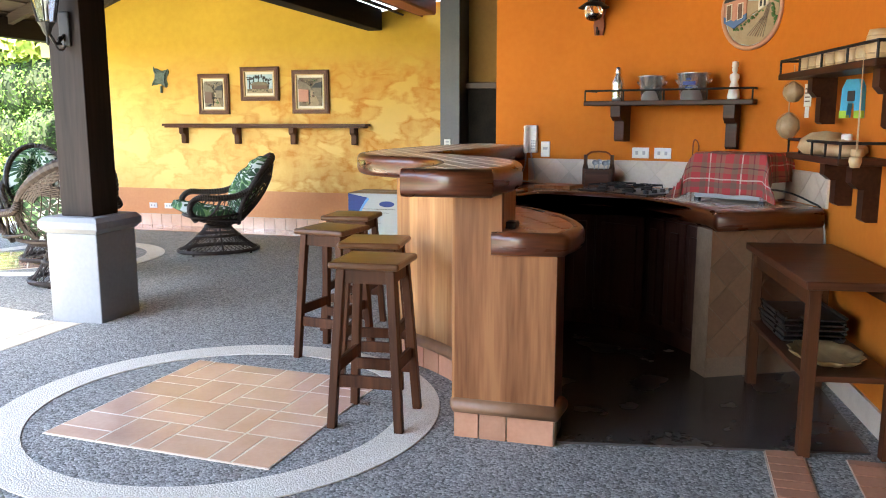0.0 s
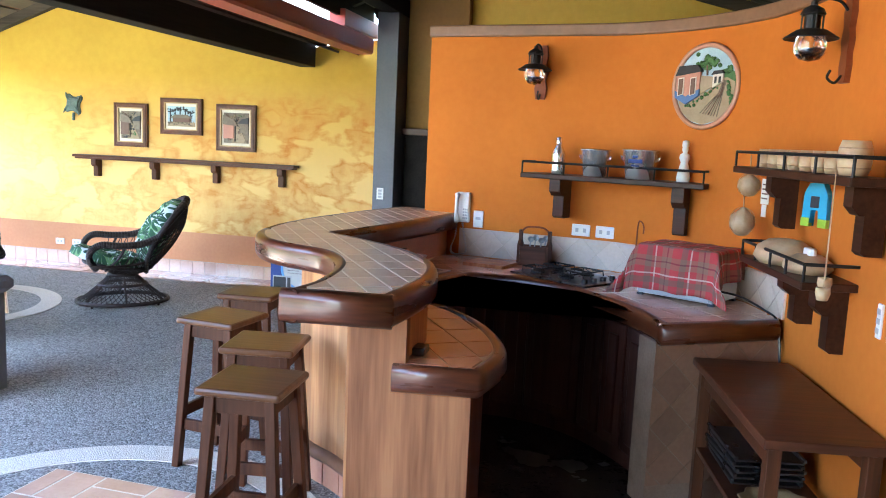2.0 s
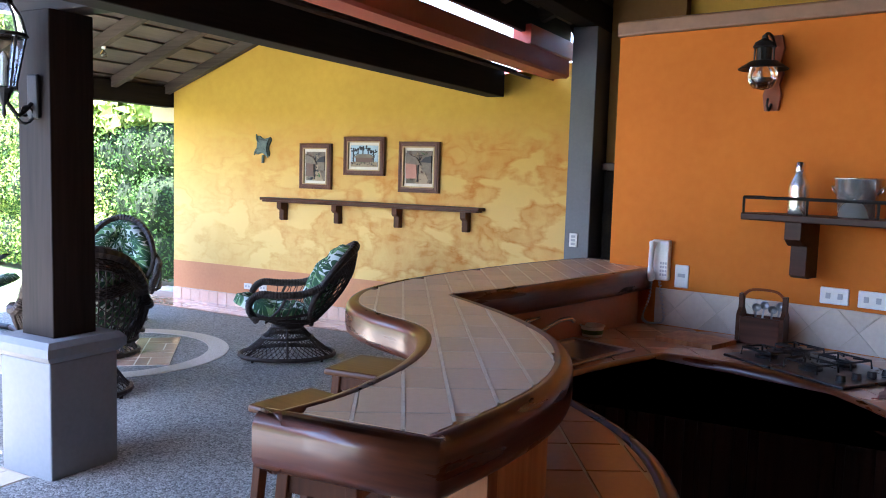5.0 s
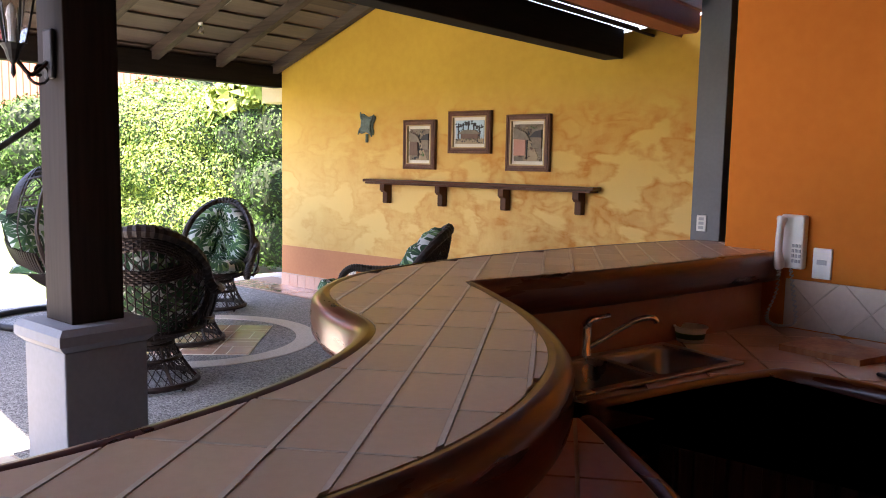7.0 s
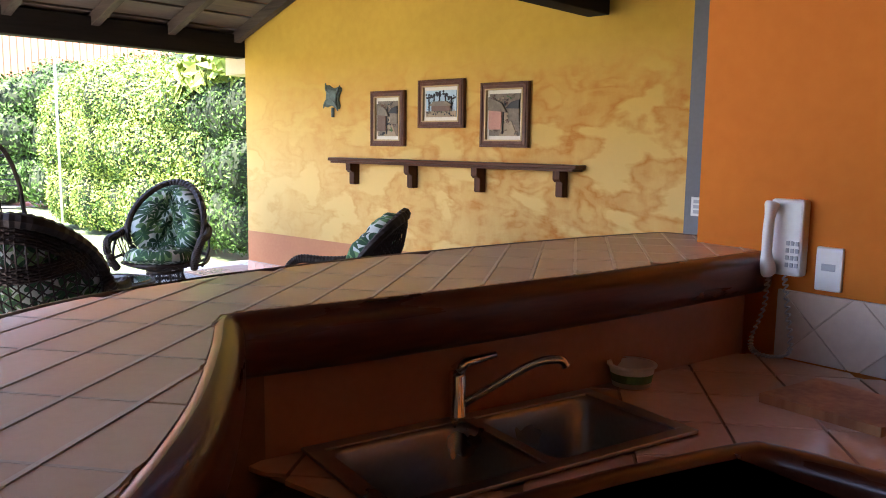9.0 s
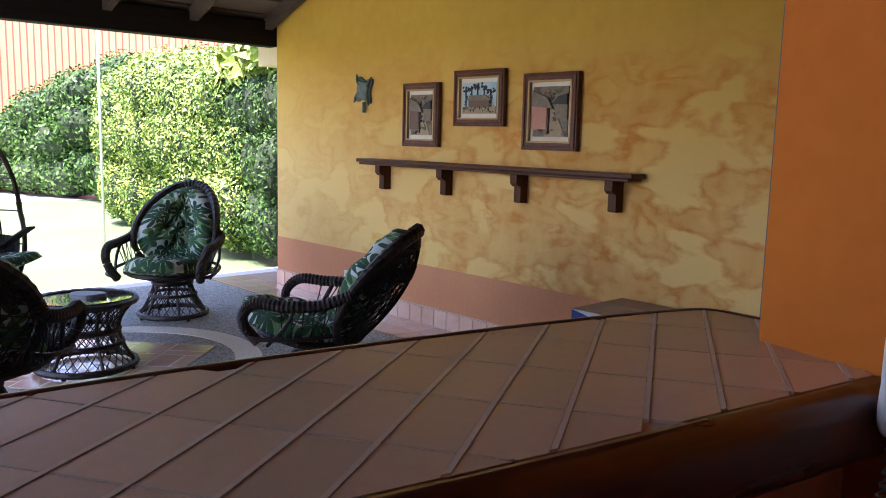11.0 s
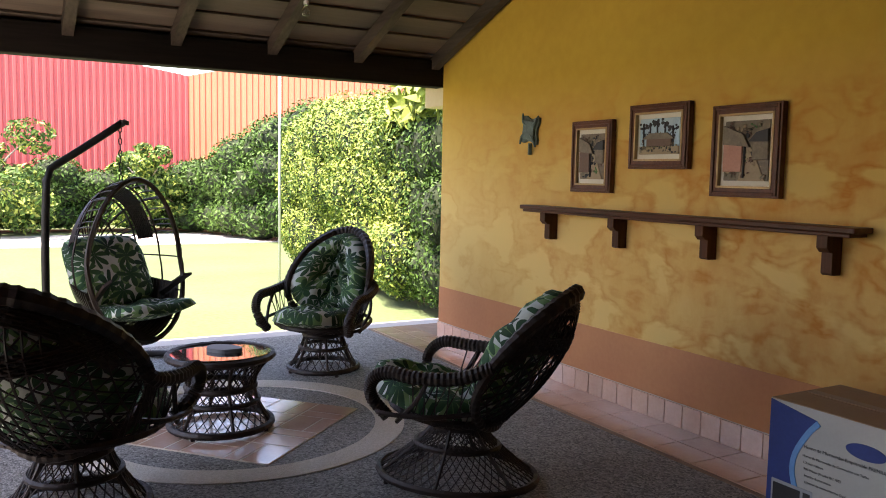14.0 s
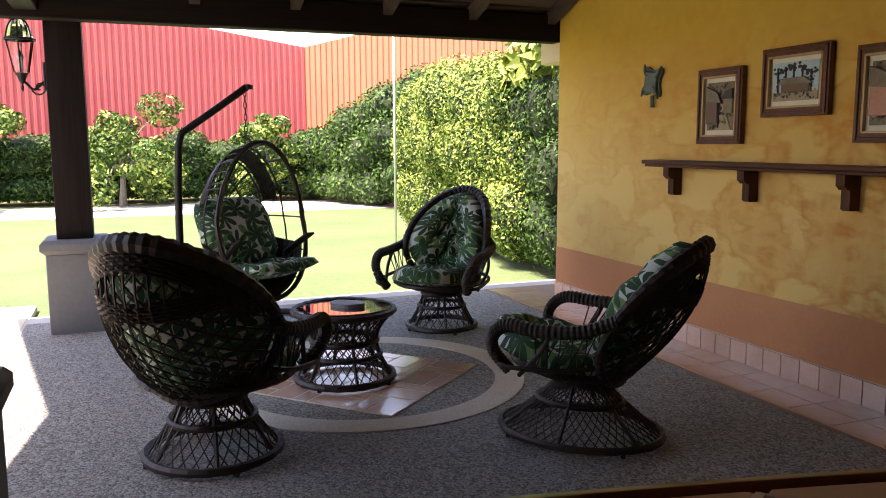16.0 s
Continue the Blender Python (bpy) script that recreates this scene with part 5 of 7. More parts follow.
# ---- yellow wall: shelf, pictures, ornament ----
def bracket(t, x, z, depth, drop, material, width=0.05):
    """A stepped wooden shelf bracket."""
    d, h = depth, drop
    poly = [(0, 0), (-d, 0), (-d, -0.30 * h), (-0.78 * d, -0.42 * h), (-0.62 * d, -0.42 * h), (-0.62 * d, -0.95 * h), (-0.5 * d, -h), (0, -h)]
    bm = bmesh.new()
    a = [bm.verts.new((x - width / 2, y, z + q)) for y, q in poly]
    b = [bm.verts.new((x + width / 2, y, z + q)) for y, q in poly]
    bm.faces.new(a); bm.faces.new(b[::-1])
    for i in range(len(poly)):
        j = (i + 1) % len(poly)
        bm.faces.new((a[i], b[i], b[j], a[j]))
    return part("bracket", bm, material, t)


ws = thing("wall_shelf", pose(-4.65, 9.468, 1.33), "long dark wooden wall shelf on four brackets", "shelf")
part("board", boxes(((-1.36, -0.15, -0.03), (1.42, 0.0, 0.0), 0.006)), DARK_WOOD_X, ws)
part("edge_strip", boxes(((-1.33, -0.14, -0.05), (1.39, 0.0, -0.0305), 0.004)), DARK_WOOD_X, ws)
for x in (-1.10, -0.34, 0.43, 1.23):
    bracket(ws, x, -0.0505, 0.12, 0.20, DARK_WOOD, 0.06)


def relief_picture(x, z, w, h, kind, label):
    t = thing("framed_picture", pose(x, 9.466, z), label, "picture", "pictures over the shelf")
    b = 0.05
    for nm, lo, hi in (("frame_side", (-w / 2, -0.04, -h / 2), (-w / 2 + b, 0, h / 2)), ("frame_side", (w / 2 - b, -0.04, -h / 2), (w / 2, 0, h / 2)),
                       ("frame_rail", (-w / 2 + b, -0.04, h / 2 - b), (w / 2 - b, 0, h / 2)), ("frame_rail", (-w / 2 + b, -0.04, -h / 2), (w / 2 - b, 0, -h / 2 + b))):
        part(nm, boxes((lo, hi, 0.003)), FRAME_WOOD, t)
    for nm, lo, hi in (("frame_bead", (-w / 2 + 0.012, -0.05, -h / 2 + 0.012), (-w / 2 + 0.03, -0.039, h / 2 - 0.012)), ("frame_bead", (w / 2 - 0.03, -0.05, -h / 2 + 0.012), (w / 2 - 0.012, -0.039, h / 2 - 0.012)),
                       ("frame_bead", (-w / 2 + 0.03, -0.05, h / 2 - 0.03), (w / 2 - 0.03, -0.039, h / 2 - 0.012)), ("frame_bead", (-w / 2 + 0.03, -0.05, -h / 2 + 0.012), (w / 2 - 0.03, -0.039, -h / 2 + 0.03))):
        part(nm, boxes((lo, hi, 0.005)), FRAME_WOOD, t)
    iw, ih = w / 2 - b, h / 2 - b
    for lo, hi in (((-iw, -0.043, -ih), (-iw + 0.012, -0.01, ih)), ((iw - 0.012, -0.043, -ih), (iw, -0.01, ih)), ((-iw, -0.043, ih - 0.012), (iw, -0.01, ih)), ((-iw, -0.043, -ih), (iw, -0.01, -ih + 0.012))):
        part("slip", boxes((lo, hi)), GOLD, t)
    part("mount", boxes(((-iw, -0.016, -ih), (iw, -0.002, ih))), PAPER, t, "cream paper mount")
    aw, ah = iw - 0.038, ih - 0.042
    art = part("art", boxes(((-aw, -0.024, -ah), (aw, -0.015, ah), 0.002)), P_SKY if kind == 1 else P_DUSK, t, "small clay relief of a village street")
    rng = random.Random(kind + 70)
    if kind == 1:
        part("field", boxes(((-aw, -0.028, -ah), (aw, -0.02, -ah * 0.55), 0.002)), P_ROAD, art)
        part("hut", boxes(((-aw * 0.6, -0.034, -ah * 0.55), (aw * 0.65, -0.02, -ah * 0.12), 0.004)), P_BROWN, art)
        part("eave", prism(bmesh.new(), [(-aw * 0.78, -ah * 0.15), (aw * 0.82, -ah * 0.15), (aw * 0.45, ah * 0.18), (-aw * 0.4, ah * 0.18)], 0, 0.018), P_DUSK, art).matrix_basis = pose(0, -0.022, 0, 90)
        for cx, top, r in ((-0.78, 0.62, 0.2), (-0.42, 0.78, 0.26), (-0.05, 0.82, 0.28), (0.3, 0.74, 0.25), (0.72, 0.55, 0.24)):
            bm = bmesh.new()
            boxes_at = rng.uniform(-0.05, 0.05)
            tube(bm, [(aw * cx, -0.026, -ah * 0.6), (aw * (cx + boxes_at), -0.028, ah * top)], 0.006, 5)
            for _ in range(9):
                bmesh.ops.create_icosphere(bm, subdivisions=1, radius=ah * r * rng.uniform(0.35, 0.6), matrix=Matrix.Translation((aw * (cx + rng.uniform(-r, r)), -0.024, ah * (top + rng.uniform(-r, r * 0.4)))) @ Matrix.Diagonal((1, 0.25, 0.8, 1)))
            part("tree", bm, INK, art)
    else:
        part("street", prism(bmesh.new(), [(-aw * 0.3, -ah), (aw * 0.9, -ah), (aw * 0.25, ah * 0.1), (0, ah * 0.1)], 0, 0.006), P_ROAD, art).matrix_basis = pose(0, -0.024, 0, 90)
        part("house", boxes(((-aw, -0.036, -ah * 0.7), (-aw * 0.15, -0.02, ah * 0.4), 0.004)), P_BROWN if kind == 0 else P_PINK, art)
        part("eave", prism(bmesh.new(), [(-aw, ah * 0.22), (aw * 0.2, ah * 0.12), (-aw * 0.1, ah * 0.55), (-aw, ah * 0.85)], 0, 0.02), P_DUSK, art).matrix_basis = pose(0, -0.022, 0, 90)
        part("house", boxes(((aw * 0.3, -0.034, -ah * 0.3), (aw, -0.02, ah * 0.35), 0.004)), P_DUSK, art)
        part("eave", prism(bmesh.new(), [(aw * 0.15, ah * 0.3), (aw, ah * 0.28), (aw, ah * 0.7), (aw * 0.5, ah * 0.6)], 0, 0.018), INK, art).matrix_basis = pose(0, -0.022, 0, 90)
        part("post", tube(bmesh.new(), [(-aw * 0.05, -0.035, -ah * 0.9), (0, -0.035, ah * 0.3)], 0.006, 5), INK, art)
    for q in range(40):
        cx, cz = rng.uniform(-0.88, 0.88), rng.uniform(-0.9, 0.2) if kind == 1 else rng.uniform(-0.9, 0.85)
        bm = bmesh.new()
        for _ in range(4):
            bmesh.ops.create_icosphere(bm, subdivisions=1, radius=ah * rng.uniform(0.035, 0.085), matrix=Matrix.Translation((max(-aw * 0.9, min(aw * 0.9, aw * cx + rng.gauss(0, 0.1) * aw)), -0.03, max(-ah * 0.9, min(ah * 0.92, ah * cz + rng.gauss(0, 0.06) * ah)))) @ pose(0, 0, 0, 0, rng.uniform(0, 180), 0) @ Matrix.Diagonal((rng.uniform(0.5, 1.5), 0.12, rng.uniform(0.4, 1.1), 1)))
        part("relief", bm, rng.choice((P_DUSK, P_BROWN, INK, INK, P_GREEN, P_ROAD, P_DUSK, INK)), art, "", True)
    return t


relief_picture(-5.315, 1.695, 0.43, 0.50, 0, "brown framed clay relief of a village lane")
relief_picture(-4.67, 1.815, 0.52, 0.41, 1, "brown framed clay relief of a hut under trees")
relief_picture(-3.99, 1.712, 0.48, 0.52, 2, "brown framed clay relief of a tiled house")
orn = thing("wall_ornament", pose(-6.08, 9.467, 1.91), "small verdigris metal wall ornament", "ornament")
bm = bmesh.new()
prism(bm, [(r * math.cos(a), r * math.sin(a)) for r, a in ((0.085 + 0.06 * abs(math.sin(4 * k * math.pi / 32)) ** 4, 2 * math.pi * k / 32) for k in range(32))], 0, 0.02)
part("plate", bm, VERDIGRIS, orn).matrix_basis = pose(0, 0, 0, 90)
part("boss", boxes(((-0.075, -0.045, -0.075), (0.075, -0.019, 0.075), 0.012)), VERDIGRIS, orn)
for sx, sz in ((-1, -1), (-1, 1), (1, -1), (1, 1)):
    part("horn", tube(bmesh.new(), smooth_path([(0.03 * sx, -0.03, 0.03 * sz), (0.075 * sx, -0.04, 0.06 * sz), (0.105 * sx, -0.03, 0.12 * sz)], 4), [0.016, 0.016, 0.015, 0.014, 0.012, 0.011, 0.010, 0.008, 0.006], 6), VERDIGRIS, orn)
part("drop", tube(bmesh.new(), [(0.02, -0.02, -0.1), (0.03, -0.02, -0.19)], 0.016, 6), VERDIGRIS, orn)
orn.rotation_euler = (0, radians(8), 0)


def outlet(m, w, h, slots, label, category="socket"):
    t = thing("wall_socket", m, label, category, "sockets and switches")
    part("plate", boxes(((-w / 2, -0.010, -h / 2), (w / 2, 0.003, h / 2), 0.004)), PLASTIC, t)
    for x, z, a, b in slots:
        part("insert", boxes(((x - a / 2, -0.0125, z - b / 2), (x + a / 2, -0.0095, z + b / 2), 0.001)), GREY_PLASTIC, t)
    return t


for x in (-6.30, -6.07):
    outlet(pose(x, 9.462, 0.265), 0.115, 0.07, [(-0.022, 0, 0.02, 0.024), (0.022, 0, 0.02, 0.024)], "off-white wall socket on the terracotta band")
outlet(pose(-2.135, 8.977, 1.11), 0.072, 0.118, [(0, 0.032, 0.038, 0.022), (0, 0, 0.038, 0.022), (0, -0.032, 0.038, 0.022)], "off-white triple switch on the grey post", "switch")

# ---- cardboard box ----
carton = thing("microwave_carton", pose(-2.97, 8.86, 0), "printed cardboard microwave carton on the floor", "box")
W, D, Hh = 0.62, 0.50, 0.56
part("carton_body", boxes(((-W / 2, 0, 0), (W / 2, D, Hh), 0.004)), CARD, carton)
part("front_print", boxes(((-W / 2 + 0.002, -0.003, 0.002), (W / 2 - 0.002, 0.001, Hh - 0.004))), CARD_WHITE, carton, "white printed front")
bm = bmesh.new()
arc = [(-W / 2 + 0.004, 0.004), (0.26, 0.004), (0.05, 0.03), (-0.06, 0.07), (-0.15, 0.14), (-0.19, 0.24), (-0.18, 0.34), (-0.12, 0.45), (-0.07, Hh - 0.05), (-W / 2 + 0.004, Hh - 0.006)]
prism(bm, arc, 0.0, 0.0035)
part("blue_field", bm, INK_BLUE, carton).matrix_basis = pose(0, -0.003, 0, 90)
part("blue_arc", sweep(bmesh.new(), [(x, z, 0.0) for x, z in plan_path(arc[1:9], 4)], [(-0.026, 0.0), (0.0, 0.0), (0.0, 0.0042), (-0.026, 0.0042)]), INK_SKY, carton).matrix_basis = pose(0, -0.003, 0, 90)
part("oven_picture", boxes(((-0.28, -0.008, 0.035), (-0.07, -0.006, 0.19))), GREY_PLASTIC, carton)
part("oven_window", boxes(((-0.27, -0.0095, 0.05), (-0.13, -0.0078, 0.175))), INK, carton)
part("oven_panel", boxes(((-0.115, -0.0095, 0.05), (-0.08, -0.0078, 0.175))), INK, carton)
bm = bmesh.new()
prism(bm, [(0.16 + 0.09 * math.cos(a), 0.44 + 0.033 * math.sin(a)) for a in [2 * math.pi * i / 24 for i in range(24)]], 0.0, 0.0035)
part("blue_badge", bm, INK_BLUE, carton).matrix_basis = pose(0, -0.003, 0, 90)


def lettering(body, size, m, material, parent, name="print"):
    cu = bpy.data.curves.new(name, "FONT")
    cu.body, cu.size, cu.extrude = body, size, 0.0006
    tmp = bpy.data.objects.new(name, cu)
    scene.collection.objects.link(tmp)
    me = bpy.data.meshes.new_from_object(tmp.evaluated_get(bpy.context.evaluated_depsgraph_get()))
    bpy.data.objects.remove(tmp)
    ob = new(name, me)
    ob.data.materials.append(material)
    ob.parent = parent
    ob.matrix_basis = m
    return ob


lettering("Horno de Microondas Empotrable PREMIUM", 0.021, pose(-0.125, -0.0045, 0.375, 90), INK, carton)
for i, body in enumerate(("Horno de Microondas de Conveccion con Turbo", "1,2 pies cubicos", "900 Watts (Prueba IEC 705)", "Interior Bioceramico", "Control de memorizacion Dual")):
    lettering(body, 0.0155, pose(-0.13 + 0.004 * i, -0.0045, 0.335 - 0.029 * i, 90), INK, carton)
part("tape", boxes(((-W / 2 + 0.02, D / 2 - 0.03, Hh - 0.002), (W / 2 - 0.02, D / 2 + 0.03, Hh + 0.002))), mat("brown_tape", (0.24, 0.16, 0.10), (0.30, 0.21, 0.13), 5, 0.35, 0.0, 50), carton)

# ---- column lantern ----
def lantern(m):
    t = thing("wall_lantern", m, "black iron carriage lantern with clear glass panes", "lantern", "column lanterns")
    part("wall_plate", boxes(((-0.035, -0.02, -0.09), (0.035, 0.0, 0.09), 0.008)), IRON, t)
    part("arm", tube(bmesh.new(), smooth_path([(0, -0.02, -0.03), (0, -0.08, -0.08), (0, -0.12, -0.05), (0, -0.15, -0.015)], 6), 0.009, 6), IRON, t)
    curl = [(0, -0.05 - 0.05 * (1 - k / 20) * math.cos(k * 0.5), -0.07 - 0.05 * (1 - k / 20) * math.sin(k * 0.5)) for k in range(18)]
    part("scroll", tube(bmesh.new(), curl, 0.006, 5), IRON, t)
    c = (0, -0.15, 0)
    part("finial", lathe(bmesh.new(), [(0, -0.10), (0.010, -0.08), (0.006, -0.05), (0.02, -0.03), (0.03, 0.0), (0.045, 0.02), (0, 0.025)], 12, c), IRON, t)
    for i in range(6):
        a0, a1 = 2 * math.pi * i / 6, 2 * math.pi * (i + 1) / 6
        bm = bmesh.new()
        vs = []
        for dr in (0, -0.003):
            for r, z, a in ((0.045, 0.03, a0), (0.045, 0.03, a1), (0.085, 0.22, a1), (0.085, 0.22, a0)):
                vs.append(bm.verts.new((c[0] + (r + dr) * math.cos(a), c[1] + (r + dr) * math.sin(a), z)))
        bm.faces.new(vs[:4]); bm.faces.new(vs[4:][::-1])
        for q in range(4):
            bm.faces.new((vs[q], vs[(q + 1) % 4], vs[4 + (q + 1) % 4], vs[4 + q]))
        part("pane", bm, CLEAR, t).visible_shadow = False
        part("glazing_bar", tube(bmesh.new(), [(c[0] + 0.047 * math.cos(a0), c[1] + 0.047 * math.sin(a0), 0.025), (c[0] + 0.088 * math.cos(a0), c[1] + 0.088 * math.sin(a0), 0.225)], 0.005, 5), IRON, t)
        part("hood_bar", tube(bmesh.new(), smooth_path([(c[0] + 0.088 * math.cos(a0), c[1] + 0.088 * math.sin(a0), 0.23), (c[0] + 0.07 * math.cos(a0), c[1] + 0.07 * math.sin(a0), 0.30), (c[0] + 0.03 * math.cos(a0), c[1] + 0.03 * math.sin(a0), 0.36)], 4), 0.005, 5), IRON, t)
    part("hood_glass", lathe(bmesh.new(), [(0.084, 0.235), (0.066, 0.30), (0.03, 0.352)], 12, c), CLEAR, t).visible_shadow = False
    part("band", lathe(bmesh.new(), [(0.085, 0.218), (0.098, 0.222), (0.098, 0.232), (0.085, 0.236)], 12, c), IRON, t)
    part("crown", lathe(bmesh.new(), [(0.035, 0.345), (0.042, 0.36), (0.02, 0.385), (0.012, 0.40), (0.018, 0.412), (0.006, 0.43), (0.004, 0.47), (0, 0.475)], 12, c), IRON, t)
    part("candle", lathe(bmesh.new(), [(0, 0.03), (0.014, 0.03), (0.014, 0.10), (0.02, 0.12), (0.012, 0.15), (0, 0.165)], 10, c), PLASTIC, t)
    return t


lantern(pose(-3.64, 4.969, 1.98, 0, 0, 0) @ Matrix.Diagonal((1.25, 1.15, 1.25, 1)))
lantern(pose(-7.86, 5.199, 1.97, 0, 0, 0) @ Matrix.Diagonal((1.2, 1.15, 1.2, 1)))

bulb = thing("ceiling_bulb", pose(-6.76, 7.85, 2.80), "unlit white bulb in a holder under the rafters", "bulb")
part("holder", lathe(bmesh.new(), [(0, 0.06), (0.045, 0.06), (0.045, 0.045), (0.022, 0.035), (0.020, 0.0), (0, 0.0)], 16), PLASTIC, bulb, "", True)
part("bulb_glass", lathe(bmesh.new(), [(0, 0.0), (0.014, 0.0), (0.018, -0.02), (0.032, -0.05), (0.028, -0.078), (0, -0.09)], 16), CLEAR, bulb, "", True)
part("cable", tube(bmesh.new(), smooth_path([(0, 0, 0.06), (0.3, 0.05, 0.155), (0.6, 0.05, 0.27)], 4), 0.006, 5), PLASTIC, bulb)


# ---- sink, tap and things on the worktop ----
sink = thing("double_sink", pose(SINK[0], SINK[1], CT, 0, 0, SINK_A), "double-bowl stainless steel sink set in the worktop", "sink")


def bowl(x0, x1, y0, y1, depth):
    bm = bmesh.new()
    rings = []
    for inset, z in ((-0.012, 0.001), (0.0, 0.002), (0.006, -0.01), (0.018, -depth * 0.8), (0.04, -depth)):
        r = 0.045
        pts = []
        for cx, cy, a0 in ((x1 - r, y0 + r, -90), (x1 - r, y1 - r, 0), (x0 + r, y1 - r, 90), (x0 + r, y0 + r, 180)):
            for k in range(5):
                a = radians(a0 + 22.5 * k)
                pts.append(((cx + (r - inset * 0.5) * math.cos(a)) - inset * 0.5 * math.copysign(1, math.cos(a) + 1e-6), (cy + (r - inset * 0.5) * math.sin(a)) - inset * 0.5 * math.copysign(1, math.sin(a) + 1e-6), z))
        rings.append([bm.verts.new(p) for p in pts])
    for a, b in zip(rings, rings[1:]):
        for i in range(len(a)):
            j = (i + 1) % len(a)
            bm.faces.new((a[i], a[j], b[j], b[i]))
    bm.faces.new(rings[-1][::-1])
    return bm


part("bowl", bowl(-0.32, -0.012, -0.13, 0.13, 0.16), SINK_STEEL, sink, "", True)
part("bowl", bowl(0.012, 0.32, -0.13, 0.13, 0.16), SINK_STEEL, sink, "", True)
part("flange", boxes(((-0.355, 0.13, -0.002), (0.355, 0.16, 0.006), 0.002), ((-0.355, -0.16, -0.002), (0.355, -0.13, 0.006), 0.002), ((-0.355, -0.13, -0.002), (-0.32, 0.13, 0.006), 0.002), ((0.32, -0.13, -0.002), (0.355, 0.13, 0.006), 0.002), ((-0.012, -0.13, -0.002), (0.012, 0.13, 0.005))), SINK_STEEL, sink)
for x in (-0.156, 0.156):
    part("drain", lathe(bmesh.new(), [(0, -0.157), (0.035, -0.157), (0.04, -0.153), (0.03, -0.150), (0, -0.152)], 16, (x, 0, 0)), CHROME, sink)

tap = thing("mixer_tap", pose(-1.082, 5.425, CT - 0.004, 0, 0, 74) @ Matrix.Diagonal((0.86, 0.86, 0.86, 1)), "chrome single-lever kitchen mixer tap", "tap")
part("tap_base", lathe(bmesh.new(), [(0, 0), (0.028, 0), (0.028, 0.008), (0.022, 0.014), (0.022, 0.11), (0.019, 0.118), (0, 0.12)], 18), CHROME, tap, "", True)
part("lever", tube(bmesh.new(), [(0, 0, 0.118), (0.02, -0.005, 0.14), (0.10, -0.02, 0.152)], [0.02, 0.014, 0.008], 8), CHROME, tap, "", True)
part("spout", tube(bmesh.new(), smooth_path([(0.01, -0.01, 0.04), (0.07, -0.05, 0.085), (0.15, -0.10, 0.14), (0.20, -0.135, 0.152), (0.215, -0.145, 0.135)], 5), 0.011, 10), CHROME, tap, "", True)
part("tap_plate", boxes(((-0.10, -0.026, 0), (0.10, 0.026, 0.006), 0.002)), CHROME, tap)
tub = thing("plastic_tub", pose(-0.935, 5.90, CT - 0.004), "small translucent plastic tub by the sink", "tub")
part("cup", lathe(bmesh.new(), [(0, 0), (0.045, 0), (0.055, 0.05), (0.052, 0.05), (0.043, 0.004), (0, 0.004)], 24), PLASTIC, tub, "", True)
part("label_band", lathe(bmesh.new(), [(0.0475, 0.012), (0.0515, 0.032), (0.0505, 0.032), (0.0465, 0.012)], 24), P_GREEN, tub)
part("tub_rim", lathe(bmesh.new(), [(0.055, 0.046), (0.059, 0.048), (0.059, 0.053), (0.052, 0.053)], 24), PLASTIC, tub)
solid("cutting_board", prism(bmesh.new(), [(-0.66, 5.98), (-0.40, 5.92), (-0.33, 6.12), (-0.60, 6.2)], CT - 0.005, CT + 0.016), BAR_WOOD, "wooden cutting board on the worktop", "cutting board")

hob = thing("gas_hob", pose(0.02, 5.83, CT - 0.004, 0, 0, -36), "black gas hob with iron pan supports", "hob")
part("hob_plate", boxes(((-0.29, -0.21, 0), (0.29, 0.21, 0.012), 0.005)), BLACK, hob)
for x, y in ((-0.17, -0.09), (-0.17, 0.10), (0.05, -0.09), (0.05, 0.10)):
    part("burner", lathe(bmesh.new(), [(0, 0.012), (0.045, 0.012), (0.045, 0.022), (0.032, 0.026), (0.032, 0.032), (0, 0.034)], 18, (x, y, 0)), IRON, hob)
    bm = bmesh.new()
    for q in range(4):
        a = math.pi / 2 * q + math.pi / 4
        c, s_ = math.cos(a), math.sin(a)
        tube(bm, [(x + 0.11 * c, y + 0.085 * s_, 0.012), (x + 0.105 * c, y + 0.08 * s_, 0.045), (x + 0.03 * c, y + 0.03 * s_, 0.045)], 0.0045, 5)
    tube(bm, [(x + 0.105 * math.cos(math.pi / 2 * q + math.pi / 4), y + 0.08 * math.sin(math.pi / 2 * q + math.pi / 4), 0.044) for q in range(4)], 0.0045, 5, True)
    part("pan_support", bm, IRON, hob)
for i in range(4):
    part("knob", lathe(bmesh.new(), [(0, 0.012), (0.018, 0.012), (0.016, 0.034), (0.012, 0.036), (0, 0.036)], 14, (0.225, -0.14 + 0.085 * i, 0)), BLACK, hob, "black knob")

caddy = thing("bottle_caddy", pose(-0.235, 6.20, CT - 0.004, 0, 0, -8), "dark wooden cutlery caddy with bottle-shaped ends", "caddy")
for x in (-0.095, 0.095):
    bm = bmesh.new()
    prism(bm, [(-0.05, 0), (0.05, 0), (0.05, 0.13), (0.02, 0.16), (0.018, 0.225), (-0.018, 0.225), (-0.02, 0.16), (-0.05, 0.13)], -0.009, 0.009)
    part("end_panel", bm, DARK_WOOD, caddy).matrix_basis = pose(x, 0, 0, 90, 0, 90)
part("side_panel", boxes(((-0.086, -0.05, 0.0), (0.086, -0.036, 0.125), 0.003)), DARK_WOOD_X, caddy)
part("side_panel", boxes(((-0.086, 0.036, 0.0), (0.086, 0.05, 0.125), 0.003)), DARK_WOOD_X, caddy)
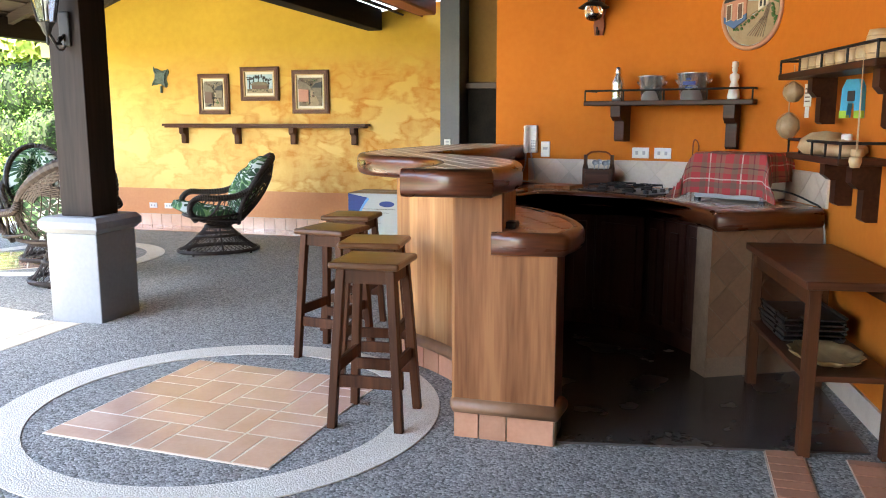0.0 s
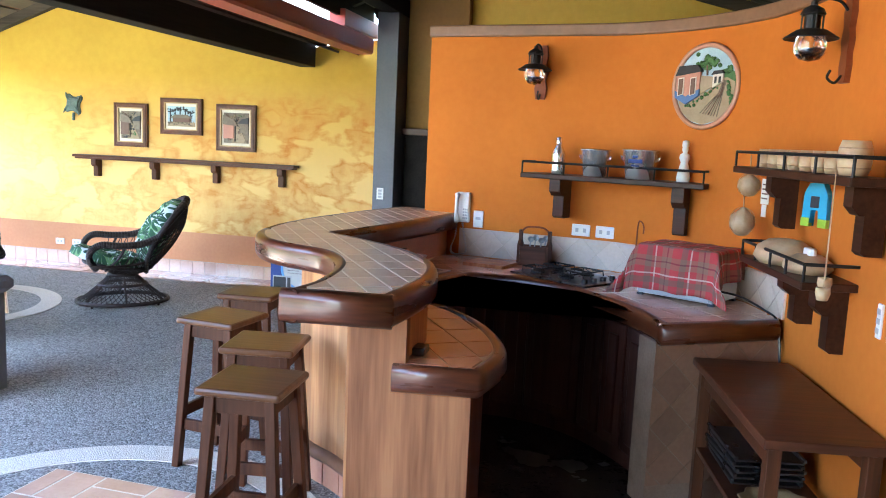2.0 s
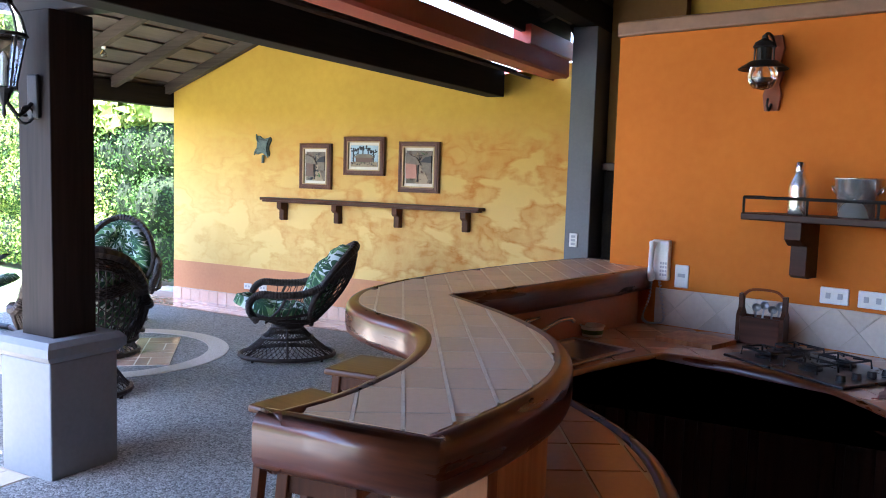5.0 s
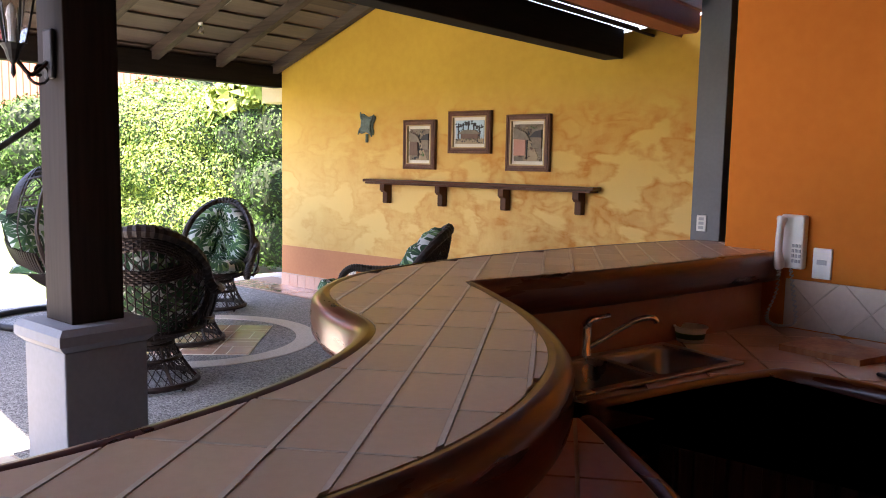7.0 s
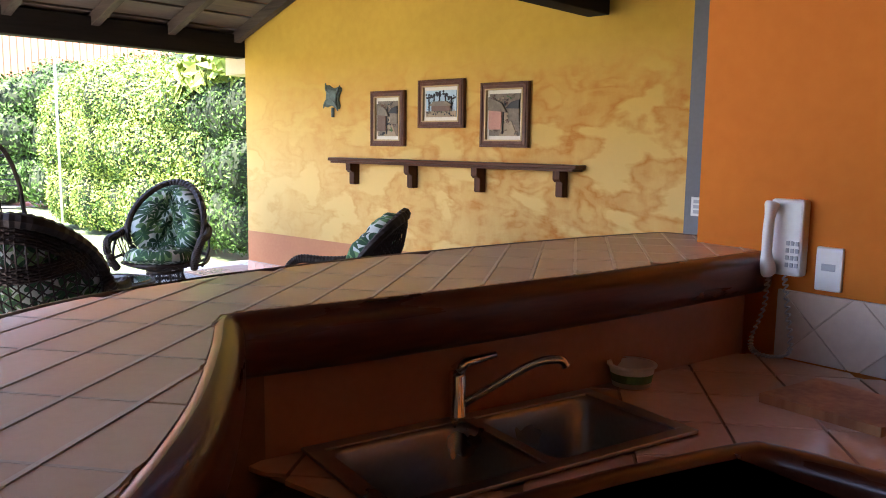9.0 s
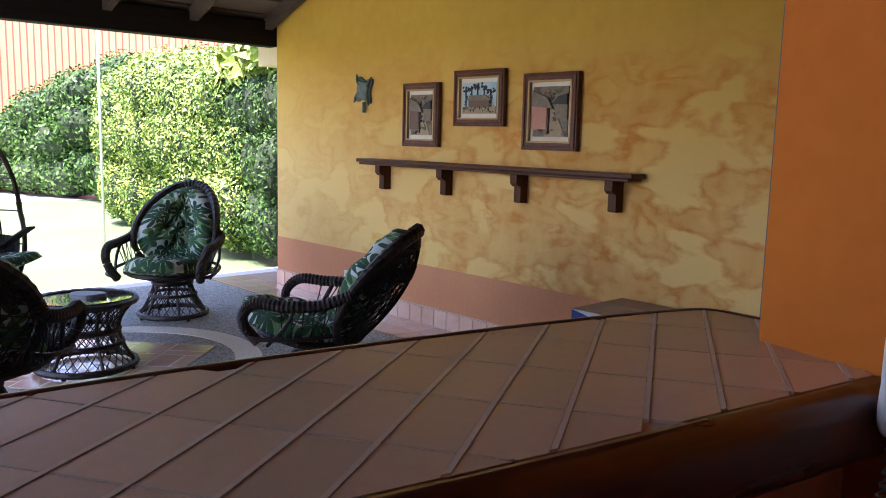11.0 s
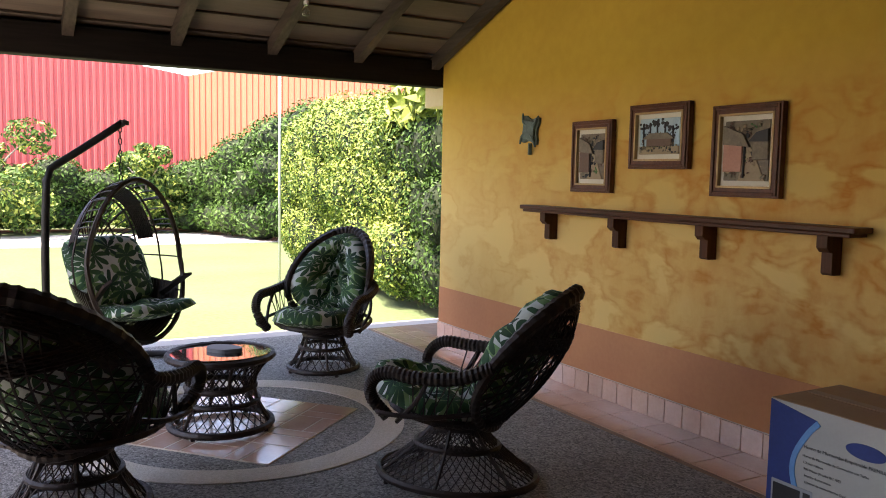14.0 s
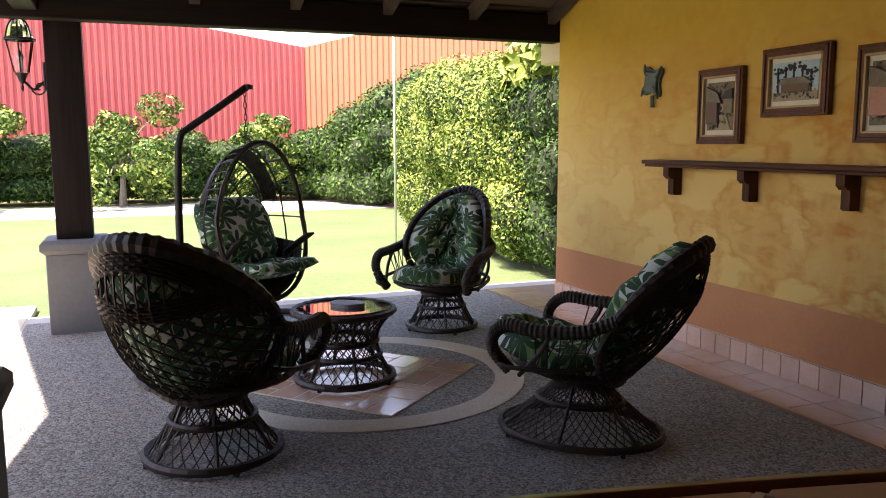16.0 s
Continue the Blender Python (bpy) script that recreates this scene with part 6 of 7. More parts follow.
part("bottom", boxes(((-0.086, -0.036, 0.0), (0.086, 0.036, 0.012))), DARK_WOOD_X, caddy)
part("handle", tube(bmesh.new(), smooth_path([(-0.09, 0, 0.215), (-0.05, 0, 0.245), (0.05, 0, 0.245), (0.09, 0, 0.215)], 5), 0.007, 6), COPPER, caddy)
for x, y, a in ((-0.04, 0.0, 12), (-0.015, 0.015, -8), (0.03, -0.01, 16), (0.05, 0.012, -14)):
    sp = thing("spoon", pose(-0.235 + x, 6.20 + y, CT + 0.012, a, 6, 0), "steel spoon standing in the caddy", "spoon", "cutlery in the caddy")
    part("stem", boxes(((-0.004, -0.001, 0.0), (0.004, 0.002, 0.15))), SINK_STEEL, sp)
    part("ladle", lathe(bmesh.new(), [(0, -0.012), (0.016, -0.007), (0.02, 0.0), (0.018, 0.0), (0.013, -0.005), (0, -0.009)], 14), SINK_STEEL, sp).matrix_basis = pose(0, 0, 0.16, 90)

# cloth-covered oven
oven = thing("covered_oven", pose(0.665, 5.48, CT - 0.004, 0, 0, -30), "white countertop oven under a red tartan cloth", "oven")
part("oven_body", boxes(((-0.215, -0.15, 0.012), (0.215, 0.15, 0.275), 0.012)), PLASTIC, oven)
for x in (-0.2, 0.2):
    for y in (-0.13, 0.13):
        part("foot", boxes(((x - 0.015, y - 0.015, 0), (x + 0.015, y + 0.015, 0.012))), BLACK, oven)
part("control_strip", boxes(((-0.2, -0.166, 0.02), (0.2, -0.159, 0.055), 0.002)), GREY_PLASTIC, oven)
cloth = bmesh.new()
uvl = cloth.loops.layers.uv.new("UVMap")
NX, NY = 44, 36
gv = {}
for i in range(NX + 1):
    for j in range(NY + 1):
        u, v = -0.47 + 0.86 * i / NX, -0.40 + 0.66 * j / NY
        ox, oy = max(0, abs(u) - 0.222), max(0, abs(v) - 0.157)
        drop = max(ox, oy) * 0.98 + 0.25 * min(ox, oy)
        px = math.copysign(min(abs(u), 0.222) + 0.05 * ox + 0.028 * (ox > 0) * (0.5 + 0.5 * math.sin(v * 28)) * min(1, ox * 8), u)
        py = math.copysign(min(abs(v), 0.157) + 0.05 * oy + 0.028 * (oy > 0) * (0.5 + 0.5 * math.sin(u * 26 + 1)) * min(1, oy * 8), v)
        if ox > 0 and oy > 0:
            px += math.copysign(0.35 * min(ox, oy), u)
            py += math.copysign(0.35 * min(ox, oy), v)
        pz = 0.281 - drop + 0.003 * math.sin(u * 40) * math.cos(v * 37)
        gv[i, j] = (cloth.verts.new((px, py, max(pz, 0.008))), (u, v))
for i in range(NX):
    for j in range(NY):
        c = [gv[i, j], gv[i + 1, j], gv[i + 1, j + 1], gv[i, j + 1]]
        f = cloth.faces.new([q[0] for q in c])
        for lp, q in zip(f.loops, c):
            lp[uvl].uv = q[1]
cover = part("cloth_cover", cloth, PLAID, None, "", True)
tagged(cover, "red tartan cloth draped over the oven", "cloth")
cover.matrix_basis = pose(0.665, 5.48, CT - 0.004, 0, 0, -30)
solid_mod = cover.modifiers.new("thick", "SOLIDIFY")
solid_mod.thickness = 0.004
solid("wire_hook", tube(bmesh.new(), smooth_path([(0.40, 6.10, CT), (0.40, 6.10, 1.22), (0.42, 6.09, 1.25), (0.435, 6.085, 1.22), (0.435, 6.085, 1.18)], 4), 0.005, 6), COPPER, "copper wire hook standing behind the oven", "hook")
solid("power_cord", tube(bmesh.new(), smooth_path([(0.80, 5.25, 1.0), (0.90, 5.20, 0.99), (1.0, 5.12, 0.95), (1.06, 5.06, 0.90), (1.08, 5.03, 0.7)], 6), 0.006, 6), BLACK, "black power cord running down from the oven", "cord")

# sockets on the orange wall
for x, y in ((0.01, 6.3), (0.18, 6.24)):
    outlet(on_wall(x, y, 1.155), 0.12, 0.075, [(-0.025, 0, 0.02, 0.026), (0.025, 0, 0.02, 0.026)], "off-white double wall socket over the worktop")
for x, y in ((1.215, 4.07), (1.225, 3.99)):
    outlet(on_wall(x, y, 1.13), 0.036, 0.125, [(0, 0.035, 0.026, 0.02), (0, 0.0, 0.026, 0.02), (0, -0.035, 0.026, 0.02)], "brass-edged switch plate on the orange wall", "switch")

# wall telephone
phone = thing("wall_telephone", on_wall(-0.735, 6.42, 1.245) @ Matrix.Diagonal((0.72, 0.9, 0.97, 1)), "off-white corded wall telephone", "telephone")
part("phone_body", boxes(((-0.065, -0.045, -0.105), (0.065, 0.0, 0.105), 0.010)), PLASTIC, phone)
part("handset", tube(bmesh.new(), smooth_path([(-0.035, -0.075, 0.095), (-0.035, -0.088, 0.05), (-0.035, -0.092, -0.02), (-0.035, -0.088, -0.06), (-0.035, -0.072, -0.10)], 4), [0.024, 0.026, 0.022, 0.019, 0.018, 0.018, 0.018, 0.018, 0.018, 0.018, 0.019, 0.02, 0.022, 0.024, 0.026, 0.026, 0.024], 10), PLASTIC, phone, "", True)
for i in range(4):
    for j in range(3):
        part("key", boxes(((0.008 + j * 0.018, -0.049, -0.02 - i * 0.02), (0.020 + j * 0.018, -0.0445, -0.008 - i * 0.02), 0.001)), GREY_PLASTIC, phone)
lead = smooth_path([(-0.035, -0.075, -0.11), (-0.045, -0.075, -0.20), (-0.08, -0.085, -0.29), (-0.05, -0.10, -0.322), (0.03, -0.10, -0.322), (0.075, -0.085, -0.30), (0.04, -0.06, -0.20), (0.005, -0.04, -0.105)], 32)
coil = [p + Vector((0.008 * math.cos(k * 1.1), 0.008 * math.sin(k * 1.1), 0.004 * math.cos(k * 1.1))) for k, p in enumerate(lead)]
part("coiled_cord", tube(bmesh.new(), coil, 0.0032, 4), GREY_PLASTIC, phone, "grey coiled cord")
outlet(on_wall(-0.65, 6.41, 1.17), 0.07, 0.115, [(0, 0.005, 0.036, 0.018)], "off-white switch plate beside the telephone", "switch")


# ---- orange wall: shelves, lamps, plaque ----
def rail_shelf(m, length, depth, name_label, brackets, reach=0.9):
    t = thing("gallery_shelf", m, name_label, "shelf", "iron-railed shelves")
    part("board", boxes(((-length / 2, -depth, -0.032), (length / 2, 0, 0), 0.005)), SHELF_WOOD, t)
    for x in [(-length / 2 + 0.008) + (length - 0.016) * k / 4 for k in range(5)]:
        part("rail_post", tube(bmesh.new(), [(x, -depth + 0.01, 0), (x, -depth + 0.01, 0.07)], 0.006, 5), IRON, t)
    part("rail", tube(bmesh.new(), [(-length / 2 + 0.008, -0.01, 0.068), (-length / 2 + 0.008, -depth + 0.01, 0.068), (length / 2 - 0.008, -depth + 0.01, 0.068), (length / 2 - 0.008, -0.01, 0.068)], 0.0075, 5), IRON, t, "thin black iron rail")
    for x, drop in brackets:
        bracket(t, x, -0.0325, depth * reach, drop, SHELF_WOOD, 0.07)
    return t


SH1 = pose(0.262, 6.12, 1.515, 0, 0, -19)
rail_shelf(SH1, 1.14, 0.21, "dark wooden shelf with an iron rail and silver buckets", [(-0.34, 0.245), (0.42, 0.28)])
SH2 = pose(1.115, 4.62, 1.635, 0, 0, -80)
rail_shelf(SH2, 1.26, 0.20, "dark wooden shelf with an iron rail and clay cups", [(-0.34, 0.235), (0.46, 0.25)], 0.62)
SH3 = pose(1.155, 4.72, 1.22, 0, 0, -81)
rail_shelf(SH3, 0.78, 0.24, "dark wooden shelf with an iron rail and gourds", [(-0.08, 0.22), (0.28, 0.26)], 0.62)


def standing(name, base, x, y, profile, material, label, category, group="", n=28):
    m = base @ pose(x, y, 0.001)
    t = thing(name, m, label, category, group)
    part("vessel", lathe(bmesh.new(), profile, n), material, t, "", True)
    return t


sk = standing("cocktail_shaker", SH1, -0.36, -0.11, [(0, 0), (0.038, 0), (0.042, 0.02), (0.043, 0.12), (0.040, 0.135), (0.022, 0.17), (0.020, 0.185), (0, 0.186)], STEEL, "brushed steel cocktail shaker on the shelf", "shaker")
part("cap", lathe(bmesh.new(), [(0.020, 0.186), (0.021, 0.19), (0.020, 0.222), (0.016, 0.228), (0, 0.229)], 18), CHROME, sk, "", True)


def bucket(x, r, h, label):
    t = standing("ice_bucket", SH1, x, -0.115, [(0, 0), (r * 0.74, 0), (r * 0.78, 0.004), (r, h), (r + 0.006, h + 0.003), (r + 0.004, h + 0.008), (r - 0.004, h), (r * 0.74, 0.008), (0, 0.008)], STEEL, label, "ice bucket", "ice buckets")
    for s in (-1, 1):
        ring = [(s * (r + 0.004 + 0.010 * math.sin(q)), 0.016 * math.cos(q), h * 0.72 + 0.016 * math.sin(q)) for q in [2 * math.pi * k / 12 for k in range(12)]]
        part("ring_handle", tube(bmesh.new(), ring, 0.004, 5, True), CHROME, t)
    return t


bucket(-0.115, 0.088, 0.155, "stainless steel ice bucket with ring handles")
bk = bucket(0.165, 0.105, 0.165, "stainless steel beer bucket with a dark blue print")
for z, w, h in ((0.105, 0.085, 0.022), (0.078, 0.05, 0.010), (0.13, 0.03, 0.014)):
    bm = bmesh.new()
    rr = 0.105 * (0.78 + 0.22 * z / 0.165) + 0.0012
    row = []
    for k in range(9):
        a = -math.pi / 2 + (k / 8 - 0.5) * w / rr
        row.append((bm.verts.new((rr * math.cos(a), rr * math.sin(a), z - h / 2)), bm.verts.new((rr * math.cos(a) * 1.006, rr * math.sin(a) * 1.006, z + h / 2))))
    for a, b in zip(row, row[1:]):
        bm.faces.new((a[0], b[0], b[1], a[1]))
    part("print_bar", bm, INK_BLUE, bk)
fig = lathe(bmesh.new(), [(0, 0), (0.036, 0), (0.040, 0.02), (0.026, 0.09), (0.020, 0.11), (0.030, 0.135), (0.028, 0.155), (0.012, 0.165), (0.018, 0.185), (0.016, 0.20), (0.02, 0.205), (0.018, 0.235), (0, 0.238)], 20)
solid("figurine", fig, PLASTIC, "white and dark ceramic figurine on the shelf", "figurine", smooth=True, m=SH1 @ pose(0.42, -0.10, 0.001))

for i in range(8):
    x = -0.46 + 0.122 * i
    big = i == 7
    r = 0.058 if big else 0.032
    h = 0.125 if big else 0.085
    t = standing("clay_cup", SH2, x + (0.05 if big else 0), -0.11, [(0, 0), (r * 0.78, 0), (r * 0.92, h * 0.2), (r, h * 0.42), (r, h * 0.6), (r * 0.92, h * 0.82), (r * 0.8, h), (r * 0.72, h), (r * 0.88, h * 0.6), (r * 0.68, 0.006), (0, 0.006)], CERAMIC,
                 "tan glazed clay jar at the end of the cups" if big else "small tan glazed clay barrel cup", "cup", "clay cups")
    for z in (0.22, 0.78):
        part("hoop", tube(bmesh.new(), circle(r * 0.93, h * z, 24), 0.0028, 4, True), GOURD, t)
standing("gourd_bowl", SH3, -0.12, -0.13, [(0, 0), (0.10, 0.0), (0.13, 0.03), (0.115, 0.075), (0.07, 0.105), (0, 0.115)], GOURD, "upturned dried gourd bowl on the shelf", "bowl", "gourd bowls")
g2 = standing("gourd_bowl", SH3, 0.13, -0.12, [(0, 0), (0.08, 0.0), (0.10, 0.02), (0.095, 0.045), (0.05, 0.075), (0, 0.08)], GOURD, "small dried gourd bowl with white knobs", "bowl", "gourd bowls")
for x in (-0.012, 0.03):
    part("white_knob", lathe(bmesh.new(), [(0, 0.075), (0.018, 0.075), (0.018, 0.10), (0.012, 0.105), (0, 0.106)], 12, (x, 0, 0)), PLASTIC, g2)


def hanging_gourd(m, r, h, label):
    t = thing("hanging_gourd", m, label, "gourd", "hanging gourds")
    part("gourd", lathe(bmesh.new(), [(0, -h), (r * 0.5, -h * 0.95), (r, -h * 0.6), (r * 0.9, -h * 0.3), (r * 0.3, -h * 0.08), (r * 0.12, 0), (0, 0)], 20), GOURD, t, "", True)
    part("string", tube(bmesh.new(), [(0, 0, -0.002), (0, 0.02, 0.09)], 0.003, 4), GOURD, t)
    bm = bmesh.new()
    for q in range(4):
        a = math.pi / 4 * q
        tube(bm, [(r * 1.01 * math.sin(b) * math.cos(a), r * 1.01 * math.sin(b) * math.sin(a), -h * 0.5 + h * 0.5 * math.cos(b)) for b in [math.pi * 2 * k / 20 for k in range(20)]], 0.0012, 4, True)
    part("cord_net", bm, GOURD, t)
    return t


hanging_gourd(pose(0.90, 5.27, 1.60), 0.055, 0.115, "dried gourd hanging in a cord net")
hanging_gourd(pose(0.885, 5.28, 1.43), 0.062, 0.145, "large dried gourd hanging on the orange wall")
tag = thing("paper_tag", pose(0.955, 5.12, 1.52, 0, 0, -70), "cream paper tag hanging from the shelf", "tag")
part("card", boxes(((-0.035, -0.002, -0.06), (0.035, 0.001, 0.06))), PAPER, tag)
part("card", boxes(((-0.02, -0.002, -0.12), (0.02, 0.001, -0.062))), PAPER, tag)
for i in range(4):
    part("print_bar", boxes(((-0.026, -0.0035, 0.03 - 0.022 * i), (0.024, -0.0018, 0.037 - 0.022 * i))), P_BROWN, tag)
part("string", tube(bmesh.new(), [(0, 0, 0.06), (0, 0.0, 0.10)], 0.002, 4), PAPER, tag)
flip = thing("painted_arch", on_wall(1.14, 4.72, 1.50, 0.05) @ pose(0, 0, 0, 0, 0, 26) @ Matrix.Diagonal((1.25, 1, 1, 1)), "small turquoise and lime painted arch ornament", "ornament")
bm = bmesh.new()
prism(bm, [(-0.055, -0.10), (-0.02, -0.10), (-0.015, -0.03), (0.015, -0.03), (0.02, -0.10), (0.055, -0.10), (0.05, 0.04), (0.03, 0.085), (-0.03, 0.085), (-0.05, 0.04)], 0, 0.028)
part("arch", bm, P_TEAL, flip).matrix_basis = pose(0, 0.028, 0, 90)
part("lime_foot", boxes(((-0.056, -0.003, -0.102), (-0.019, 0.02, -0.065), 0.003)), P_LIME, flip)
part("lime_foot", boxes(((0.019, -0.003, -0.102), (0.056, 0.02, -0.065), 0.003)), P_LIME, flip)
part("dark_inset", boxes(((-0.018, -0.003, -0.02), (0.018, 0.0, 0.03), 0.003)), INK, flip)
mug = thing("tiny_cups", pose(1.005, 4.07, 1.60), "two tiny clay cups hanging on a string", "cup")
for dx, dz in ((0.0, -0.36), (0.045, -0.33)):
    part("cup", lathe(bmesh.new(), [(0, -0.045), (0.018, -0.045), (0.026, -0.02), (0.024, 0.0), (0.021, 0.0), (0.016, -0.04), (0, -0.04)], 16, (dx * 0.3, dx, dz)), CERAMIC, mug, "", True)
    part("string", tube(bmesh.new(), [(dx * 0.3, dx, dz - 0.002), (0.0, 0.0, 0.06)], 0.0022, 4), GOURD, mug)


def wall_lamp(m, label):
    """Ship's lamp on a carved wooden back with an iron scroll arm."""
    t = thing("wall_lamp", m, label, "wall lamp", "wall lamps")
    bm = bmesh.new()
    prism(bm, [(-0.03, -0.17), (0.03, -0.17), (0.04, -0.10), (0.03, -0.05), (0.045, 0.0), (0.03, 0.05), (0.042, 0.11), (0.03, 0.17), (-0.03, 0.17), (-0.042, 0.11), (-0.03, 0.05), (-0.045, 0.0), (-0.03, -0.05), (-0.04, -0.10)], 0, 0.025)
    part("wood_back", bm, COPPER, t, "carved red-brown wooden back").matrix_basis = pose(0, 0, 0, 90)
    part("arm", tube(bmesh.new(), smooth_path([(0, -0.025, -0.14), (0, -0.05, -0.17), (0, -0.08, -0.15), (0, -0.07, -0.12)], 5) , 0.006, 6), IRON, t)
    part("arm", tube(bmesh.new(), smooth_path([(0, -0.025, 0.12), (0, -0.06, 0.155), (0, -0.12, 0.165), (0, -0.16, 0.15)], 5), 0.007, 6), IRON, t)
    c = (0, -0.16, 0)
    part("cap", lathe(bmesh.new(), [(0, 0.15), (0.012, 0.15), (0.014, 0.135), (0.04, 0.12), (0.05, 0.10), (0.045, 0.095), (0, 0.10)], 20, c), IRON, t)
    for q in range(4):
        a = math.pi / 2 * q
        part("cage_bar", tube(bmesh.new(), [(c[0] + 0.042 * math.cos(a), c[1] + 0.042 * math.sin(a), 0.10), (c[0] + 0.042 * math.cos(a), c[1] + 0.042 * math.sin(a), 0.03)], 0.004, 5), IRON, t)
    part("chimney", lathe(bmesh.new(), [(0.032, 0.035), (0.032, 0.095), (0.030, 0.095), (0.030, 0.035)], 18, c), IRON, t)
    part("brim", lathe(bmesh.new(), [(0.03, 0.036), (0.06, 0.03), (0.105, 0.0), (0.108, 0.004), (0.06, 0.036), (0.03, 0.042)], 28, c), IRON, t)
    part("globe", lathe(bmesh.new(), [(0.05, 0.02), (0.064, -0.02), (0.06, -0.055), (0.04, -0.08), (0, -0.09), (0.0, -0.087), (0.038, -0.077), (0.057, -0.053), (0.061, -0.02), (0.047, 0.02)], 24, c), CLEAR, t, "clear glass globe", True).visible_shadow = False
    part("bulb", lathe(bmesh.new(), [(0, -0.055), (0.016, -0.05), (0.024, -0.03), (0.014, 0.0), (0.012, 0.02), (0, 0.02)], 14, c), CLEAR, t, "", True)
    return t


wall_lamp(on_wall(-0.28, 6.34, 2.15), "unlit iron ship's lamp on a carved wooden back")
wall_lamp(on_wall(1.14, 4.66, 2.17), "unlit iron ship's lamp with a glass globe")

plaque = thing("round_plaque", on_wall(0.72, 5.87, 2.06), "round terracotta relief plaque of a village street", "plaque")


def flat(pts, d0, d1):
    """A flat piece in the plaque's face, drawn in (x, z), between two depths."""
    bm = bmesh.new()
    a = [bm.verts.new((x, -d0, z)) for x, z in pts]
    b = [bm.verts.new((x, -d1, z)) for x, z in pts]
    bm.faces.new(a); bm.faces.new(b[::-1])
    for i in range(len(pts)):
        j = (i + 1) % len(pts)
        bm.faces.new((a[i], b[i], b[j], a[j]))
    return bm


PR = 0.228
disc = lambda r: [(r * math.cos(2 * math.pi * i / 48), r * math.sin(2 * math.pi * i / 48)) for i in range(48)]
part("rim", tube(bmesh.new(), [(PR * math.cos(2 * math.pi * i / 64), -0.028, PR * math.sin(2 * math.pi * i / 64)) for i in range(64)], 0.015, 8, True), RED_TILE, plaque, "terracotta rim", True)
part("back_disc", flat(disc(PR), 0.0, 0.02), RED_TILE, plaque)
art = part("sky_field", flat(disc(PR - 0.01), 0.02, 0.024), P_SKY, plaque)
LIM = PR - 0.014
inside = lambda pts: [(x, z) if math.hypot(x, z) < LIM else (x * LIM / math.hypot(x, z), z * LIM / math.hypot(x, z)) for x, z in pts]
part("far_hill", flat(inside([(0.06, 0.0), (0.21, -0.02), (0.2, 0.07), (0.15, 0.095), (0.10, 0.085)]), 0.024, 0.027), P_GREEN, art)
part("road", flat(inside([(-0.22, -0.02), (-0.17, -0.14), (-0.10, -0.2), (0.0, -0.22), (0.1, -0.2), (0.17, -0.14), (0.21, -0.06), (0.205, 0.02), (0.15, 0.045), (0.11, 0.04), (0.02, -0.03)]), 0.025, 0.029), P_ROAD, art)
for k in range(7):
    a = k / 6
    part("wheel_rut", tube(bmesh.new(), [(0.128 + 0.02 * a, -0.031, 0.03), (0.10 + 0.03 * a, -0.031, -0.04), (-0.02 + 0.12 * a, -0.031, -0.15 - 0.02 * a)], 0.0028, 4), P_BROWN if k % 2 else P_DUSK, art)
part("ochre_wall", flat([(-0.03, -0.045), (0.065, 0.0), (0.065, 0.05), (-0.03, 0.06)], 0.028, 0.036), P_ROAD, art)
part("pink_house", flat(inside([(-0.21, -0.055), (-0.125, -0.095), (-0.03, -0.045), (-0.03, 0.085), (-0.21, 0.075)]), 0.03, 0.042), P_PINK, art)
part("blue_dado", flat(inside([(-0.21, -0.06), (-0.126, -0.10), (-0.029, -0.05), (-0.029, -0.015), (-0.126, -0.055), (-0.21, -0.02)]), 0.031, 0.0435), P_BLUE, art)
part("house_roof", flat(inside([(-0.22, 0.068), (-0.015, 0.082), (-0.045, 0.12), (-0.19, 0.125)]), 0.03, 0.052), INK, art)
for x in (-0.165, -0.075):
    part("door_frame", flat([(x - 0.022, -0.052), (x + 0.022, -0.042), (x + 0.022, 0.055), (x - 0.022, 0.05)], 0.04, 0.045), PAPER, art)
    part("shutter", flat([(x - 0.015, -0.048), (x + 0.015, -0.04), (x + 0.015, 0.048), (x - 0.015, 0.044)], 0.044, 0.0475), P_BROWN, art)
part("white_house", flat([(0.062, -0.012), (0.13, 0.022), (0.13, 0.068), (0.062, 0.064)], 0.03, 0.042), PAPER, art)
part("house_roof", flat([(0.052, 0.060), (0.138, 0.066), (0.12, 0.084), (0.068, 0.082)], 0.03, 0.046), INK, art)
for x in (0.082, 0.111):
    part("shutter", flat([(x - 0.007, 0.012), (x + 0.007, 0.018), (x + 0.007, 0.05), (x - 0.007, 0.048)], 0.041, 0.0445), INK, art)
prng = random.Random(19)
for x, z, r, m_ in ((0.0, 0.135, 0.05, P_GREEN), (0.045, 0.125, 0.045, P_GREEN), (-0.03, 0.12, 0.036, P_GREEN), (0.16, 0.085, 0.03, P_GREEN)):
    bm = bmesh.new()
    for _ in range(16):
        bmesh.ops.create_icosphere(bm, subdivisions=1, radius=r * prng.uniform(0.22, 0.42), matrix=Matrix.Translation((x + prng.gauss(0, r * 0.5), -0.030, z + prng.gauss(0, r * 0.42))) @ Matrix.Diagonal((1, 0.35, 0.85, 1)))
    part("tree_crown", bm, m_, art, "", True)
part("tree_trunk", tube(bmesh.new(), [(0.012, -0.032, 0.06), (0.008, -0.034, 0.115)], 0.006, 5), P_BROWN, art)
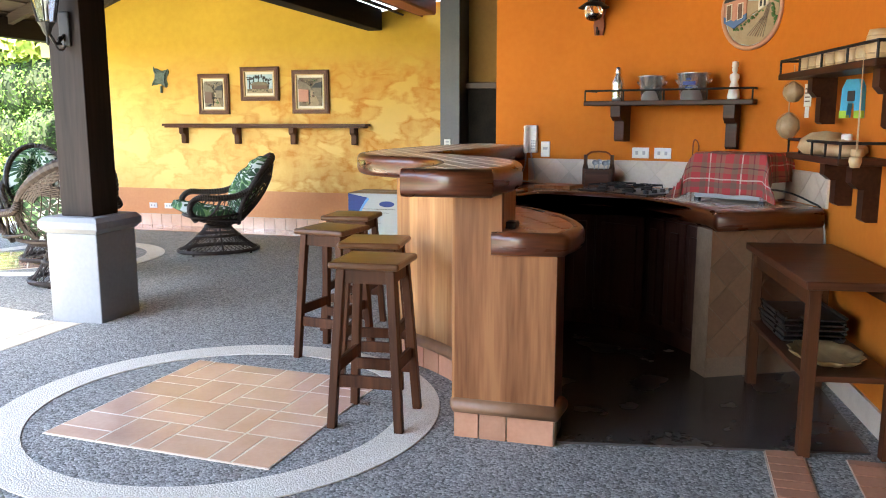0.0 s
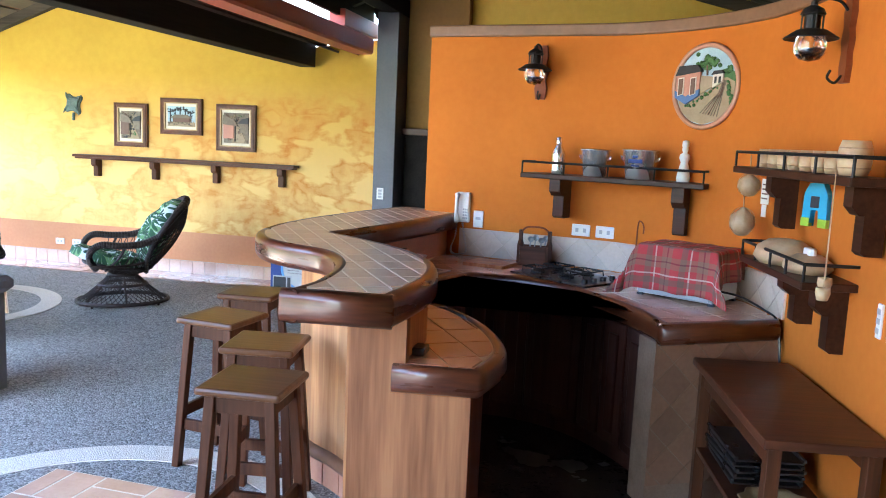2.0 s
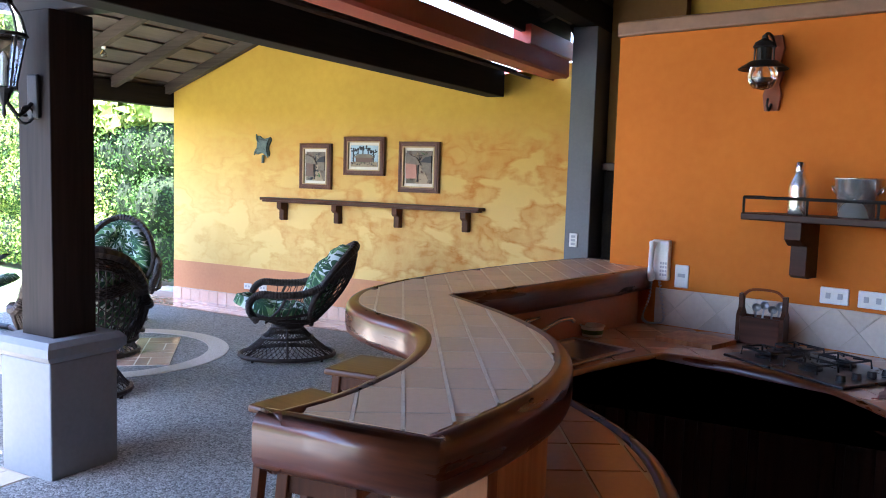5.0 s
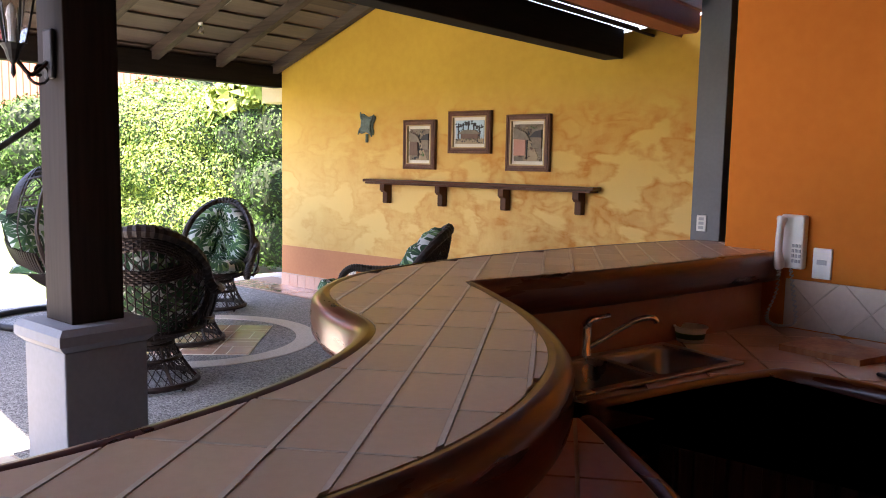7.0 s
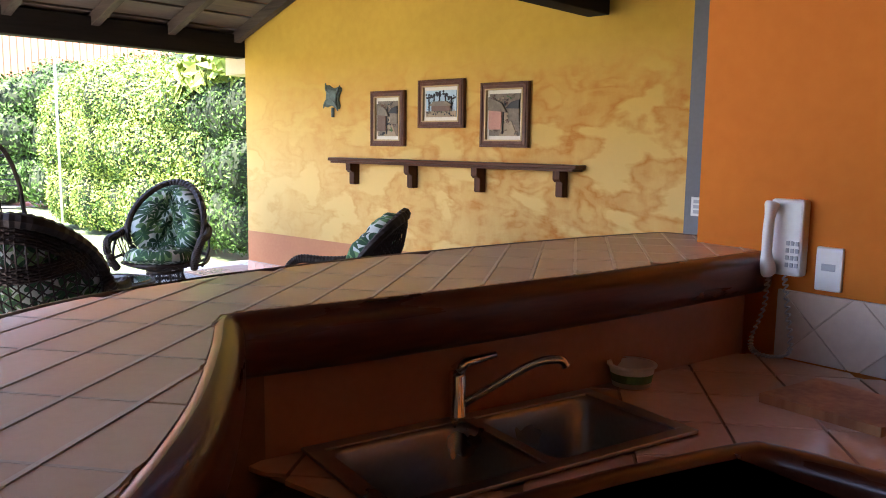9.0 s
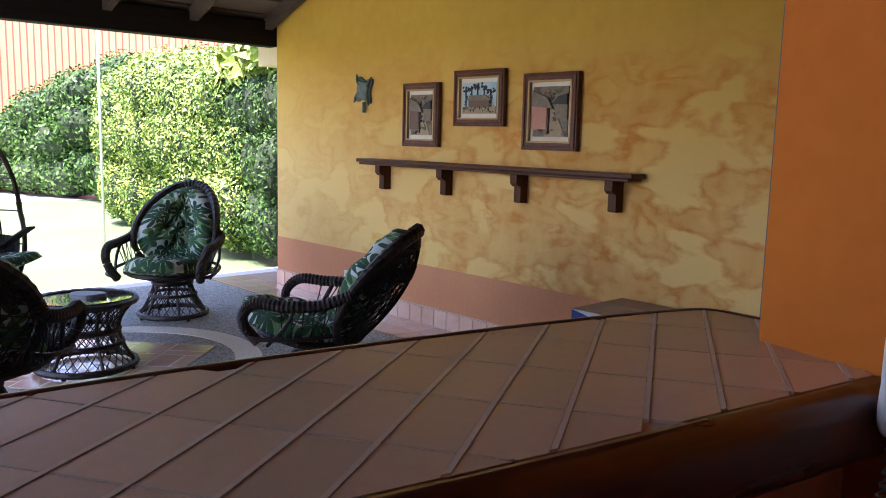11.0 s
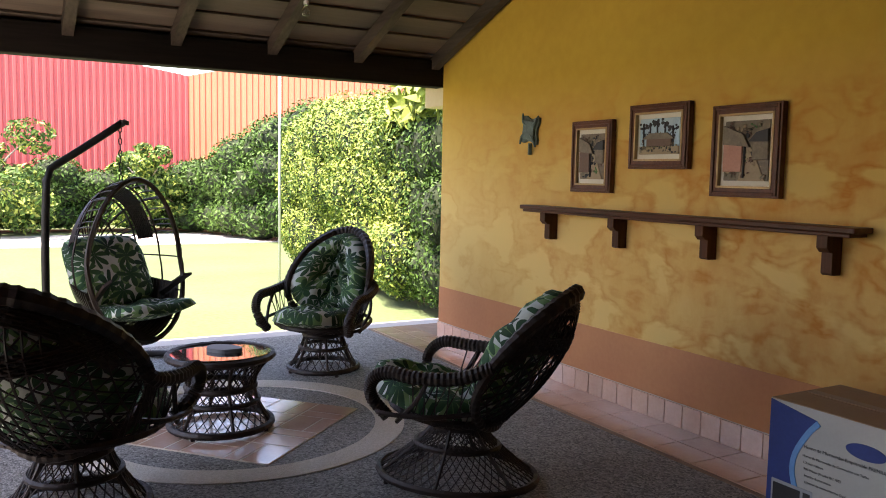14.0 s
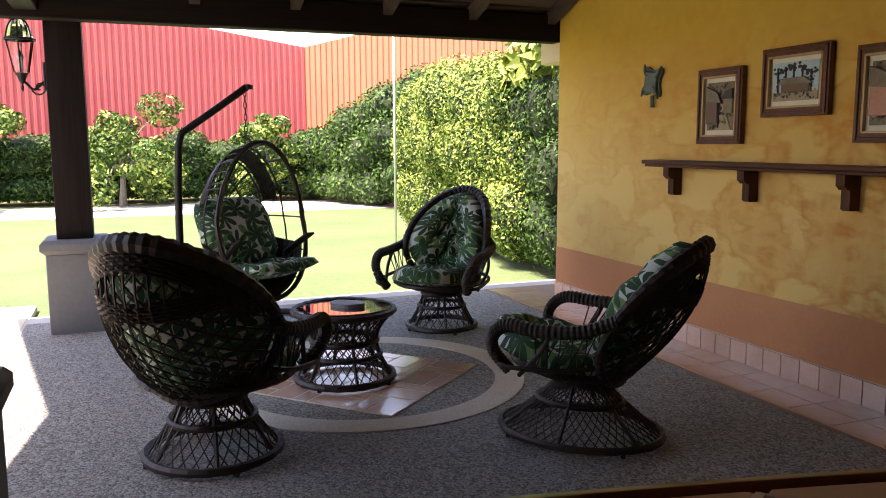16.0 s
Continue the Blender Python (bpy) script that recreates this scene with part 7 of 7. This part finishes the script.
for side in (0, 1):
    bm = bmesh.new()
    for k in range(20):
        a = k / 19
        x, z = (-0.13 + 0.21 * a, -0.12 + 0.11 * a) if side == 0 else (0.19 - 0.03 * a, -0.10 + 0.13 * a)
        bmesh.ops.create_icosphere(bm, subdivisions=1, radius=0.011 * prng.uniform(0.6, 1.3), matrix=Matrix.Translation((x + prng.gauss(0, 0.006), -0.032, z + prng.gauss(0, 0.007))) @ Matrix.Diagonal((1, 0.5, 0.9, 1)))
    part("verge_plants", bm, P_GREEN, art, "", True)

# ---- side table with trays ----
st = thing("side_table", pose(0.975, 4.42, 0, 0, 0, 8), "dark varnished wooden side table with a lower shelf", "table")
part("tabletop", boxes(((-0.25, -0.60, 0.72), (0.18, 0.45, 0.755), 0.006)), DARK_WOOD_X, st)
for x in (-0.20, 0.13):
    for y in (-0.54, 0.39):
        part("leg", boxes(((x - 0.025, y - 0.025, 0), (x + 0.025, y + 0.025, 0.72), 0.004)), DARK_WOOD, st)
for x in (-0.20, 0.13):
    part("apron", boxes(((x - 0.012, -0.515, 0.64), (x + 0.012, 0.365, 0.718), 0.002)), DARK_WOOD, st)
part("lower_shelf", boxes(((-0.22, -0.56, 0.33), (0.15, 0.41, 0.355), 0.004)), DARK_WOOD_X, st)
for i in range(5):
    solid("serving_tray", boxes(((-0.14, -0.2, 0.0), (0.14, 0.2, 0.010), 0.004), ((-0.145, -0.205, 0.010), (-0.13, 0.205, 0.024), 0.004), ((0.13, -0.205, 0.010), (0.145, 0.205, 0.024), 0.004)), BLACK, "black serving tray in a stack", "tray", "stacked trays", m=pose(0.92, 4.58, 0.356 + 0.0245 * i, 0, 0, 8 + 2 * (i % 3)))
wav = [(0.15 * math.cos(a) * (1 + 0.05 * math.cos(12 * a)), 0.19 * math.sin(a) * (1 + 0.05 * math.cos(12 * a))) for a in [2 * math.pi * i / 72 for i in range(72)]]
bm = bmesh.new()
rows = [[bm.verts.new((x * k, y * k, z)) for x, y in wav] for k, z in ((0.72, 0.0), (0.85, 0.012), (1.0, 0.03), (0.97, 0.034), (0.83, 0.016), (0.72, 0.004))]
for a, b in zip(rows, rows[1:]):
    for i in range(72):
        bm.faces.new((a[i], a[(i + 1) % 72], b[(i + 1) % 72], b[i]))
bm.faces.new(rows[0]); bm.faces.new(rows[-1])
solid("scalloped_tray", bm, GOLD, "scalloped golden wooden tray on the table shelf", "tray", smooth=True, m=pose(0.96, 4.12, 0.356, 0, 0, 10))

# ---- tiled floor pieces and skirtings ----
lay_tiles([(-8.1, 9.03), (-2.24, 9.03), (-2.24, 9.45), (-8.1, 9.45)], (0.30, 0.21), 0, (-8.1, 9.03), -0.001, 0.009, FLOOR_TILE, walkway, 0.008)
x = -7.53
while x < -2.25:
    part("tile", boxes(((x + 0.004, 9.452, 0.004), (min(x + 0.146, -2.23), 9.4635, 0.150))), FLOOR_TILE, skirt)
    x += 0.15
lay_tiles([(-9.0, 4.12), (-3.62, 4.12), (-3.62, 4.88), (-9.0, 4.88)], (0.40, 0.38), 0, (-9.0, 4.12), -0.012, -0.002, STONE_TILE, terrace, 0.008)
bar_edging = solid("floor_edging", boxes(((0.70, 2.6, -0.05), (0.86, 3.98, 0.002)), ((1.02, 2.6, -0.05), (1.9, 3.86, 0.002))), GROUT, "terracotta tile edging in the kitchen floor", "tiled border", kind="structure")
lay_tiles([(0.705, 2.6), (0.855, 2.6), (0.855, 3.98), (0.705, 3.98)], (0.15, 0.075), 0, (0.705, 2.6), 0.0, 0.007, RED_TILE, bar_edging, 0.006, "brick")
lay_tiles([(1.02, 2.6), (1.9, 2.6), (1.9, 3.85), (1.02, 3.85)], (0.2, 0.1), 0, (1.02, 2.6), 0.0, 0.007, RED_TILE, bar_edging, 0.006, "brick")


# ---- garden ----
def leaf_mass(name, blobs, count, size, material, label, category, seed, flat=0.5, parent=None):
    """Many small leaves scattered on the outside of soft lumps (centre, radii)."""
    rng = random.Random(seed)
    verts, faces = [], []
    total = sum(r[0] * r[2] + r[1] * r[2] + r[0] * r[1] for c, r in blobs)
    for c, r in blobs:
        k = int(count * (r[0] * r[2] + r[1] * r[2] + r[0] * r[1]) / total)
        for i in range(k):
            d = Vector((rng.gauss(0, 1), rng.gauss(0, 1), rng.gauss(0, 1))).normalized()
            q = rng.uniform(0.78, 1.06)
            p = Vector((c[0] + d.x * r[0] * q, c[1] + d.y * r[1] * q, c[2] + d.z * r[2] * q))
            if p.z < 0.02:
                continue
            s = size * rng.uniform(0.6, 1.35)
            up = (d + Vector((rng.uniform(-1, 1), rng.uniform(-1, 1), rng.uniform(-0.6, 1)))).normalized()
            a = up.cross(Vector((rng.uniform(-1, 1), rng.uniform(-1, 1), rng.uniform(-1, 1)))).normalized()
            b = up.cross(a)
            n = len(verts)
            verts += [p - a * s, p + b * s * 0.45 + up * s * 0.12, p + a * s, p - b * s * 0.45 + up * s * 0.12]
            faces.append((n, n + 1, n + 2, n + 3))
    me = bpy.data.meshes.new(name)
    me.from_pydata([tuple(v) for v in verts], [], faces)
    me.materials.append(material)
    ob = new(name, me)
    if parent:
        ob.parent = parent
        if label:
            ob["label"] = label
        return ob
    return tagged(ob, label, category, kind="stuff")


def hedge_lumps(x0, y0, x1, y1, depth, height, n, seed, vary=0.2, end_height=None):
    rng = random.Random(seed)
    out = []
    for i in range(n):
        k = (i + 0.5) / n
        full = height + ((end_height or height) - height) * k
        for z in (0.25, 0.62, 0.9):
            h = full * z * rng.uniform(1 - vary * 0.5, 1 + vary * 0.4)
            out.append(((x0 + (x1 - x0) * k + rng.uniform(-0.1, 0.1), y0 + (y1 - y0) * k + rng.uniform(-0.1, 0.1), h),
                        (depth * rng.uniform(0.8, 1.1), depth * rng.uniform(0.8, 1.1), full * 0.27 * rng.uniform(0.85, 1.2))))
    return out


# solid dark lumps behind the leaves, painting the shade in the gaps
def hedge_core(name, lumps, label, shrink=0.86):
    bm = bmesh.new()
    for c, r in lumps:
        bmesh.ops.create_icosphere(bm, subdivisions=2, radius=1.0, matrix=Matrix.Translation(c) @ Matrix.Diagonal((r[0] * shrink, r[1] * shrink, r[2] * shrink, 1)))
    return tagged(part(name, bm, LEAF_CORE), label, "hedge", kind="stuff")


near = hedge_lumps(-8.35, 10.35, -14.4, 10.55, 0.55, 2.0, 13, 3, 0.2, 2.25)
hedge_core("hedge_inside", near, "near-black core painted as shade inside the near hedge")
leaf_mass("hedge", near, 95000, 0.028, LEAF, "tall clipped green hedge beside the house", "hedge", 5)
# sunlight painted as lighter leaves; the lumps near the wall stay dark as shaded
sunlit_lumps = [((c[0], c[1], c[2] + 0.06), (r[0] * 1.04, r[1] * 1.04, r[2] * 1.1)) for c, r in near if c[0] < -9.5]
leaf_mass("hedge_shoots", sunlit_lumps, 95000, 0.027, LEAF_LIGHT, "yellow-green leaves painted as the sunlit part of the hedge", "hedge", 6)
corner = [((-9.25, 10.2, 2.35), (0.5, 0.35, 0.32)), ((-8.65, 10.1, 2.5), (0.4, 0.3, 0.3)), ((-9.75, 10.3, 2.15), (0.5, 0.4, 0.3))]
leaf_mass("creeper", corner, 620, 0.15, LEAF_LIGHT, "broad-leaved creeper over the hedge at the wall", "plant", 9)
far = hedge_lumps(-23.5, -14.0, -23.5, 10.5, 0.8, 1.45, 26, 11)
hedge_core("far_hedge_inside", far, "near-black core painted as shade inside the far hedge")
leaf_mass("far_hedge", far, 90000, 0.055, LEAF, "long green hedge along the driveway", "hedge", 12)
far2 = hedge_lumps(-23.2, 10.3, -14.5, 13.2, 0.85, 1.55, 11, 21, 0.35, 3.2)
hedge_core("shrub_inside", far2, "near-black core painted as shade inside the tall shrubs")
leaf_mass("shrubs", far2, 56000, 0.055, LEAF, "tall shrubs at the hedge corner", "shrubs", 22)


def tree(x, y, h, crown, seed, label):
    """A small tree: short bent trunk, forking limbs, an uneven crown of leaf clumps."""
    rng = random.Random(seed)
    t = thing("tree", pose(x, y, -0.06), label, "tree", "garden trees")
    bm = bmesh.new()
    tube(bm, smooth_path([(0, 0, 0), (0.05, 0.02, h * 0.2), (-0.03, 0.05, h * 0.38)], 4), [0.10 - 0.007 * i for i in range(9)], 8)
    part("trunk", bm, BARK, t)
    blobs = []
    for i in range(11):
        a = 2 * math.pi * i / 11 + rng.uniform(-0.4, 0.4)
        rr = crown * rng.uniform(0.25, 1.0)
        z = h * rng.uniform(0.32, 0.98) * (1.0 - 0.22 * rr / crown)
        end = Vector((rr * math.cos(a), rr * math.sin(a), z))
        part("limb", tube(bmesh.new(), smooth_path([(-0.03, 0.05, h * 0.32), tuple(end * 0.5 + Vector((0, 0, h * 0.24))), tuple(end)], 4), [0.04 - 0.004 * k for k in range(9)], 6), BARK, t)
        for k in range(3):
            c = end + Vector((rng.gauss(0, 0.22) * crown, rng.gauss(0, 0.22) * crown, rng.gauss(0, 0.09) * h))
            r = crown * rng.uniform(0.16, 0.36)
            blobs.append((tuple(c), (r, r * rng.uniform(0.8, 1.2), r * rng.uniform(0.55, 0.9))))
    leaf_mass("crown", blobs, 5600, 0.07, LEAF, "", "", seed + 1, parent=t)
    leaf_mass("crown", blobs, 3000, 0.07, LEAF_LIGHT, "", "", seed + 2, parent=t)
    return t


tree(-21.9, 5.6, 2.7, 1.55, 31, "small pale-barked garden tree before the hedge")
tree(-22.6, 9.2, 2.35, 0.9, 41, "small garden tree in the far hedge")
tree(-21.9, 1.6, 3.0, 1.6, 51, "small garden tree at the lawn's edge")

# slim white flag pole by the hedge
solid("flag_pole", lathe(bmesh.new(), [(0, -0.06), (0.017, -0.06), (0.017, 4.2), (0, 4.2)], 10, (-11.6, 9.2, 0)), PLASTIC, "slim white metal pole on the lawn", "pole", smooth=True)


# ---- neighbouring corrugated hall ----
def sheet_wall(a, b, z0, tops, pitch, material, parent, name="sheet_wall"):
    """A corrugated wall from a to b in plan; tops: heights at the two ends."""
    bm = bmesh.new()
    a, b = Vector((*a, 0)), Vector((*b, 0))
    d = (b - a)
    length = d.length
    d.normalize()
    nrm = Vector((d.y, -d.x, 0))
    n = int(math.ceil(length / pitch))
    pitch = length / n
    prev = None
    for i in range(n):
        for k, off in ((0.0, 0), (0.40, 0), (0.52, 0.03), (0.88, 0.03), (1.0, 0)):
            s = (i + k) * pitch
            p = a + d * s + nrm * off
            top = tops[0] + (tops[1] - tops[0]) * s / length
            lo, hi = bm.verts.new((p.x, p.y, z0)), bm.verts.new((p.x, p.y, top))
            if prev:
                bm.faces.new((prev[0], lo, hi, prev[1]))
            prev = (lo, hi)
    return part(name, bm, material, parent)


hall = thing("corrugated_hall", pose(0, 0, 0), "large red and orange corrugated metal hall beyond the hedge", "warehouse")
CX, CY = -27.0, 11.2
sheet_wall((-27.0, -30.0), (-27.0, 7.6), -0.06, (5.6, 5.05), 0.19, RED_SHEET, hall)
sheet_wall((-27.0, 7.6), (CX, CY), -0.06, (5.05, 4.5), 0.19, RED_SHEET, hall)
sheet_wall((CX, CY), (-21.5, 19.5), -0.06, (4.5, 6.4), 0.19, ORANGE_SHEET, hall)
sheet_wall((-21.5, 19.5), (-10.0, 26.0), -0.06, (5.0, 5.0), 0.19, RED_SHEET, hall)
bm = bmesh.new()
vs = [bm.verts.new(p) for p in ((-27.1, 6.4, 5.0), (CX - 0.1, CY, 4.46), (-23.6, 16.2, 4.95), (-34.0, 14.0, 6.0))]
bm.faces.new(vs)
part("hall_roof", bm, PALE_SHEET, hall, "pale blue sheet roof")
